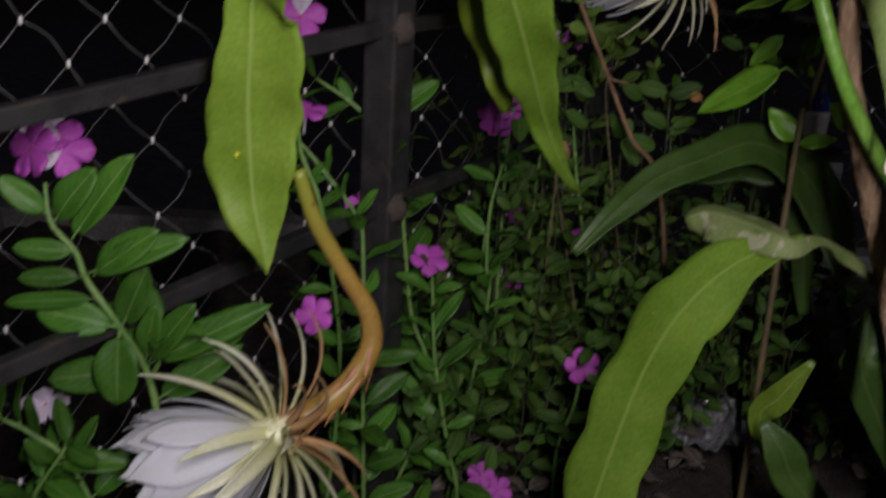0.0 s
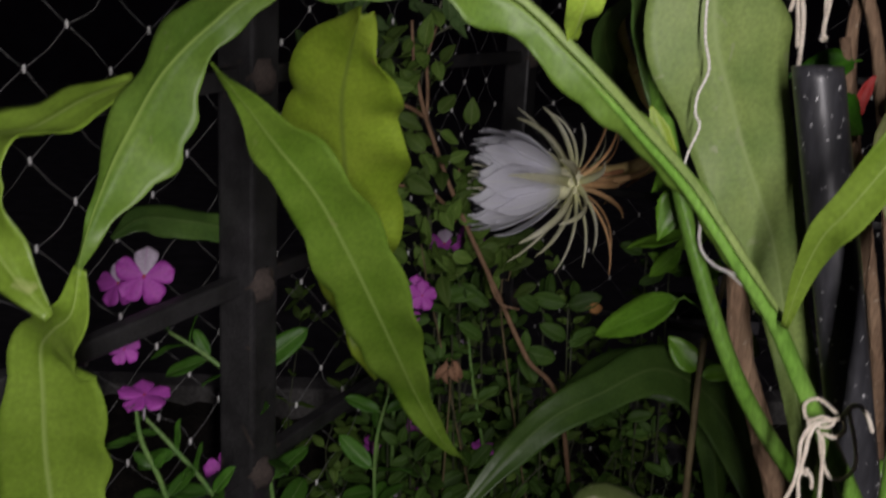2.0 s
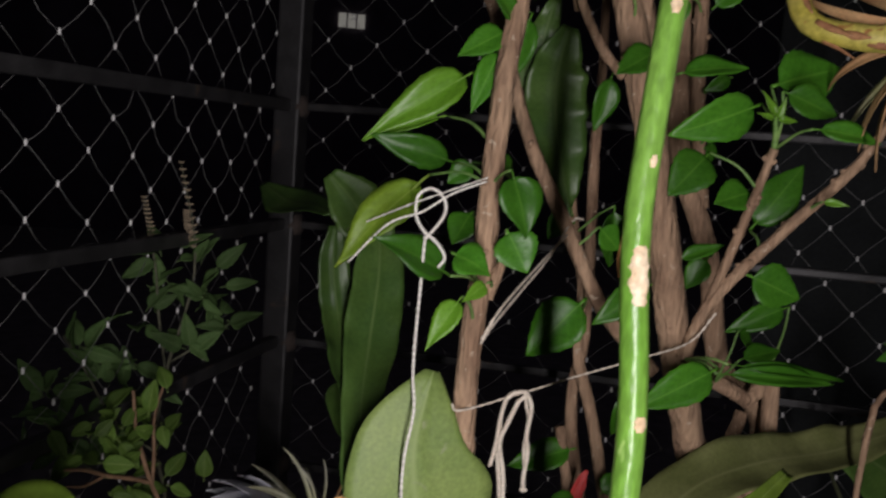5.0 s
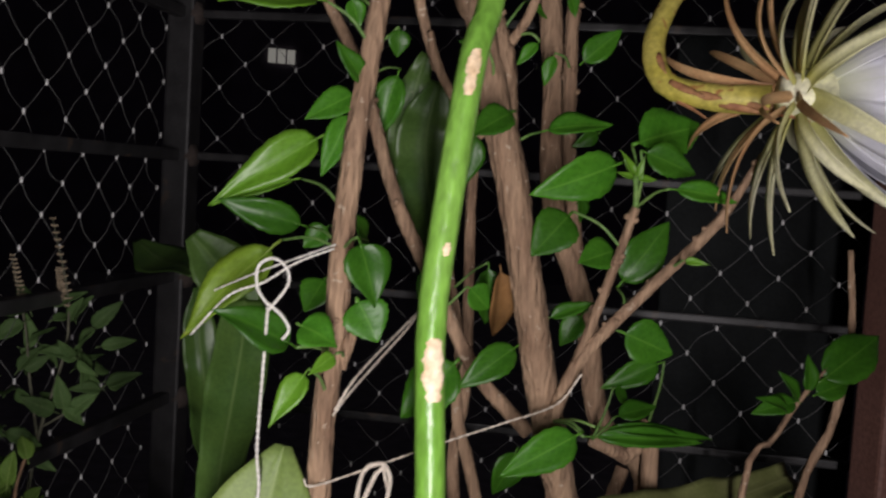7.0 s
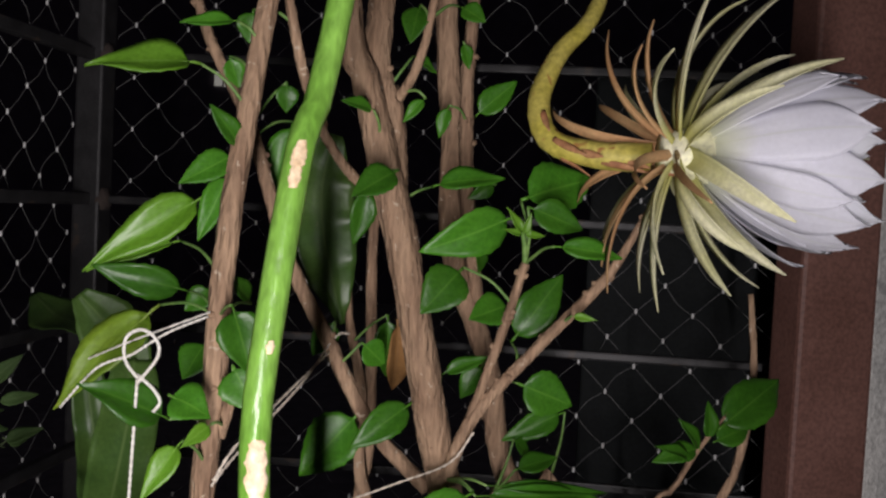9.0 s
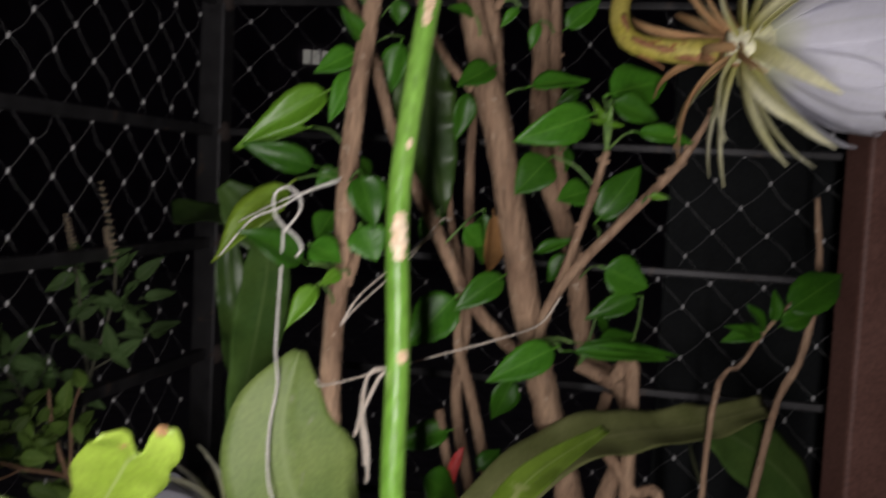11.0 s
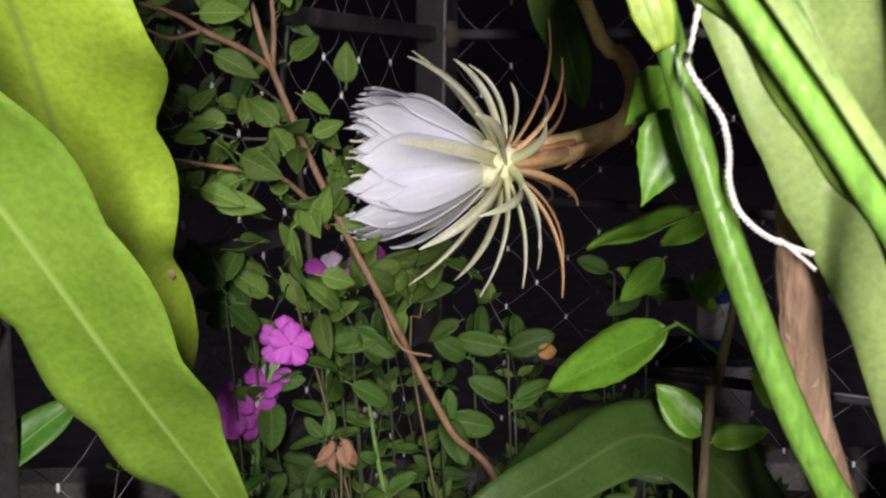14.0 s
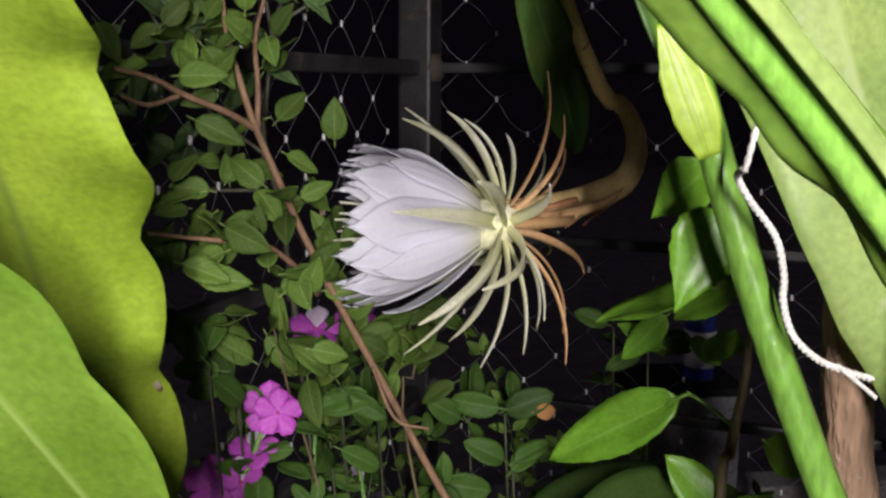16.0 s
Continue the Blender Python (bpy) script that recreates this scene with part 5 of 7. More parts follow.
shrub_leaf(A[2], (0.493, 0.720, 1.088), (0.445, 0.710, 1.061), (0, -0.7, 0.7), 1.0)
shrub_leaf(A[0], (0.543, 0.760, 1.121), (0.582, 0.750, 1.111), (0, -0.7, 0.7), 1.4)
shrub_leaf(A[1], (0.488, 0.700, 1.127), (0.443, 0.700, 1.100), (0, -0.7, 0.7), 1.1)
shrub_leaf(A[2], (0.489, 0.700, 1.093), (0.448, 0.700, 1.077), (0, -0.7, 0.7), 0.9)
shrub_leaf(A[0], (0.468, 0.800, 1.251), (0.453, 0.800, 1.213), (0, -1, 0.2), 1.3)
shrub_leaf(A[1], (0.374, 0.740, 1.189), (0.408, 0.740, 1.169), (0, -0.9, 0.5), 1.6)
shrub_leaf(A[2], (0.409, 0.770, 1.215), (0.359, 0.770, 1.205), (0, -0.8, 0.6), 1.0)
shrub_leaf(A[0], (0.426, 0.760, 1.184), (0.445, 0.760, 1.201), (0, -0.8, 0.6), 1.4)
# a red bud low in the shrub
part("bud", blade_mesh("bud", RED_PETAL, [(0.404, 0.752, 1.178), (0.403, 0.750, 1.188), (0.406, 0.750, 1.198), (0.410, 0.750, 1.206)], [0.0015, 0.0045, 0.004, 0.001], (-0.3, -1, 0.1), n=14, m=6, cup=0.6, wave=0.0012, waves=2), shrub, "wilted red flower bud")

# fresh shoot at the end of the bare branch
part("shoot_tip", tube_mesh("shoot_tip", VINCA_STEM, [(0.479, 0.671, 1.437), (0.475, 0.666, 1.449), (0.469, 0.660, 1.462)], [0.0022, 0.0016, 0.0010], n=12, sides=7), shrub, "fresh green shoot")
for tip in ((0.460, 0.655, 1.470), (0.474, 0.655, 1.467), (0.459, 0.660, 1.458), (0.487, 0.660, 1.455)):
    shrub_leaf(SHRUB_LIGHT, (0.472, 0.662, 1.454), tip, (0, -0.9, 0.4), 0.7)
# ---- twine ----
def strand(t, pts, r, material=TWINE):
    """One two-ply cord along a curve."""
    path = spline(pts, 14 * len(pts))
    v1, v2 = [], []
    tan = unit(np.gradient(path, axis=0))
    for k, q in enumerate(path):
        a = unit(np.cross(tan[k], (0.3, -0.8, 0.4)))
        b = np.cross(tan[k], a)
        w = 1.1 * k
        d = 0.48 * r * (math.cos(w) * a + math.sin(w) * b)
        v1.append(q + d)
        v2.append(q - d)
    part("strand", joined("strand", material, [tube(v1, [0.62 * r] * len(v1), n=len(v1), sides=6), tube(v2, [0.62 * r] * len(v2), n=len(v2), sides=6)]), t)


string = thing("hanging_string", "white cotton string tied in a bow and hanging down", "string", at=(0.3, 0.65, 1.2))
strand(string, [(0.287, 0.640, 1.407), (0.267, 0.632, 1.400), (0.252, 0.628, 1.391), (0.248, 0.628, 1.389), (0.234, 0.640, 1.381), (0.218, 0.660, 1.358)], 0.0007, TWINE_WHITE)
strand(string, [(0.288, 0.642, 1.409), (0.250, 0.660, 1.391), (0.223, 0.700, 1.372)], 0.0006, TWINE_WHITE)
strand(string, [(0.253, 0.630, 1.378), (0.247, 0.628, 1.387), (0.247, 0.627, 1.398), (0.254, 0.627, 1.402), (0.261, 0.628, 1.397), (0.262, 0.630, 1.388), (0.253, 0.631, 1.375)], 0.0009, TWINE_WHITE)
strand(string, [(0.253, 0.632, 1.379), (0.260, 0.630, 1.373), (0.264, 0.630, 1.366), (0.261, 0.630, 1.361)], 0.0009, TWINE_WHITE)
strand(string, [(0.253, 0.631, 1.377), (0.252, 0.630, 1.347), (0.251, 0.629, 1.320), (0.2505, 0.626, 1.303), (0.252, 0.625, 1.285), (0.2485, 0.624, 1.262), (0.2475, 0.622, 1.244), (0.2485, 0.621, 1.227), (0.252, 0.620, 1.211), (0.2475, 0.620, 1.197), (0.2475, 0.620, 1.187), (0.2505, 0.620, 1.180), (0.246, 0.621, 1.165), (0.2455, 0.627, 1.150)], 0.00085, TWINE_WHITE)
strand(string, [(0.2455, 0.627, 1.151), (0.248, 0.636, 1.148), (0.252, 0.637, 1.142), (0.260, 0.637, 1.132), (0.263, 0.637, 1.122), (0.2635, 0.637, 1.114), (0.267, 0.637, 1.105), (0.275, 0.638, 1.098), (0.284, 0.639, 1.094), (0.293, 0.640, 1.091)], 0.00105, TWINE_WHITE)
strand(string, [(0.281, 0.638, 1.096), (0.287, 0.636, 1.091), (0.292, 0.636, 1.087)], 0.0007, TWINE_WHITE)
string = thing("shrub_tie", "pale twine tying the shrub stems together with loose ends", "string", at=(0.3, 0.65, 1.2))
strand(string, [(0.279, 0.648, 1.283), (0.284, 0.647, 1.279), (0.322, 0.660, 1.285), (0.367, 0.675, 1.293), (0.408, 0.685, 1.301), (0.439, 0.680, 1.313), (0.450, 0.670, 1.334)], 0.0007, TWINE)
strand(string, [(0.3160, 0.655, 1.2869), (0.3128, 0.655, 1.2823), (0.3103, 0.655, 1.2716), (0.3091, 0.655, 1.2585), (0.3063, 0.655, 1.2441)], 0.0013, TWINE)
strand(string, [(0.3207, 0.655, 1.2825), (0.3146, 0.653, 1.2705), (0.3104, 0.653, 1.2585), (0.3138, 0.654, 1.2418), (0.3153, 0.655, 1.2298), (0.3155, 0.655, 1.2128)], 0.0015, TWINE)
strand(string, [(0.3133, 0.657, 1.2835), (0.3114, 0.657, 1.2728), (0.3112, 0.657, 1.2621), (0.3108, 0.657, 1.2514), (0.3128, 0.657, 1.2360), (0.3142, 0.657, 1.2240)], 0.0013, TWINE)
strand(string, [(0.3251, 0.655, 1.2871), (0.3287, 0.655, 1.2780), (0.3270, 0.655, 1.2624), (0.3285, 0.655, 1.2516), (0.3272, 0.655, 1.2371), (0.3275, 0.655, 1.2305)], 0.0014, TWINE)
strand(string, [(0.3240, 0.656, 1.2865), (0.3262, 0.657, 1.2790), (0.3284, 0.657, 1.2690), (0.3268, 0.657, 1.2560), (0.3277, 0.657, 1.2430)], 0.0010, TWINE)
strand(string, [(0.3207, 0.655, 1.2825), (0.3225, 0.653, 1.2850), (0.3240, 0.653, 1.2878), (0.3200, 0.652, 1.2884), (0.3160, 0.653, 1.2874), (0.3140, 0.655, 1.2840)], 0.0013, TWINE)
strand(string, [(0.3266, 0.654, 1.2312), (0.3285, 0.653, 1.2300), (0.3280, 0.656, 1.2285), (0.3266, 0.656, 1.2298)], 0.0010, TWINE)
string = thing("trunk_string", "grey string stretched behind the shrub stem", "string", at=(0.3, 0.65, 1.2))
strand(string, [(0.293, 0.648, 1.317), (0.304, 0.660, 1.326), (0.328, 0.690, 1.339), (0.356, 0.720, 1.357), (0.383, 0.750, 1.380), (0.395, 0.760, 1.381)], 0.0009, TWINE)
strand(string, [(0.294, 0.650, 1.319), (0.308, 0.660, 1.336), (0.348, 0.710, 1.356), (0.378, 0.745, 1.371)], 0.0009, TWINE)
string = thing("knotted_twine", "tangled pale twine knotted round the cereus stem", "string", at=(0.3, 0.65, 1.2))
strand(string, [(0.296, 0.536, 1.045), (0.292, 0.535, 1.036), (0.292, 0.534, 1.023), (0.290, 0.533, 1.013), (0.285, 0.532, 1.000), (0.286, 0.531, 0.994), (0.291, 0.531, 0.996), (0.293, 0.531, 1.006), (0.292, 0.532, 1.018), (0.295, 0.533, 1.023)], 0.0011, TWINE)
strand(string, [(0.298, 0.535, 1.046), (0.295, 0.534, 1.039), (0.294, 0.533, 1.031), (0.293, 0.533, 1.023), (0.2955, 0.531, 1.0205), (0.2945, 0.530, 1.0240)], 0.0012, TWINE)
strand(string, [(0.295, 0.532, 1.023), (0.298, 0.531, 1.019), (0.299, 0.531, 1.013)], 0.0010, TWINE)
strand(string, [(0.299, 0.534, 1.043), (0.302, 0.532, 1.036), (0.303, 0.531, 1.018), (0.304, 0.531, 1.006), (0.306, 0.531, 0.999)], 0.0011, TWINE)
strand(string, [(0.300, 0.534, 1.042), (0.303, 0.532, 1.027), (0.308, 0.531, 1.019), (0.315, 0.531, 1.019), (0.320, 0.532, 1.026), (0.318, 0.534, 1.040), (0.314, 0.535, 1.053), (0.317, 0.535, 1.056)], 0.0011, TWINE)
strand(string, [(0.297, 0.535, 1.046), (0.303, 0.534, 1.048), (0.310, 0.534, 1.050), (0.314, 0.534, 1.056), (0.319, 0.534, 1.056), (0.324, 0.535, 1.050), (0.328, 0.536, 1.042)], 0.0012, TWINE)
strand(string, [(0.302, 0.534, 1.041), (0.308, 0.533, 1.040), (0.312, 0.533, 1.044), (0.311, 0.534, 1.050)], 0.0011, TWINE)
strand(string, [(0.294, 0.536, 1.046), (0.302, 0.533, 1.045), (0.306, 0.533, 1.048), (0.300, 0.534, 1.050), (0.295, 0.538, 1.047), (0.296, 0.545, 1.052), (0.304, 0.547, 1.054), (0.309, 0.537, 1.051)], 0.0010, TWINE)

# ---- cereus leaves low in the bed and behind ----
low = thing("low_cereus", "low cereus with broad arching and dusty green leaves", "plant", "cereus plants", at=(0.36, 0.70, 0.56))
part("leaf", blade_mesh("leaf", CEREUS_MATT, [(0.288, 0.640, 0.922), (0.242, 0.635, 0.899), (0.210, 0.630, 0.866), (0.189, 0.625, 0.826), (0.174, 0.615, 0.784), (0.159, 0.600, 0.736), (0.143, 0.580, 0.682)], [0.004, 0.020, 0.029, 0.027, 0.026, 0.028, 0.015], (-0.3, -0.7, 0.65), n=60, wave=0.0035, waves=2.5, cup=-0.08, lobes=5, scallop=0.14, seed=21), low, "broad bright green leaf hanging low")
part("leaf", blade_mesh("leaf", CEREUS_DUSTY, [(0.42, 0.70, 0.84), (0.318, 0.660, 0.911), (0.276, 0.630, 0.920), (0.254, 0.655, 0.923), (0.231, 0.680, 0.923), (0.216, 0.685, 0.916)], [0.004, 0.006, 0.010, 0.020, 0.020, 0.006], (-0.1, -0.6, 0.8), n=50, wave=0.002, waves=3, cup=-0.5, seed=22), low, "folded dusty grey-green leaf")
# These two dark leaves carry the shade of the plants around in their colour.
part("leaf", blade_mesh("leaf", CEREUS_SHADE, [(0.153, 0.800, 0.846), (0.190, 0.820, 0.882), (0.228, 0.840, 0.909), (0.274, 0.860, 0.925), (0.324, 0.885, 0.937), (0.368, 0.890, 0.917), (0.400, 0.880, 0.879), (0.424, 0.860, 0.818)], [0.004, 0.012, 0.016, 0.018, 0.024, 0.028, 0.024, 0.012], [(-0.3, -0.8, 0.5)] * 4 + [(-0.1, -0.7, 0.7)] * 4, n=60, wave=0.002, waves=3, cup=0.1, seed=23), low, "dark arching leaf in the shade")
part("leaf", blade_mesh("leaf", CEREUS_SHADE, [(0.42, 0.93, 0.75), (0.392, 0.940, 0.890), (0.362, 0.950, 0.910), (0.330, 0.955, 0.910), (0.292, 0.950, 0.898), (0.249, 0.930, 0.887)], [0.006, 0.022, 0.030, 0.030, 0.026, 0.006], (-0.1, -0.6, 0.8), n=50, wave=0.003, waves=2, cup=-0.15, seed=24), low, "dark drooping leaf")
part("leaf", blade_mesh("leaf", CEREUS, [(0.40, 0.78, 0.58), (0.344, 0.800, 0.685), (0.353, 0.790, 0.721), (0.373, 0.780, 0.764)], [0.003, 0.010, 0.014, 0.003], (-0.2, -0.8, 0.5), n=26, cup=0.25, seed=25), low)
part("leaf", blade_mesh("leaf", CEREUS_DARK, [(0.46, 0.72, 0.58), (0.369, 0.740, 0.655), (0.344, 0.740, 0.694), (0.326, 0.750, 0.718)], [0.006, 0.016, 0.018, 0.003], (-0.2, -0.9, 0.3), n=26, cup=0.2, seed=26), low)
part("leaf", blade_mesh("leaf", CEREUS_DARK, [(0.50, 0.75, 0.60), (0.393, 0.720, 0.773), (0.387, 0.720, 0.803), (0.391, 0.730, 0.840)], [0.006, 0.016, 0.018, 0.003], (-0.1, -1, 0.2), n=26, cup=0.2, seed=27), low)
part("stem", tube_mesh("stem", STEM_GREEN, [(0.44, 0.70, 0.56), (0.43, 0.70, 0.75), (0.42, 0.70, 0.84), (0.43, 0.69, 0.95)], [0.006, 0.005, 0.005, 0.004], n=20), low)

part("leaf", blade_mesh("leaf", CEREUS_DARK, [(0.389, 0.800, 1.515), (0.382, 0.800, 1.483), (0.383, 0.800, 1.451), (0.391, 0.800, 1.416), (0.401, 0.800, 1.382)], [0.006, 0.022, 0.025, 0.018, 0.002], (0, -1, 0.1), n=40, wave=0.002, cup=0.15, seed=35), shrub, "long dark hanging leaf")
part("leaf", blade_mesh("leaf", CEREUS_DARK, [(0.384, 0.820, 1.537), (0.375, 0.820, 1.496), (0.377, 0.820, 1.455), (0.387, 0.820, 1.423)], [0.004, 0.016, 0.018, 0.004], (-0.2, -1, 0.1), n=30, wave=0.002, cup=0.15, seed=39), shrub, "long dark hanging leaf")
part("leaf", blade_mesh("leaf", CEREUS_YELLOW, [(0.247, 0.652, 1.152), (0.243, 0.652, 1.162), (0.238, 0.653, 1.174), (0.232, 0.654, 1.187)], [0.003, 0.0062, 0.006, 0.001], (-0.3, -1, 0.1), n=26, cup=0.2, seed=38), cereus, "short yellowing leaf")

# ---- leafy bush with a long brown branch ----
bush = thing("leafy_bush", "leafy bush with small rounded leaves on a long brown branch", "bush", at=(0.26, 0.93, 0.56))
MAIN = [(0.30, 0.95, 0.57), (0.256, 0.935, 0.861), (0.216, 0.930, 0.928), (0.182, 0.925, 0.995), (0.154, 0.918, 1.050), (0.133, 0.912, 1.095), (0.113, 0.900, 1.145), (0.105, 0.893, 1.172), (0.100, 0.888, 1.194), (0.097, 0.885, 1.225)]
part("branch", tube_mesh("branch", TWIG, MAIN, [0.0026, 0.0024, 0.0023, 0.0022, 0.0021, 0.0020, 0.0019, 0.0017, 0.0015, 0.0012], n=90, sides=9, rough=0.05, seed=1), bush, "long brown woody branch")


def twig(pts, radii, material=TWIG, slim=1.0):
    part("twig", tube_mesh("twig", material, pts, [slim * q for q in radii], n=30, sides=7, rough=0.06, seed=len(pts)), bush)


twig([(0.112, 0.900, 1.147), (0.099, 0.885, 1.156), (0.082, 0.870, 1.164), (0.068, 0.860, 1.172), (0.054, 0.850, 1.176)], [0.0018, 0.0017, 0.0015, 0.0013, 0.001])
twig([(0.113, 0.900, 1.147), (0.113, 0.910, 1.169), (0.112, 0.920, 1.195), (0.120, 0.930, 1.225)], [0.0016, 0.0015, 0.0013, 0.001])
twig([(0.079, 0.868, 1.164), (0.066, 0.860, 1.160), (0.056, 0.850, 1.164)], [0.0012, 0.0012, 0.0008])
twig([(0.142, 0.915, 1.057), (0.130, 0.900, 1.076), (0.113, 0.885, 1.091), (0.093, 0.870, 1.095), (0.064, 0.855, 1.101)], [0.0018, 0.0016, 0.0014, 0.0012, 0.0008])
twig([(0.154, 0.918, 1.048), (0.146, 0.930, 1.076), (0.145, 0.935, 1.098), (0.141, 0.940, 1.109)], [0.0012, 0.0011, 0.001, 0.0007])
twig([(0.172, 0.920, 1.013), (0.183, 0.900, 0.990), (0.201, 0.895, 0.985)], [0.0010, 0.001, 0.0008])
twig([(0.27, 0.97, 0.58), (0.198, 0.985, 0.944), (0.203, 0.980, 0.990), (0.198, 0.980, 1.027)], [0.0018, 0.0015, 0.0013, 0.001], TWIG_DARK, 0.6)
twig([(0.22, 0.96, 0.58), (0.140, 0.990, 0.917), (0.126, 0.985, 0.969), (0.120, 0.980, 1.000), (0.114, 0.975, 1.031)], [0.0018, 0.0015, 0.0013, 0.0012, 0.001], TWIG_DARK, 0.6)
BUSH_LEAF = [leaf_shape("leaf", BUSH, 0.026, 0.0125, droop=0.16, cup=0.28, base=0.44, n=12, m=6, stalk=0.15, seed=s, serrate=0.03, drawn=0.35) for s in range(4)]
BUSH_POINT = [leaf_shape("leaf", BUSH, 0.032, 0.0125, droop=0.2, cup=0.22, base=0.42, n=10, m=4, stalk=0.12, seed=s) for s in range(3)]
rng = np.random.default_rng(14)


def leaf_spray(owner, centre, count, spread, meshes, size, reach=0.02, toward=(-0.1, -0.8, 0.45)):
    """Leaves that fan out round one point of a twig, faces mostly to the light."""
    c = np.array(centre, float)
    for _ in range(count):
        d = unit(rng.normal(0, 1, 3) * np.array([1, 0.55, 0.8]) + np.array([0, -0.2, 0.25]))
        b = c + rng.normal(0, spread, 3)
        length = size * rng.uniform(0.75, 1.2)
        face = unit(np.array(toward) + rng.normal(0, 0.38, 3))
        part("leaf", meshes[int(rng.integers(len(meshes)))], owner, matrix=aim(b, b + d * length, face, size, rng.uniform(0.9, 1.15)) @ Matrix.Scale(1.0, 4))


UPPER = [(0.066, 0.880, 1.189), (0.081, 0.885, 1.196), (0.090, 0.890, 1.202), (0.093, 0.880, 1.185), (0.097, 0.885, 1.172), (0.086, 0.875, 1.169), (0.110, 0.895, 1.184), (0.118, 0.900, 1.200), (0.117, 0.900, 1.165), (0.062, 0.870, 1.182), (0.071, 0.900, 1.185), (0.104, 0.900, 1.200)]
MIDDLE = [(0.066, 0.870, 1.121), (0.062, 0.860, 1.104), (0.083, 0.875, 1.108), (0.106, 0.880, 1.105), (0.120, 0.900, 1.102), (0.139, 0.935, 1.109), (0.140, 0.935, 1.092), (0.109, 0.885, 1.078), (0.125, 0.900, 1.061), (0.135, 0.910, 1.056), (0.096, 0.875, 1.087), (0.068, 0.870, 1.083), (0.057, 0.860, 1.093), (0.118, 0.930, 1.136), (0.098, 0.950, 1.122), (0.146, 0.920, 1.075), (0.089, 0.880, 1.078), (0.154, 0.925, 1.061)]
for q in UPPER:
    leaf_spray(bush, q, 3, 0.009, BUSH_LEAF, 0.020)
for q in MIDDLE:
    leaf_spray(bush, q, 4, 0.010, BUSH_LEAF, 0.020)
for q in ([(0.184, 0.950, 1.021), (0.200, 0.970, 1.030), (0.220, 0.990, 1.009), (0.196, 0.970, 0.994), (0.134, 0.980, 1.000), (0.121, 0.980, 1.015), (0.110, 0.970, 1.004), (0.161, 0.960, 1.002)]):
    leaf_spray(bush, q, 5, 0.010, BUSH_POINT, 0.032)


# ---- undergrowth: many-stemmed low plants ----
def herb(root, height, stems, lean, meshes, size, step, seed, name, label, stem_mat, spread=0.06):
    """A low herb: thin curved stems with leaves in crossed pairs."""
    r = np.random.default_rng(seed)
    plant = thing(name, label, "plant", "undergrowth", at=root)
    base = np.array(root, float)
    for s in range(stems):
        a = r.uniform(0, 6.28)
        h = height * r.uniform(0.65, 1.1)
        tip = base + np.array([math.cos(a) * spread * r.uniform(0.3, 1.4), math.sin(a) * spread * 0.7, h]) + np.array(lean) * h
        lo = base + 0.33 * (tip - base) + r.normal(0, 0.024, 3)
        mid = base + 0.68 * (tip - base) + r.normal(0, 0.026, 3)
        pts = [base + r.normal(0, 0.012, 3) * (1, 1, 0), lo, mid, tip]
        part("stem", tube_mesh("stem", stem_mat, pts, [0.0010, 0.0009, 0.0007, 0.0004], n=16, sides=5), plant)
        path = spline(pts, max(4, int(h / step)))
        turn = r.uniform(0, 6.28)
        for k in range(1, len(path)):
            turn += 1.57 + r.normal(0, 0.3)
            t = unit(path[k] - path[k - 1])
            side = unit(np.cross(t, (math.cos(turn), math.sin(turn), 0.2)))
            scale = size * r.uniform(0.7, 1.15) * (1.0 - 0.45 * (k / len(path)) ** 3)
            for sg in (-1, 1):
                d = unit(sg * side + 0.45 * t + r.normal(0, 0.18, 3))
                part("leaf", meshes[int(r.integers(len(meshes)))], plant, matrix=aim(path[k], path[k] + d * scale, unit(t + np.array([0, -0.7, 0.2]) + r.normal(0, 0.25, 3)), size))
        d = unit(path[-1] - path[-2])
        for sg in (-1, 1):
            part("leaf", meshes[0], plant, matrix=aim(path[-1], path[-1] + unit(d + 0.5 * sg * np.array([1, 0, 0])) * size * 0.6, (0, -1, 0.3), size))
    return plant


for k, (x, y, h, n) in enumerate(((0.06, 1.02, 0.36, 4), (0.13, 1.05, 0.38, 5), (0.21, 1.08, 0.40, 5), (0.29, 1.10, 0.38, 5), (0.37, 1.12, 0.36, 4), (0.02, 0.93, 0.24, 4), (0.24, 1.00, 0.28, 4), (0.32, 1.02, 0.27, 4), (0.11, 0.98, 0.22, 4), (0.45, 1.08, 0.32, 4), (0.17, 0.93, 0.17, 4), (0.30, 0.94, 0.16, 4), (0.52, 1.02, 0.26, 4))):
    herb((x, y, 0.56), h, n, (0, -0.05, 0), (BUSH_POINT, BUSH_LEAF)[k % 2], 0.030, 0.023, 60 + k, "low_herb", "low herb with small dark green leaves in the bed", STEM_DARK)

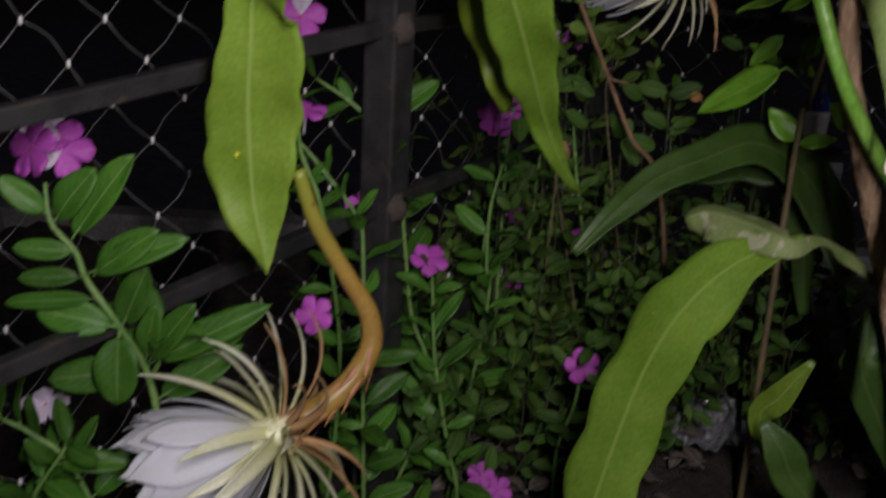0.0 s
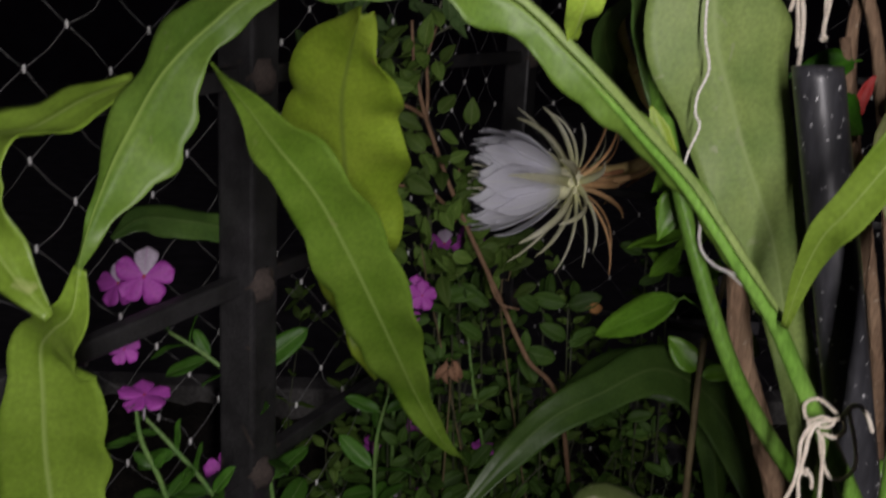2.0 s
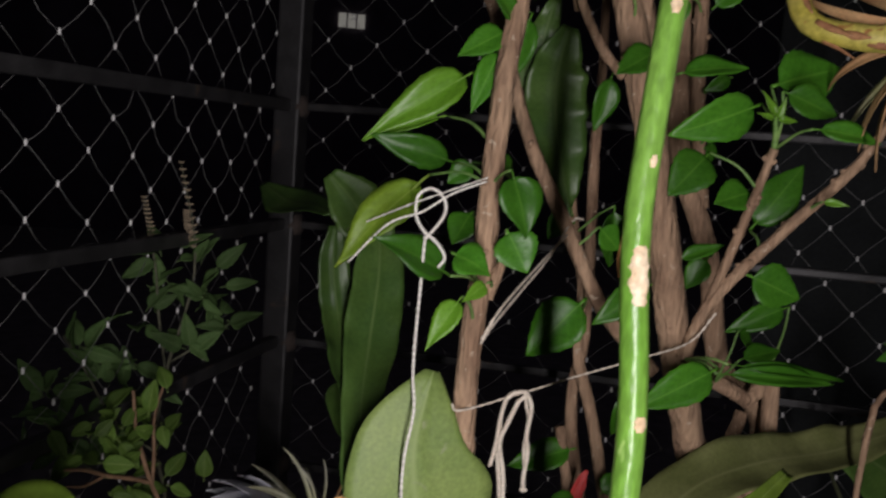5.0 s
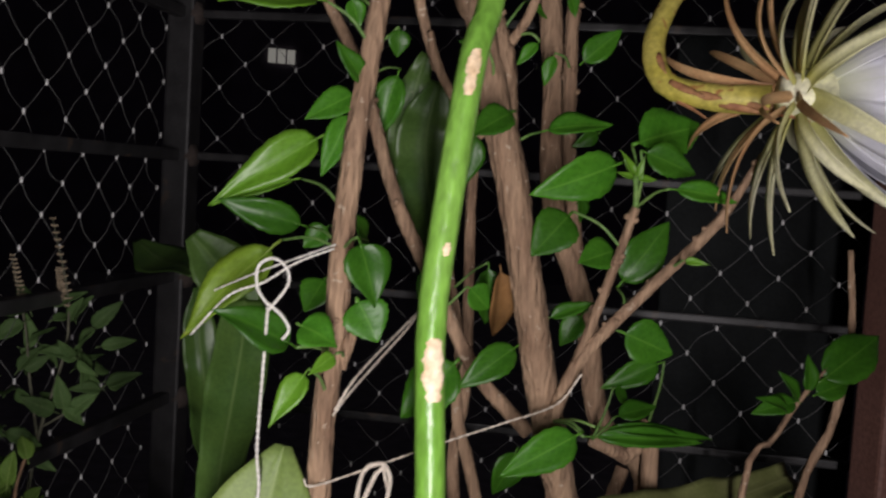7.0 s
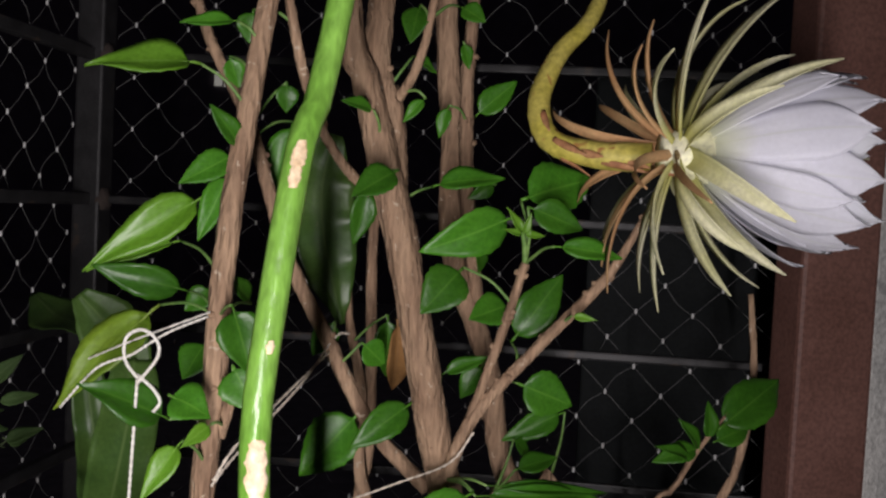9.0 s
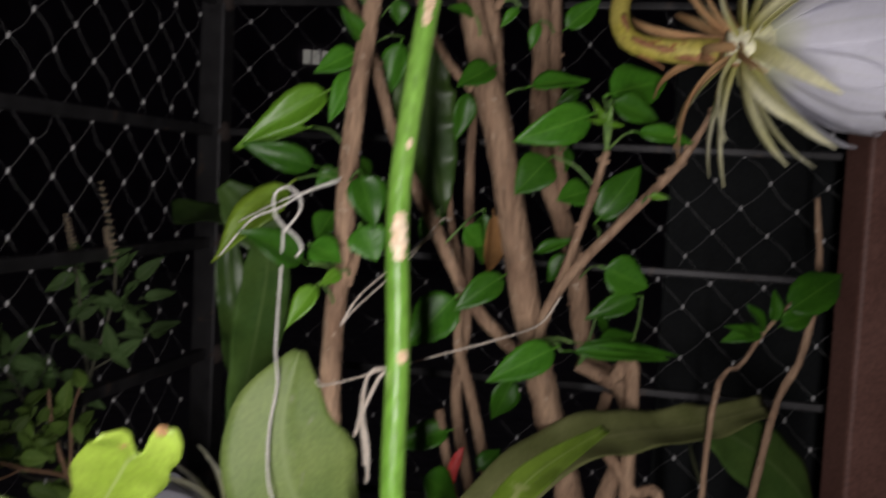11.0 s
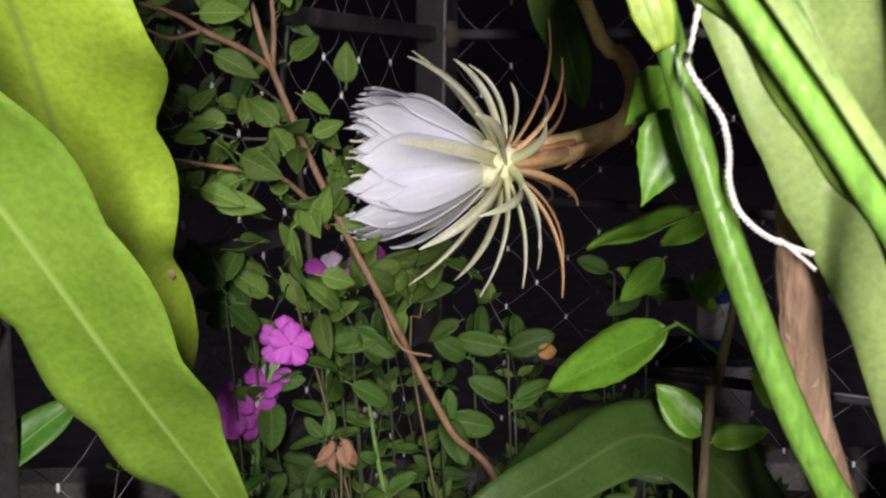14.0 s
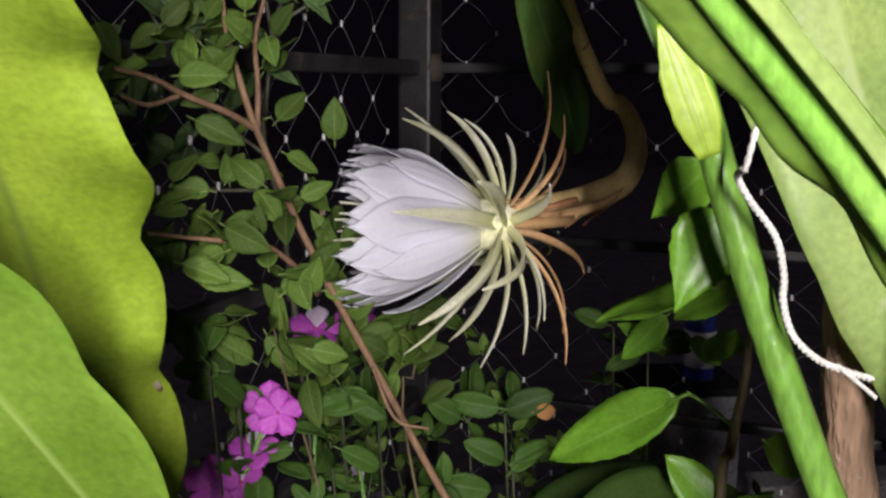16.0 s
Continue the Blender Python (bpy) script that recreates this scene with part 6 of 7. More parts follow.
BROAD_LEAF = [leaf_shape("leaf", VINCA_DARK, 0.035, 0.0150, droop=0.3, cup=0.3, base=0.5, n=12, m=6, stalk=0.15, seed=s + 20, serrate=0.02) for s in range(3)]
for k, (q, n) in enumerate((((0.156, 1.000, 0.977), 3), ((0.135, 1.000, 0.957), 2), ((0.149, 0.980, 0.947), 2), ((0.239, 0.990, 0.956), 3), ((0.261, 0.980, 0.961), 2), ((0.105, 0.960, 0.940), 3), ((0.180, 1.030, 0.985), 2), ((0.081, 0.930, 1.013), 2), ((0.094, 0.950, 0.997), 2), ((0.216, 0.980, 0.915), 3), ((0.265, 0.970, 0.925), 2), ((0.338, 1.000, 1.011), 3), ((0.359, 0.990, 0.998), 3))):
    sprig = thing("low_sprig", "sprig with broad dark green leaves in the bed", "plant", "undergrowth", at=(q[0], q[1], 0.56))
    part("stem", tube_mesh("stem", STEM_DARK, [(q[0] + 0.01, q[1] + 0.02, 0.56), (q[0] + 0.012, q[1] + 0.015, 0.5 * (q[2] + 0.56)), q], [0.0014, 0.0012, 0.0008], n=14, sides=5), sprig)
    leaf_spray(sprig, q, n + 1, 0.003, BROAD_LEAF, 0.034)
for k, (x, y, h, n) in enumerate(((-0.04, 0.86, 0.20, 4), (0.03, 0.84, 0.17, 4), (0.10, 0.86, 0.20, 5), (0.17, 0.84, 0.16, 4), (0.07, 0.94, 0.27, 5), (0.15, 0.95, 0.28, 5), (0.23, 0.93, 0.24, 5), (0.31, 0.95, 0.22, 4), (0.40, 0.98, 0.24, 4), (0.20, 1.02, 0.33, 5), (0.30, 1.06, 0.33, 5), (0.12, 1.08, 0.36, 4))):
    herb((x, y, 0.56), h, n, (0, -0.06, 0), BROAD_LEAF, 0.040, 0.026, 90 + k, "leafy_herb", "leafy herb with broad dull green leaves in the bed", STEM_DARK, spread=0.09)
part("leaf", leaf_shape("leaf", HIBISCUS_DRY, 0.026, 0.016, droop=0.2, cup=0.2, base=0.45, n=10, m=4, seed=6), bush, "pale dry leaf", matrix=aim((0.276, 0.970, 0.965), (0.293, 0.970, 0.965), (0, -1, 0.3), 0.026))

# ---- holy basil with flower spikes ----
BASIL_LEAF = [leaf_shape("leaf", BASIL, 0.034, 0.0135, droop=0.3, cup=0.35, base=0.42, n=12, m=6, stalk=0.15, seed=s, serrate=0.06, drawn=0.4) for s in range(3)]
basil = thing("basil_plant", "basil plant with two dry flower spikes by the net", "plant", at=(0.17, 1.03, 0.56))


def basil_stem(pts, radii):
    part("stem", tube_mesh("stem", BASIL_STEM, pts, radii, n=34, sides=6), basil)


basil_stem([(0.17, 1.03, 0.56), (0.123, 1.040, 1.057), (0.109, 1.045, 1.121), (0.116, 1.050, 1.197), (0.133, 1.053, 1.261), (0.138, 1.055, 1.315), (0.122, 1.056, 1.391)], [0.0025, 0.0022, 0.002, 0.0018, 0.0015, 0.0010, 0.0005])
basil_stem([(0.116, 1.050, 1.197), (0.108, 1.050, 1.250), (0.103, 1.050, 1.297), (0.091, 1.050, 1.357)], [0.0014, 0.0013, 0.001, 0.0004])
basil_stem([(0.112, 1.045, 1.121), (0.073, 1.040, 1.155), (0.044, 1.035, 1.208), (0.028, 1.035, 1.234)], [0.0014, 0.0012, 0.001, 0.0008])
basil_stem([(0.111, 1.045, 1.099), (0.060, 1.040, 1.106), (0.014, 1.035, 1.155)], [0.0014, 0.0011, 0.0008])
basil_stem([(0.120, 1.050, 1.208), (0.155, 1.050, 1.231), (0.175, 1.050, 1.248)], [0.0012, 0.001, 0.0006])
for q, n in (((0.100, 1.050, 1.308), 2), ((0.135, 1.055, 1.309), 3), ((0.157, 1.055, 1.289), 2), ((0.104, 1.050, 1.271), 3), ((0.143, 1.053, 1.267), 4), ((0.165, 1.050, 1.247), 3), ((0.093, 1.050, 1.249), 3), ((0.135, 1.050, 1.219), 3), ((0.080, 1.045, 1.213), 4), ((0.041, 1.035, 1.216), 3), ((0.032, 1.035, 1.197), 3), ((0.020, 1.035, 1.187), 3), ((0.061, 1.040, 1.192), 3), ((0.087, 1.042, 1.160), 3), ((-0.001, 1.035, 1.160), 4), ((0.054, 1.040, 1.122), 4), ((0.101, 1.045, 1.181), 3), ((0.029, 1.035, 1.139), 3)):
    leaf_spray(basil, q, n + 2, 0.006, BASIL_LEAF, 0.029)
for pts in ([(0.138, 1.055, 1.315), (0.130, 1.056, 1.357), (0.122, 1.056, 1.392)], [(0.102, 1.050, 1.313), (0.096, 1.050, 1.339), (0.091, 1.050, 1.359)], [(0.134, 1.058, 1.320), (0.130, 1.058, 1.335), (0.128, 1.058, 1.348)]):
    path, cups = spline(pts, 13), []
    for i, q in enumerate(path):
        for a in range(4):
            d = np.array([math.cos(a * 1.57 + i), math.sin(a * 1.57 + i), 0.35])
            cups.append(tube([q, q + d * 0.0022, q + d * 0.0045 * (1 - 0.03 * i)], [0.0006, 0.0012, 0.0007], n=4, sides=5))
    part("flower_spike", joined("flower_spike", BASIL_SPIKE, cups), basil, "dry brown flower spike")

# ---- periwinkles ----
VINCA_SMALL = [leaf_shape("leaf", VINCA_DARK, 0.042, 0.0185, droop=0.2, cup=0.25, base=0.5, n=12, m=6, stalk=0.08, seed=s) for s in range(4)]
VINCA_LEAF = [leaf_shape("leaf", VINCA, 0.042, 0.0152, droop=0.2, cup=0.3, base=0.5, n=12, m=6, stalk=0.08, seed=s) for s in range(4)]


def vinca_petal(material, seed):
    r = np.random.default_rng(seed)
    verts, uvs, n, m = [], [], 9, 6
    for side in (0.0003, -0.0003):
        for k in range(n + 1):
            u = k / n
            w = 0.0074 * math.sin(math.pi * min(0.5, 0.62 * u + 0.04)) ** 1.3 * (1 - max(0, (u - 0.78) / 0.22) ** 2.2 * 0.75)
            for j in range(m + 1):
                v = 2 * j / m - 1
                verts.append((w * v + 0.0016 * u, 0.0185 * u * (1 - 0.05 * v * v), side + 0.0012 * math.sin(3 * v + 2 * u + seed) * u - 0.0015 * u * u))
                uvs.append((u, j / m))
    w1, off = m + 1, (n + 1) * (m + 1)
    faces = []
    for k in range(n):
        for j in range(m):
            q = (k * w1 + j, k * w1 + j + 1, (k + 1) * w1 + j + 1, (k + 1) * w1 + j)
            faces += [q, tuple(i + off for i in q[::-1])]
    rim = [j for j in range(w1)] + [k * w1 + m for k in range(1, n + 1)] + [n * w1 + j for j in range(m - 1, -1, -1)] + [k * w1 for k in range(n - 1, 0, -1)]
    faces += [(b, a, a + off, b + off) for a, b in zip(rim, rim[1:] + rim[:1])]
    return mesh_of("petal", verts, faces, material, uvs)


PETALS = [vinca_petal(PURPLE, s) for s in range(3)]
FADED = vinca_petal(PURPLE_PALE, 5)
EYE_ME = tube_mesh("flower_eye", RED_PETAL, [(0, 0, -0.001), (0, 0, 0.0004), (0, 0, 0.0008)], [0.0012, 0.0016, 0.0008], n=4, sides=8)
NECK_ME = tube_mesh("flower_neck", PURPLE_PALE, [(0, 0, -0.022), (0, 0, -0.010), (0, 0, 0.0)], [0.0009, 0.0010, 0.0014], n=6, sides=6)


def vinca_flower(owner, centre, facing, turn=0.0, size=1.0, faded=0, fold=0.0):
    """Five slightly overlapping petals round a red eye on a thin neck."""
    z = Vector(facing).normalized()
    m = Matrix.Translation(centre) @ z.to_track_quat("Z", "Y").to_matrix().to_4x4() @ pose(0, 0, 0, 0, 0, turn) @ Matrix.Scale(size, 4)
    flower = part("flower", NECK_ME, owner, "purple five-petalled flower" if faded < 3 else "faded whitish flower", matrix=m)
    for k in range(5):
        part("petal", FADED if k < faded else PETALS[k % 3], flower, matrix=pose(0, 0, 0, fold + 6 * (k % 2), 0, 72 * k))
    part("flower_eye", EYE_ME, flower)
    return flower


def vinca(root, stems, label, seed, step=0.022, size=0.042):
    r = np.random.default_rng(seed)
    plant = thing("periwinkle", label, "plant", "periwinkles", at=root)
    for pts in stems:
        part("stem", tube_mesh("stem", VINCA_STEM, pts, [0.0022] + [0.0018] * (len(pts) - 2) + [0.0012], n=12 * len(pts), sides=7), plant)
        length = np.linalg.norm(np.diff(np.array(pts), axis=0), axis=1).sum()
        path = spline(pts, max(5, int(length / step)))
        turn = r.uniform(0, 6.28)
        for k in range(2, len(path)):
            turn += 1.35
            t = unit(path[k] - path[k - 1])
            side = unit(np.cross(t, (math.cos(turn), math.sin(turn), 0.15)))
            for sg in (-1, 1):
                if r.random() < 0.18:
                    continue
                d = unit(sg * side + r.uniform(0.4, 1.0) * t + r.normal(0, 0.24, 3))
                scale = size * r.uniform(0.6, 1.15) * (1 - 0.35 * (k / len(path)) ** 4)
                part("leaf", (VINCA_SMALL if size < 0.033 else VINCA_LEAF)[int(r.integers(4))], plant, matrix=aim(path[k], path[k] + d * scale, unit(0.8 * t + np.array([0, -0.6, 0.1]) + r.normal(0, 0.3, 3)), 0.042))
    return plant


v1 = vinca((-0.16, 0.56, 0.56), [[(-0.19, 0.56, 0.56), (-0.225, 0.555, 0.66), (-0.235, 0.55, 0.72), (-0.205, 0.548, 0.775)], [(-0.17, 0.57, 0.56), (-0.183, 0.560, 0.680), (-0.206, 0.560, 0.752), (-0.231, 0.560, 0.776), (-0.252, 0.560, 0.787)], [(-0.163, 0.592, 0.802), (-0.151, 0.585, 0.827), (-0.145, 0.580, 0.853)]], "leafy periwinkle with glossy green leaves and purple flowers", 3, 0.014, 0.054)
part("stem", tube_mesh("stem", VINCA_STEM, [(-0.16, 0.61, 0.56), (-0.156, 0.605, 0.660), (-0.153, 0.580, 0.776), (-0.160, 0.580, 0.819), (-0.170, 0.560, 0.860), (-0.188, 0.560, 0.889), (-0.194, 0.560, 0.908), (-0.208, 0.560, 0.926), (-0.212, 0.565, 0.950)], [0.0030, 0.0028, 0.0026, 0.0025, 0.0023, 0.0021, 0.0019, 0.0016, 0.0012], n=60, sides=8), v1)
for k, (base, tip, spread) in enumerate((
    ((-0.188, 0.560, 0.893), (-0.128, 0.548, 0.926), 0.75),
    ((-0.184, 0.560, 0.892), (-0.145, 0.548, 0.928), 1.05),
    ((-0.193, 0.560, 0.907), (-0.228, 0.548, 0.914), 1.00),
    ((-0.196, 0.560, 0.915), (-0.158, 0.548, 0.973), 0.80),
    ((-0.206, 0.560, 0.926), (-0.181, 0.548, 0.963), 1.25),
    ((-0.209, 0.560, 0.931), (-0.232, 0.548, 0.956), 1.20),
    ((-0.189, 0.560, 0.891), (-0.227, 0.548, 0.894), 0.90),
    ((-0.181, 0.560, 0.877), (-0.239, 0.548, 0.877), 0.55),
    ((-0.170, 0.560, 0.858), (-0.217, 0.548, 0.873), 1.25),
    ((-0.169, 0.560, 0.856), (-0.169, 0.540, 0.812), 1.60),
    ((-0.162, 0.572, 0.822), (-0.215, 0.552, 0.823), 1.15),
    ((-0.168, 0.562, 0.857), (-0.151, 0.552, 0.899), 1.30),
    ((-0.158, 0.576, 0.828), (-0.149, 0.560, 0.869), 1.00),
    ((-0.157, 0.576, 0.826), (-0.127, 0.558, 0.873), 0.90),
    ((-0.157, 0.578, 0.824), (-0.081, 0.575, 0.873), 0.65),
    ((-0.154, 0.580, 0.796), (-0.100, 0.585, 0.838), 0.95))):
    part("leaf", VINCA_LEAF[k % 4], v1, matrix=aim(base, tip, (0.05, -0.85, 0.5), 0.042, spread))
vinca_flower(v1, (-0.223, 0.575, 0.969), (-0.5, -0.8, 0.35), 20, 1.1)
vinca_flower(v1, (-0.210, 0.590, 0.967), (0.4, -0.8, 0.5), 50, 1.1, 2)
vinca_flower(v1, (-0.222, 0.600, 0.975), (0.0, -0.5, 0.8), 10, 1.1, 3)
vinca_flower(v1, (-0.228, 0.575, 0.791), (0.2, -0.3, 0.9), 0, 0.9, 5)
v2 = vinca((-0.01, 0.80, 0.56), [[(-0.02, 0.74, 0.56), (-0.025, 0.74, 0.70), (-0.029, 0.740, 0.849), (-0.035, 0.740, 0.886), (-0.064, 0.740, 0.925), (-0.083, 0.740, 0.947)], [(0.06, 0.90, 0.56), (0.085, 0.900, 0.751), (0.081, 0.900, 0.798), (0.081, 0.900, 0.855), (0.090, 0.900, 0.900)], [(-0.01, 0.80, 0.56), (0.032, 0.790, 0.704), (0.012, 0.790, 0.781), (0.005, 0.790, 0.830), (-0.002, 0.790, 0.886), (-0.014, 0.795, 0.937), (-0.047, 0.800, 0.968), (-0.079, 0.805, 0.987)], [(-0.02, 0.80, 0.56), (0.059, 0.780, 0.591), (0.050, 0.780, 0.663), (0.035, 0.780, 0.743), (0.028, 0.780, 0.829)]], "upright periwinkle with a bent green stem and purple flowers", 5, step=0.018, size=0.046)
vinca_flower(v2, (-0.032, 0.785, 0.880), (-0.1, -0.95, 0.3), 10, 1.05)
vinca_flower(v2, (0.025, 0.779, 0.841), (0.2, -0.6, 0.8), 30, 0.95)
vinca_flower(v2, (-0.087, 0.768, 1.041), (0.1, -0.95, 0.3), 0, 1.15, 1)
vinca_flower(v2, (-0.110, 0.785, 1.030), (-0.4, -0.8, 0.4), 25, 1.0, 1)
part("leaf", VINCA_LEAF[1], v2, matrix=aim((-0.017, 0.800, 0.955), (0.022, 0.806, 0.994), (-0.2, -0.9, 0.5), 0.042, 1.0))
v3 = vinca((-0.06, 0.72, 0.56), [[(-0.06, 0.72, 0.56), (-0.043, 0.710, 0.752), (-0.052, 0.710, 0.856), (-0.062, 0.705, 0.911), (-0.075, 0.705, 0.944), (-0.078, 0.703, 0.970)]], "slender periwinkle with narrow leaves", 7, size=0.034)
vinca_flower(v3, (-0.072, 0.703, 0.979), (0.1, -0.25, 0.95), 0, 0.95)
vinca_flower(v3, (-0.054, 0.632, 0.844), (-0.2, -0.9, 0.3), 40, 0.8)
vinca_flower(v3, (-0.089, 0.720, 1.004), (0.2, -0.9, 0.3), 15, 0.6)
v4 = vinca((0.14, 0.98, 0.56), [[(0.14, 0.98, 0.56), (0.079, 0.970, 0.670), (0.080, 0.965, 0.791), (0.089, 0.960, 0.862), (0.094, 0.955, 0.917)], [(0.15, 1.0, 0.56), (0.097, 1.000, 0.600), (0.109, 1.000, 0.700), (0.115, 0.995, 0.744)], [(0.18, 1.0, 0.56), (0.202, 1.000, 0.733), (0.188, 1.000, 0.812), (0.175, 1.000, 0.875), (0.167, 1.000, 0.927)]], "thin periwinkle stems with small leaves and flowers", 9, size=0.030)
vinca_flower(v4, (0.087, 0.950, 0.932), (-0.2, -0.8, 0.5), 10, 0.95)
vinca_flower(v4, (0.115, 1.030, 0.818), (0.1, -0.9, 0.4), 0, 1.05)
vinca_flower(v4, (0.114, 0.993, 0.752), (0.1, -0.5, 0.8), 0, 1.0, 2)
vinca_flower(v4, (0.077, 1.000, 0.803), (-0.4, -0.5, 0.7), 0, 0.7)
vinca_flower(v4, (0.190, 1.000, 0.803), (0.1, -0.3, 0.9), 0, 0.7)
v5 = vinca((0.16, 0.82, 0.56), [[(0.16, 0.82, 0.56), (0.158, 0.815, 0.638), (0.169, 0.810, 0.690), (0.172, 0.810, 0.723)], [(0.10, 0.80, 0.56), (0.091, 0.800, 0.527), (0.091, 0.790, 0.599), (0.091, 0.790, 0.617)]], "low periwinkle with pink-purple flowers", 11, size=0.030)
vinca_flower(v5, (0.172, 0.805, 0.735), (0.0, -0.95, 0.3), 20, 0.95)
vinca_flower(v5, (0.084, 0.785, 0.625), (-0.1, -0.9, 0.5), 0, 0.75)
vinca_flower(v5, (0.101, 0.780, 0.613), (0.1, -0.9, 0.5), 36, 0.8)
vinca_flower(v5, (0.058, 0.860, 0.599), (-0.3, -0.8, 0.3), 10, 0.75)
vinca_flower(v5, (0.489, 0.900, 0.687), (0.1, -0.8, 0.4), 0, 0.7)
v6 = vinca((0.10, 0.96, 0.56), [[(0.10, 0.96, 0.56), (0.096, 0.950, 0.901), (0.102, 0.950, 0.947), (0.110, 0.965, 0.968)], [(0.12, 1.0, 0.56), (0.140, 1.020, 0.941), (0.141, 1.030, 0.985), (0.143, 1.030, 1.004)]], "periwinkle with bright purple flowers among herbs", 13, size=0.032)
vinca_flower(v6, (0.112, 0.965, 0.976), (0.1, -0.95, 0.3), 0, 0.9)
vinca_flower(v6, (0.102, 0.955, 0.954), (-0.3, -0.5, 0.8), 20, 0.9, 1)
vinca_flower(v6, (0.079, 0.940, 0.939), (-0.3, -0.9, 0.3), 10, 0.95)
vinca_flower(v6, (0.096, 0.945, 0.938), (0.4, -0.8, 0.3), 0, 0.8, 1)
vinca_flower(v6, (0.141, 1.030, 1.008), (0.0, -0.6, 0.7), 0, 1.05, 1)
vinca_flower(v6, (0.169, 1.035, 1.014), (0.3, -0.8, 0.5), 30, 0.9)
vinca_flower(v6, (0.166, 1.060, 0.888), (0.5, -0.6, 0.5), 0, 0.5, 5, 45)
vinca_flower(v6, (0.118, 0.950, 0.978), (0.1, -0.8, 0.3), 0, 0.8)

# ---- young shoot with large leaves ----
shoot = thing("young_shoot", "young brown shoot with large pointed leaves", "plant", at=(0.36, 0.86, 0.56))
part("stem", tube_mesh("stem", TWIG_DARK, [(0.36, 0.86, 0.56), (0.353, 0.857, 0.937), (0.358, 0.860, 0.976), (0.362, 0.861, 1.000), (0.366, 0.862, 1.024), (0.368, 0.865, 1.050)], [0.0035, 0.003, 0.003, 0.0028, 0.0024, 0.0014], n=40, sides=9, rough=0.05), shoot)
SHOOT_LEAF = leaf_shape("leaf", HIBISCUS_LIGHT, 0.07, 0.031, droop=0.12, cup=0.2, base=0.40, n=16, m=6, stalk=0.06, seed=3, serrate=0.02)


def shoot_leaf(base, tip, spread, face):
    part("leaf", SHOOT_LEAF, shoot, matrix=aim(base, tip, face, 0.07, spread))


shoot_leaf((0.334, 0.860, 1.012), (0.266, 0.900, 0.962), 0.74, (0, -0.8, 0.6))
shoot_leaf((0.381, 0.870, 0.981), (0.416, 0.880, 0.954), 1.1, (0.2, -0.9, 0.3))
shoot_leaf((0.354, 0.860, 0.945), (0.328, 0.870, 0.974), 1.3, (0, -0.95, 0.3))
shoot_leaf((0.353, 0.855, 0.944), (0.387, 0.850, 0.954), 1.0, (0, -0.7, 0.7))
shoot_leaf((0.320, 0.800, 1.082), (0.270, 0.830, 1.064), 0.75, (0, -0.5, 0.9))
shoot_leaf((0.332, 0.800, 1.084), (0.305, 0.820, 1.064), 1.0, (0, -0.7, 0.7))
shoot_leaf((0.367, 0.880, 1.041), (0.362, 0.900, 1.014), 1.4, (0, -0.9, 0.4))
shoot_leaf((0.357, 0.950, 1.033), (0.330, 0.960, 1.000), 0.9, (0, -0.8, 0.5))
shoot_leaf((0.363, 0.970, 1.004), (0.332, 0.970, 1.022), 1.0, (0, -0.8, 0.5))
shoot_leaf((0.377, 0.970, 1.011), (0.404, 0.970, 0.992), 1.0, (0, -0.8, 0.5))
part("leaf_stalk", tube_mesh("leaf_stalk", STEM_GREEN, [(0.359, 0.861, 0.993), (0.346, 0.860, 1.004), (0.332, 0.860, 1.013)], [0.0012, 0.001, 0.001], n=10, sides=6), shoot)
shrub_leaf(SHRUB_LIGHT, (0.270, 0.690, 1.136), (0.253, 0.682, 1.101), (-0.2, -0.95, 0.2), 1.25)
shrub_leaf(SHRUB_LIGHT, (0.271, 0.700, 1.147), (0.252, 0.712, 1.126), (-0.2, -0.9, 0.4), 1.3)

# ---- plant by the door post ----
corner = thing("corner_plant", "small plant with knobbly brown stems beside the door post", "plant", at=(0.66, 0.72, 0.56))
for k, (pts, radii) in enumerate((([(0.60, 0.70, 0.56), (0.59, 0.70, 1.0), (0.595, 0.700, 1.244), (0.626, 0.710, 1.279), (0.648, 0.715, 1.304), (0.676, 0.720, 1.329)], [0.003, 0.0025, 0.0022, 0.002, 0.0018, 0.0012]), ([(0.68, 0.76, 0.56), (0.66, 0.755, 1.0), (0.683, 0.750, 1.214), (0.709, 0.750, 1.275), (0.725, 0.755, 1.341), (0.721, 0.760, 1.412)], [0.0035, 0.003, 0.003, 0.0028, 0.0026, 0.002]))):
    part("stem", tube_mesh("stem", BARK, pts, radii, n=60, sides=8, rough=0.16, seed=k), corner)
for base, tip, sp in (((0.664, 0.717, 1.316), (0.727, 0.720, 1.356), 1.0), ((0.661, 0.717, 1.307), (0.694, 0.715, 1.320), 1.2), ((0.648, 0.715, 1.304), (0.609, 0.710, 1.300), 0.9), ((0.648, 0.714, 1.302), (0.631, 0.710, 1.327), 0.9), ((0.656, 0.716, 1.308), (0.657, 0.715, 1.337), 1.0), ((0.640, 0.713, 1.296), (0.608, 0.700, 1.313), 0.6)):
    part("leaf", SHRUB_LEAF[0], corner, matrix=aim(base, tip, (0, -0.8, 0.6), 0.06, sp))

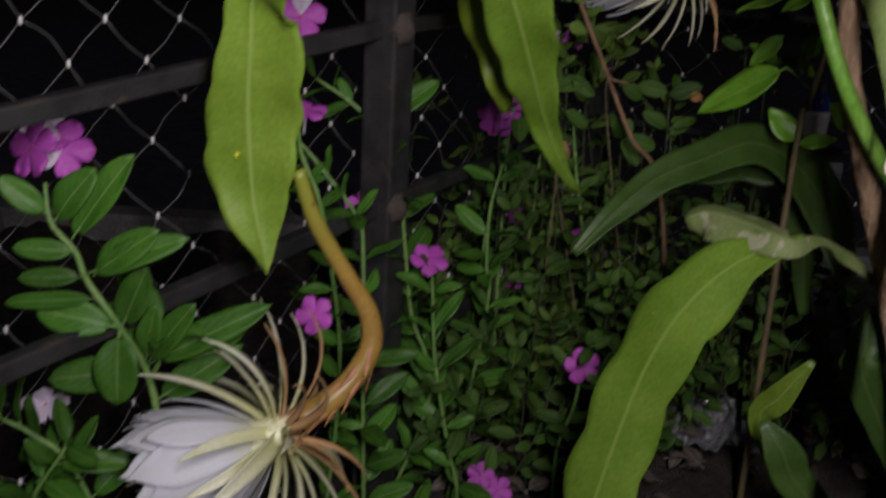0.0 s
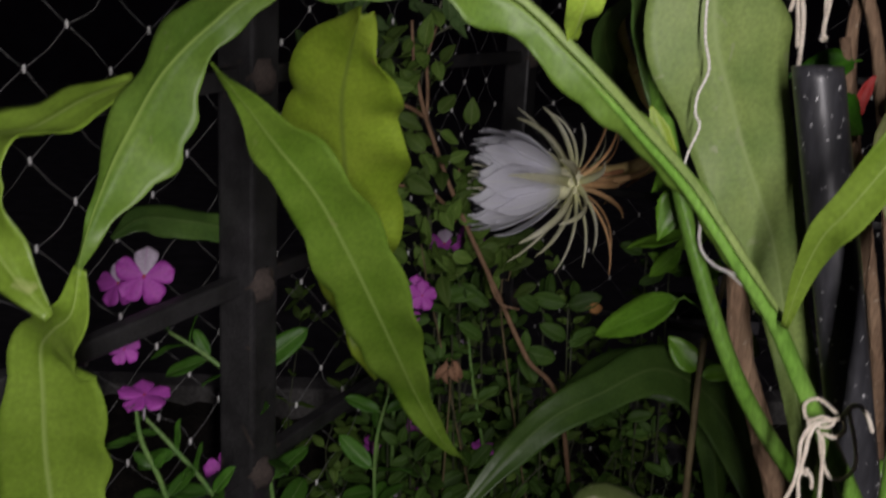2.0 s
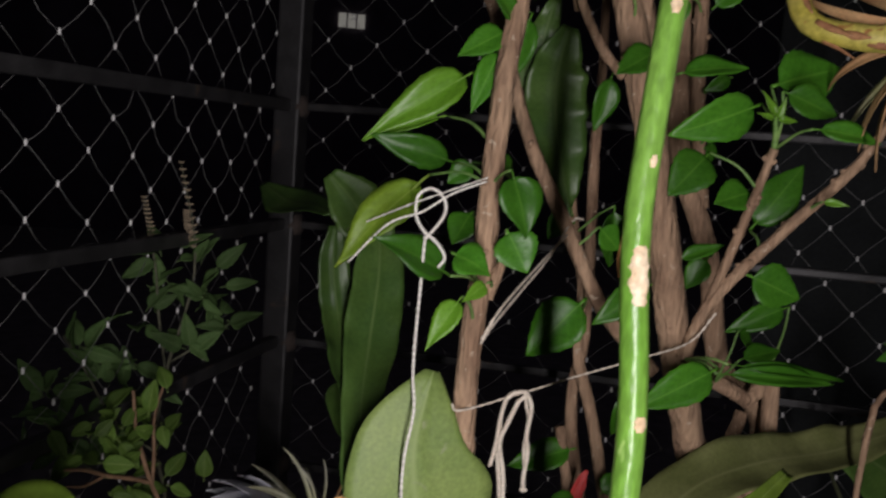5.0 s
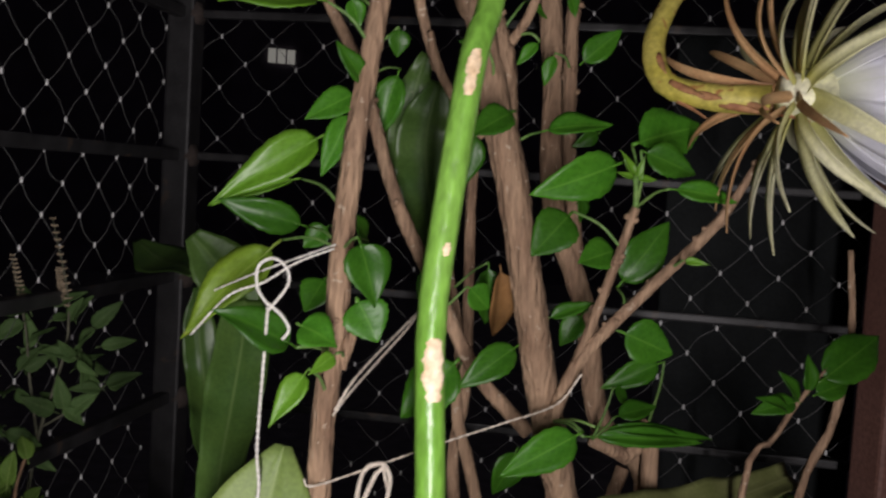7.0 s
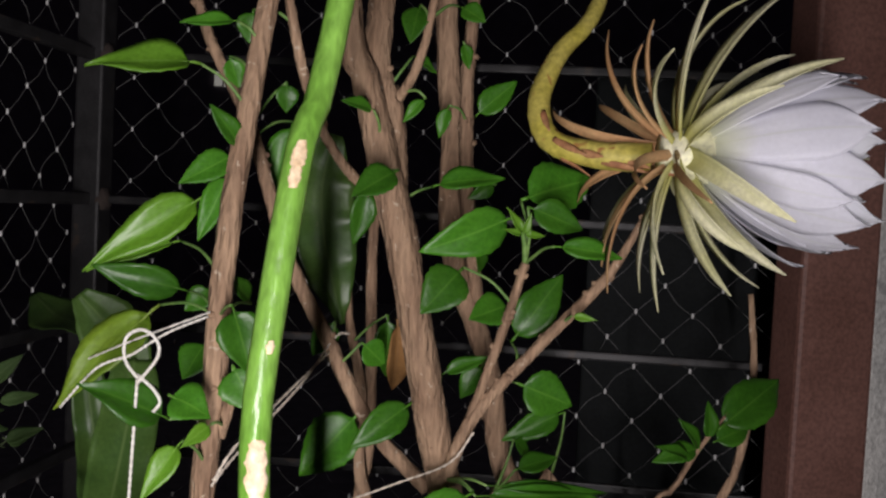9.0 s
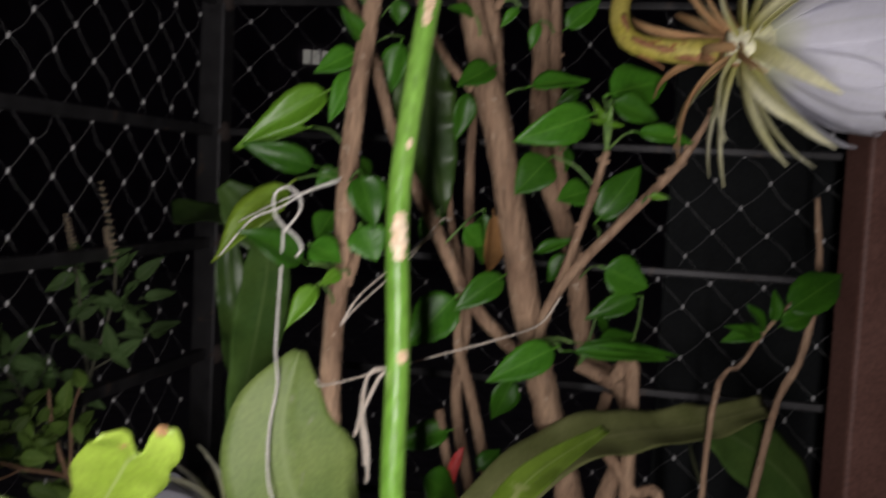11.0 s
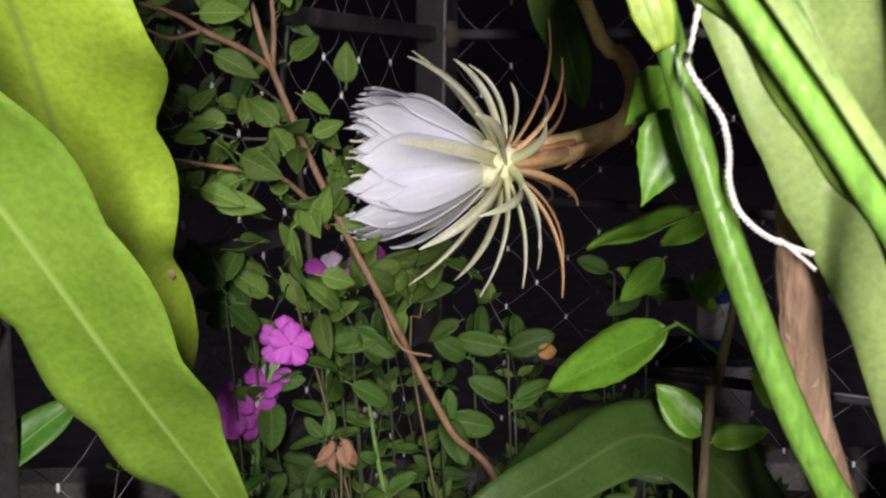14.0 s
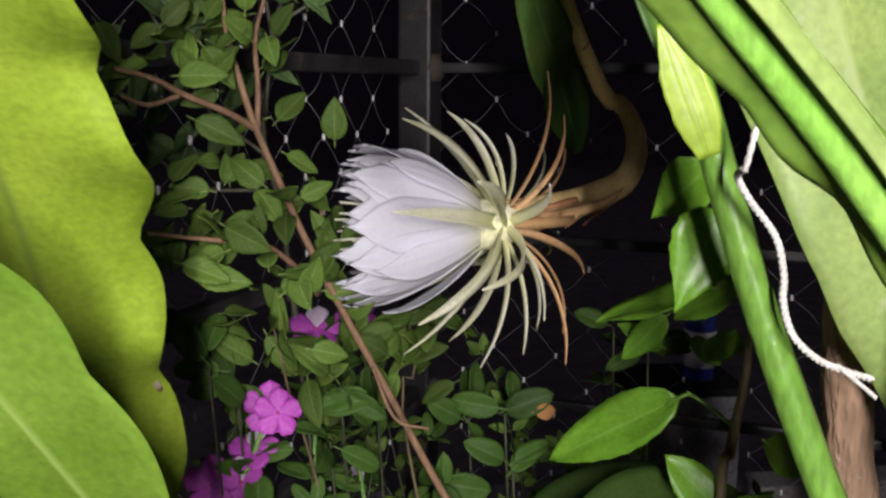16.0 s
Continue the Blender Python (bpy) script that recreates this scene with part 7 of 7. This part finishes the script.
part("leaf", blade_mesh("leaf", CEREUS_DARK, [(0.630, 0.790, 1.206), (0.655, 0.795, 1.203), (0.681, 0.800, 1.193), (0.718, 0.800, 1.171), (0.752, 0.800, 1.142), (0.780, 0.800, 1.105)], [0.003, 0.018, 0.031, 0.036, 0.028, 0.003], (-0.15, -0.8, 0.55), n=40, wave=0.002, waves=2, cup=-0.12, seed=52), corner, "broad dark drooping leaf")
part("leaf_stalk", tube_mesh("leaf_stalk", STEM_DARK, [(0.592, 0.700, 1.180), (0.606, 0.745, 1.200), (0.632, 0.790, 1.206)], [0.0016, 0.0014, 0.0012], n=14, sides=6), corner)

# ---- loose things in the bed ----
crate = thing("grey_box", "grey plastic box half hidden behind the leaves and net", "box", at=(0.575, 1.47, 0.56))
part("box_body", box_mesh("box_body", (0.135, 0.10, 0.26), WHITE_PLASTIC, 0.008), crate, matrix=pose(0.575, 1.47, 0.682, 0, 0, -4))
part("box_lid", box_mesh("box_lid", (0.142, 0.107, 0.010), BOARD, 0.003), crate, "dark lid", matrix=pose(0.575, 1.47, 0.817, 0, 0, -4))
bottle = thing("blue_bottle", "small blue plastic bottle with a white label on the grey box", "bottle", at=(0.60, 1.46, 0.822))
part("bottle_body", tube_mesh("bottle_body", BLUE_PLASTIC, [(0.60, 1.46, 0.822), (0.60, 1.46, 0.86), (0.60, 1.46, 0.895), (0.60, 1.46, 0.905), (0.60, 1.46, 0.912)], [0.018, 0.0185, 0.018, 0.010, 0.007], n=30, sides=18), bottle)
part("label", tube_mesh("label", KNOT, [(0.60, 1.46, 0.838), (0.60, 1.46, 0.86), (0.60, 1.46, 0.882)], [0.0190, 0.0190, 0.0190], n=6, sides=18), bottle, "white paper label")
part("cap", tube_mesh("cap", WHITE_PLASTIC, [(0.60, 1.46, 0.910), (0.60, 1.46, 0.918), (0.60, 1.46, 0.926)], [0.0085, 0.0085, 0.008], n=6, sides=16), bottle, "grey cap")
film = thing("crumpled_film", "crumpled clear plastic film lying on the soil", "plastic film", at=(0.33, 0.95, 0.60))
bm = bmesh.new()
bmesh.ops.create_grid(bm, x_segments=26, y_segments=20, size=1.0)
for v in bm.verts:
    p = Vector((v.co.x * 2.4, v.co.y * 2.4, 0.7))
    v.co = Vector((0.34 + 0.055 * v.co.x, 0.98 + 0.06 * v.co.y, 0.592 + 0.022 * noise.noise(p) + 0.012 * noise.noise(p * 2.3)))
film_me = bpy.data.meshes.new("film_sheet")
bm.to_mesh(film_me)
bm.free()
film_me.materials.append(FOIL)
part("film_sheet", film_me, film)
LITTER_LEAF = [leaf_shape("dead_leaf", LITTER, 0.05, 0.026, droop=0.3, cup=0.5, base=0.45, n=8, m=4, seed=s) for s in range(3)]
litter = thing("leaf_litter", "scattered pale dead leaves on the soil", "dead leaves", kind="stuff", at=(0.4, 0.9, 0.57))
rng = np.random.default_rng(77)
for _ in range(130):
    x, y = rng.uniform(0.05, 0.62), rng.uniform(0.70, 1.15)
    a = rng.uniform(0, 6.28)
    b = (x, y, soil_height(x, y) + rng.uniform(0.004, 0.03))
    part("dead_leaf", LITTER_LEAF[int(rng.integers(3))], litter, matrix=aim(b, (b[0] + 0.028 * math.cos(a), b[1] + 0.028 * math.sin(a), b[2] + rng.uniform(-0.008, 0.02)), rng.normal(0, 0.4, 3) + np.array([0, -0.3, 1]), 0.05))
WITHERED_PETAL = leaf_shape("dry_petal", WITHERED, 0.05, 0.026, droop=0.3, cup=0.9, base=0.45, n=8, m=4, seed=4)
withered = thing("withered_flower", "withered brown flower head on a thin stalk", "flower", at=(0.145, 0.96, 0.57))
part("stalk", tube_mesh("stalk", TWIG_DARK, [(0.145, 0.97, 0.56), (0.147, 0.96, 0.75), (0.149, 0.950, 0.895), (0.147, 0.945, 0.912)], [0.001, 0.001, 0.001, 0.001], n=14, sides=5), withered)
for k in range(6):
    q = np.array((0.146, 0.945, 0.918))
    d = np.array([math.cos(k * 1.1), -0.4, math.sin(k * 1.1) - 0.2])
    part("dry_petal", WITHERED_PETAL, withered, matrix=aim(q + 0.003 * d, q + 0.003 * d + unit(d + np.array([0, -0.2, -1.6])) * 0.020, (math.sin(k), -1, 0.2), 0.05, 0.8))
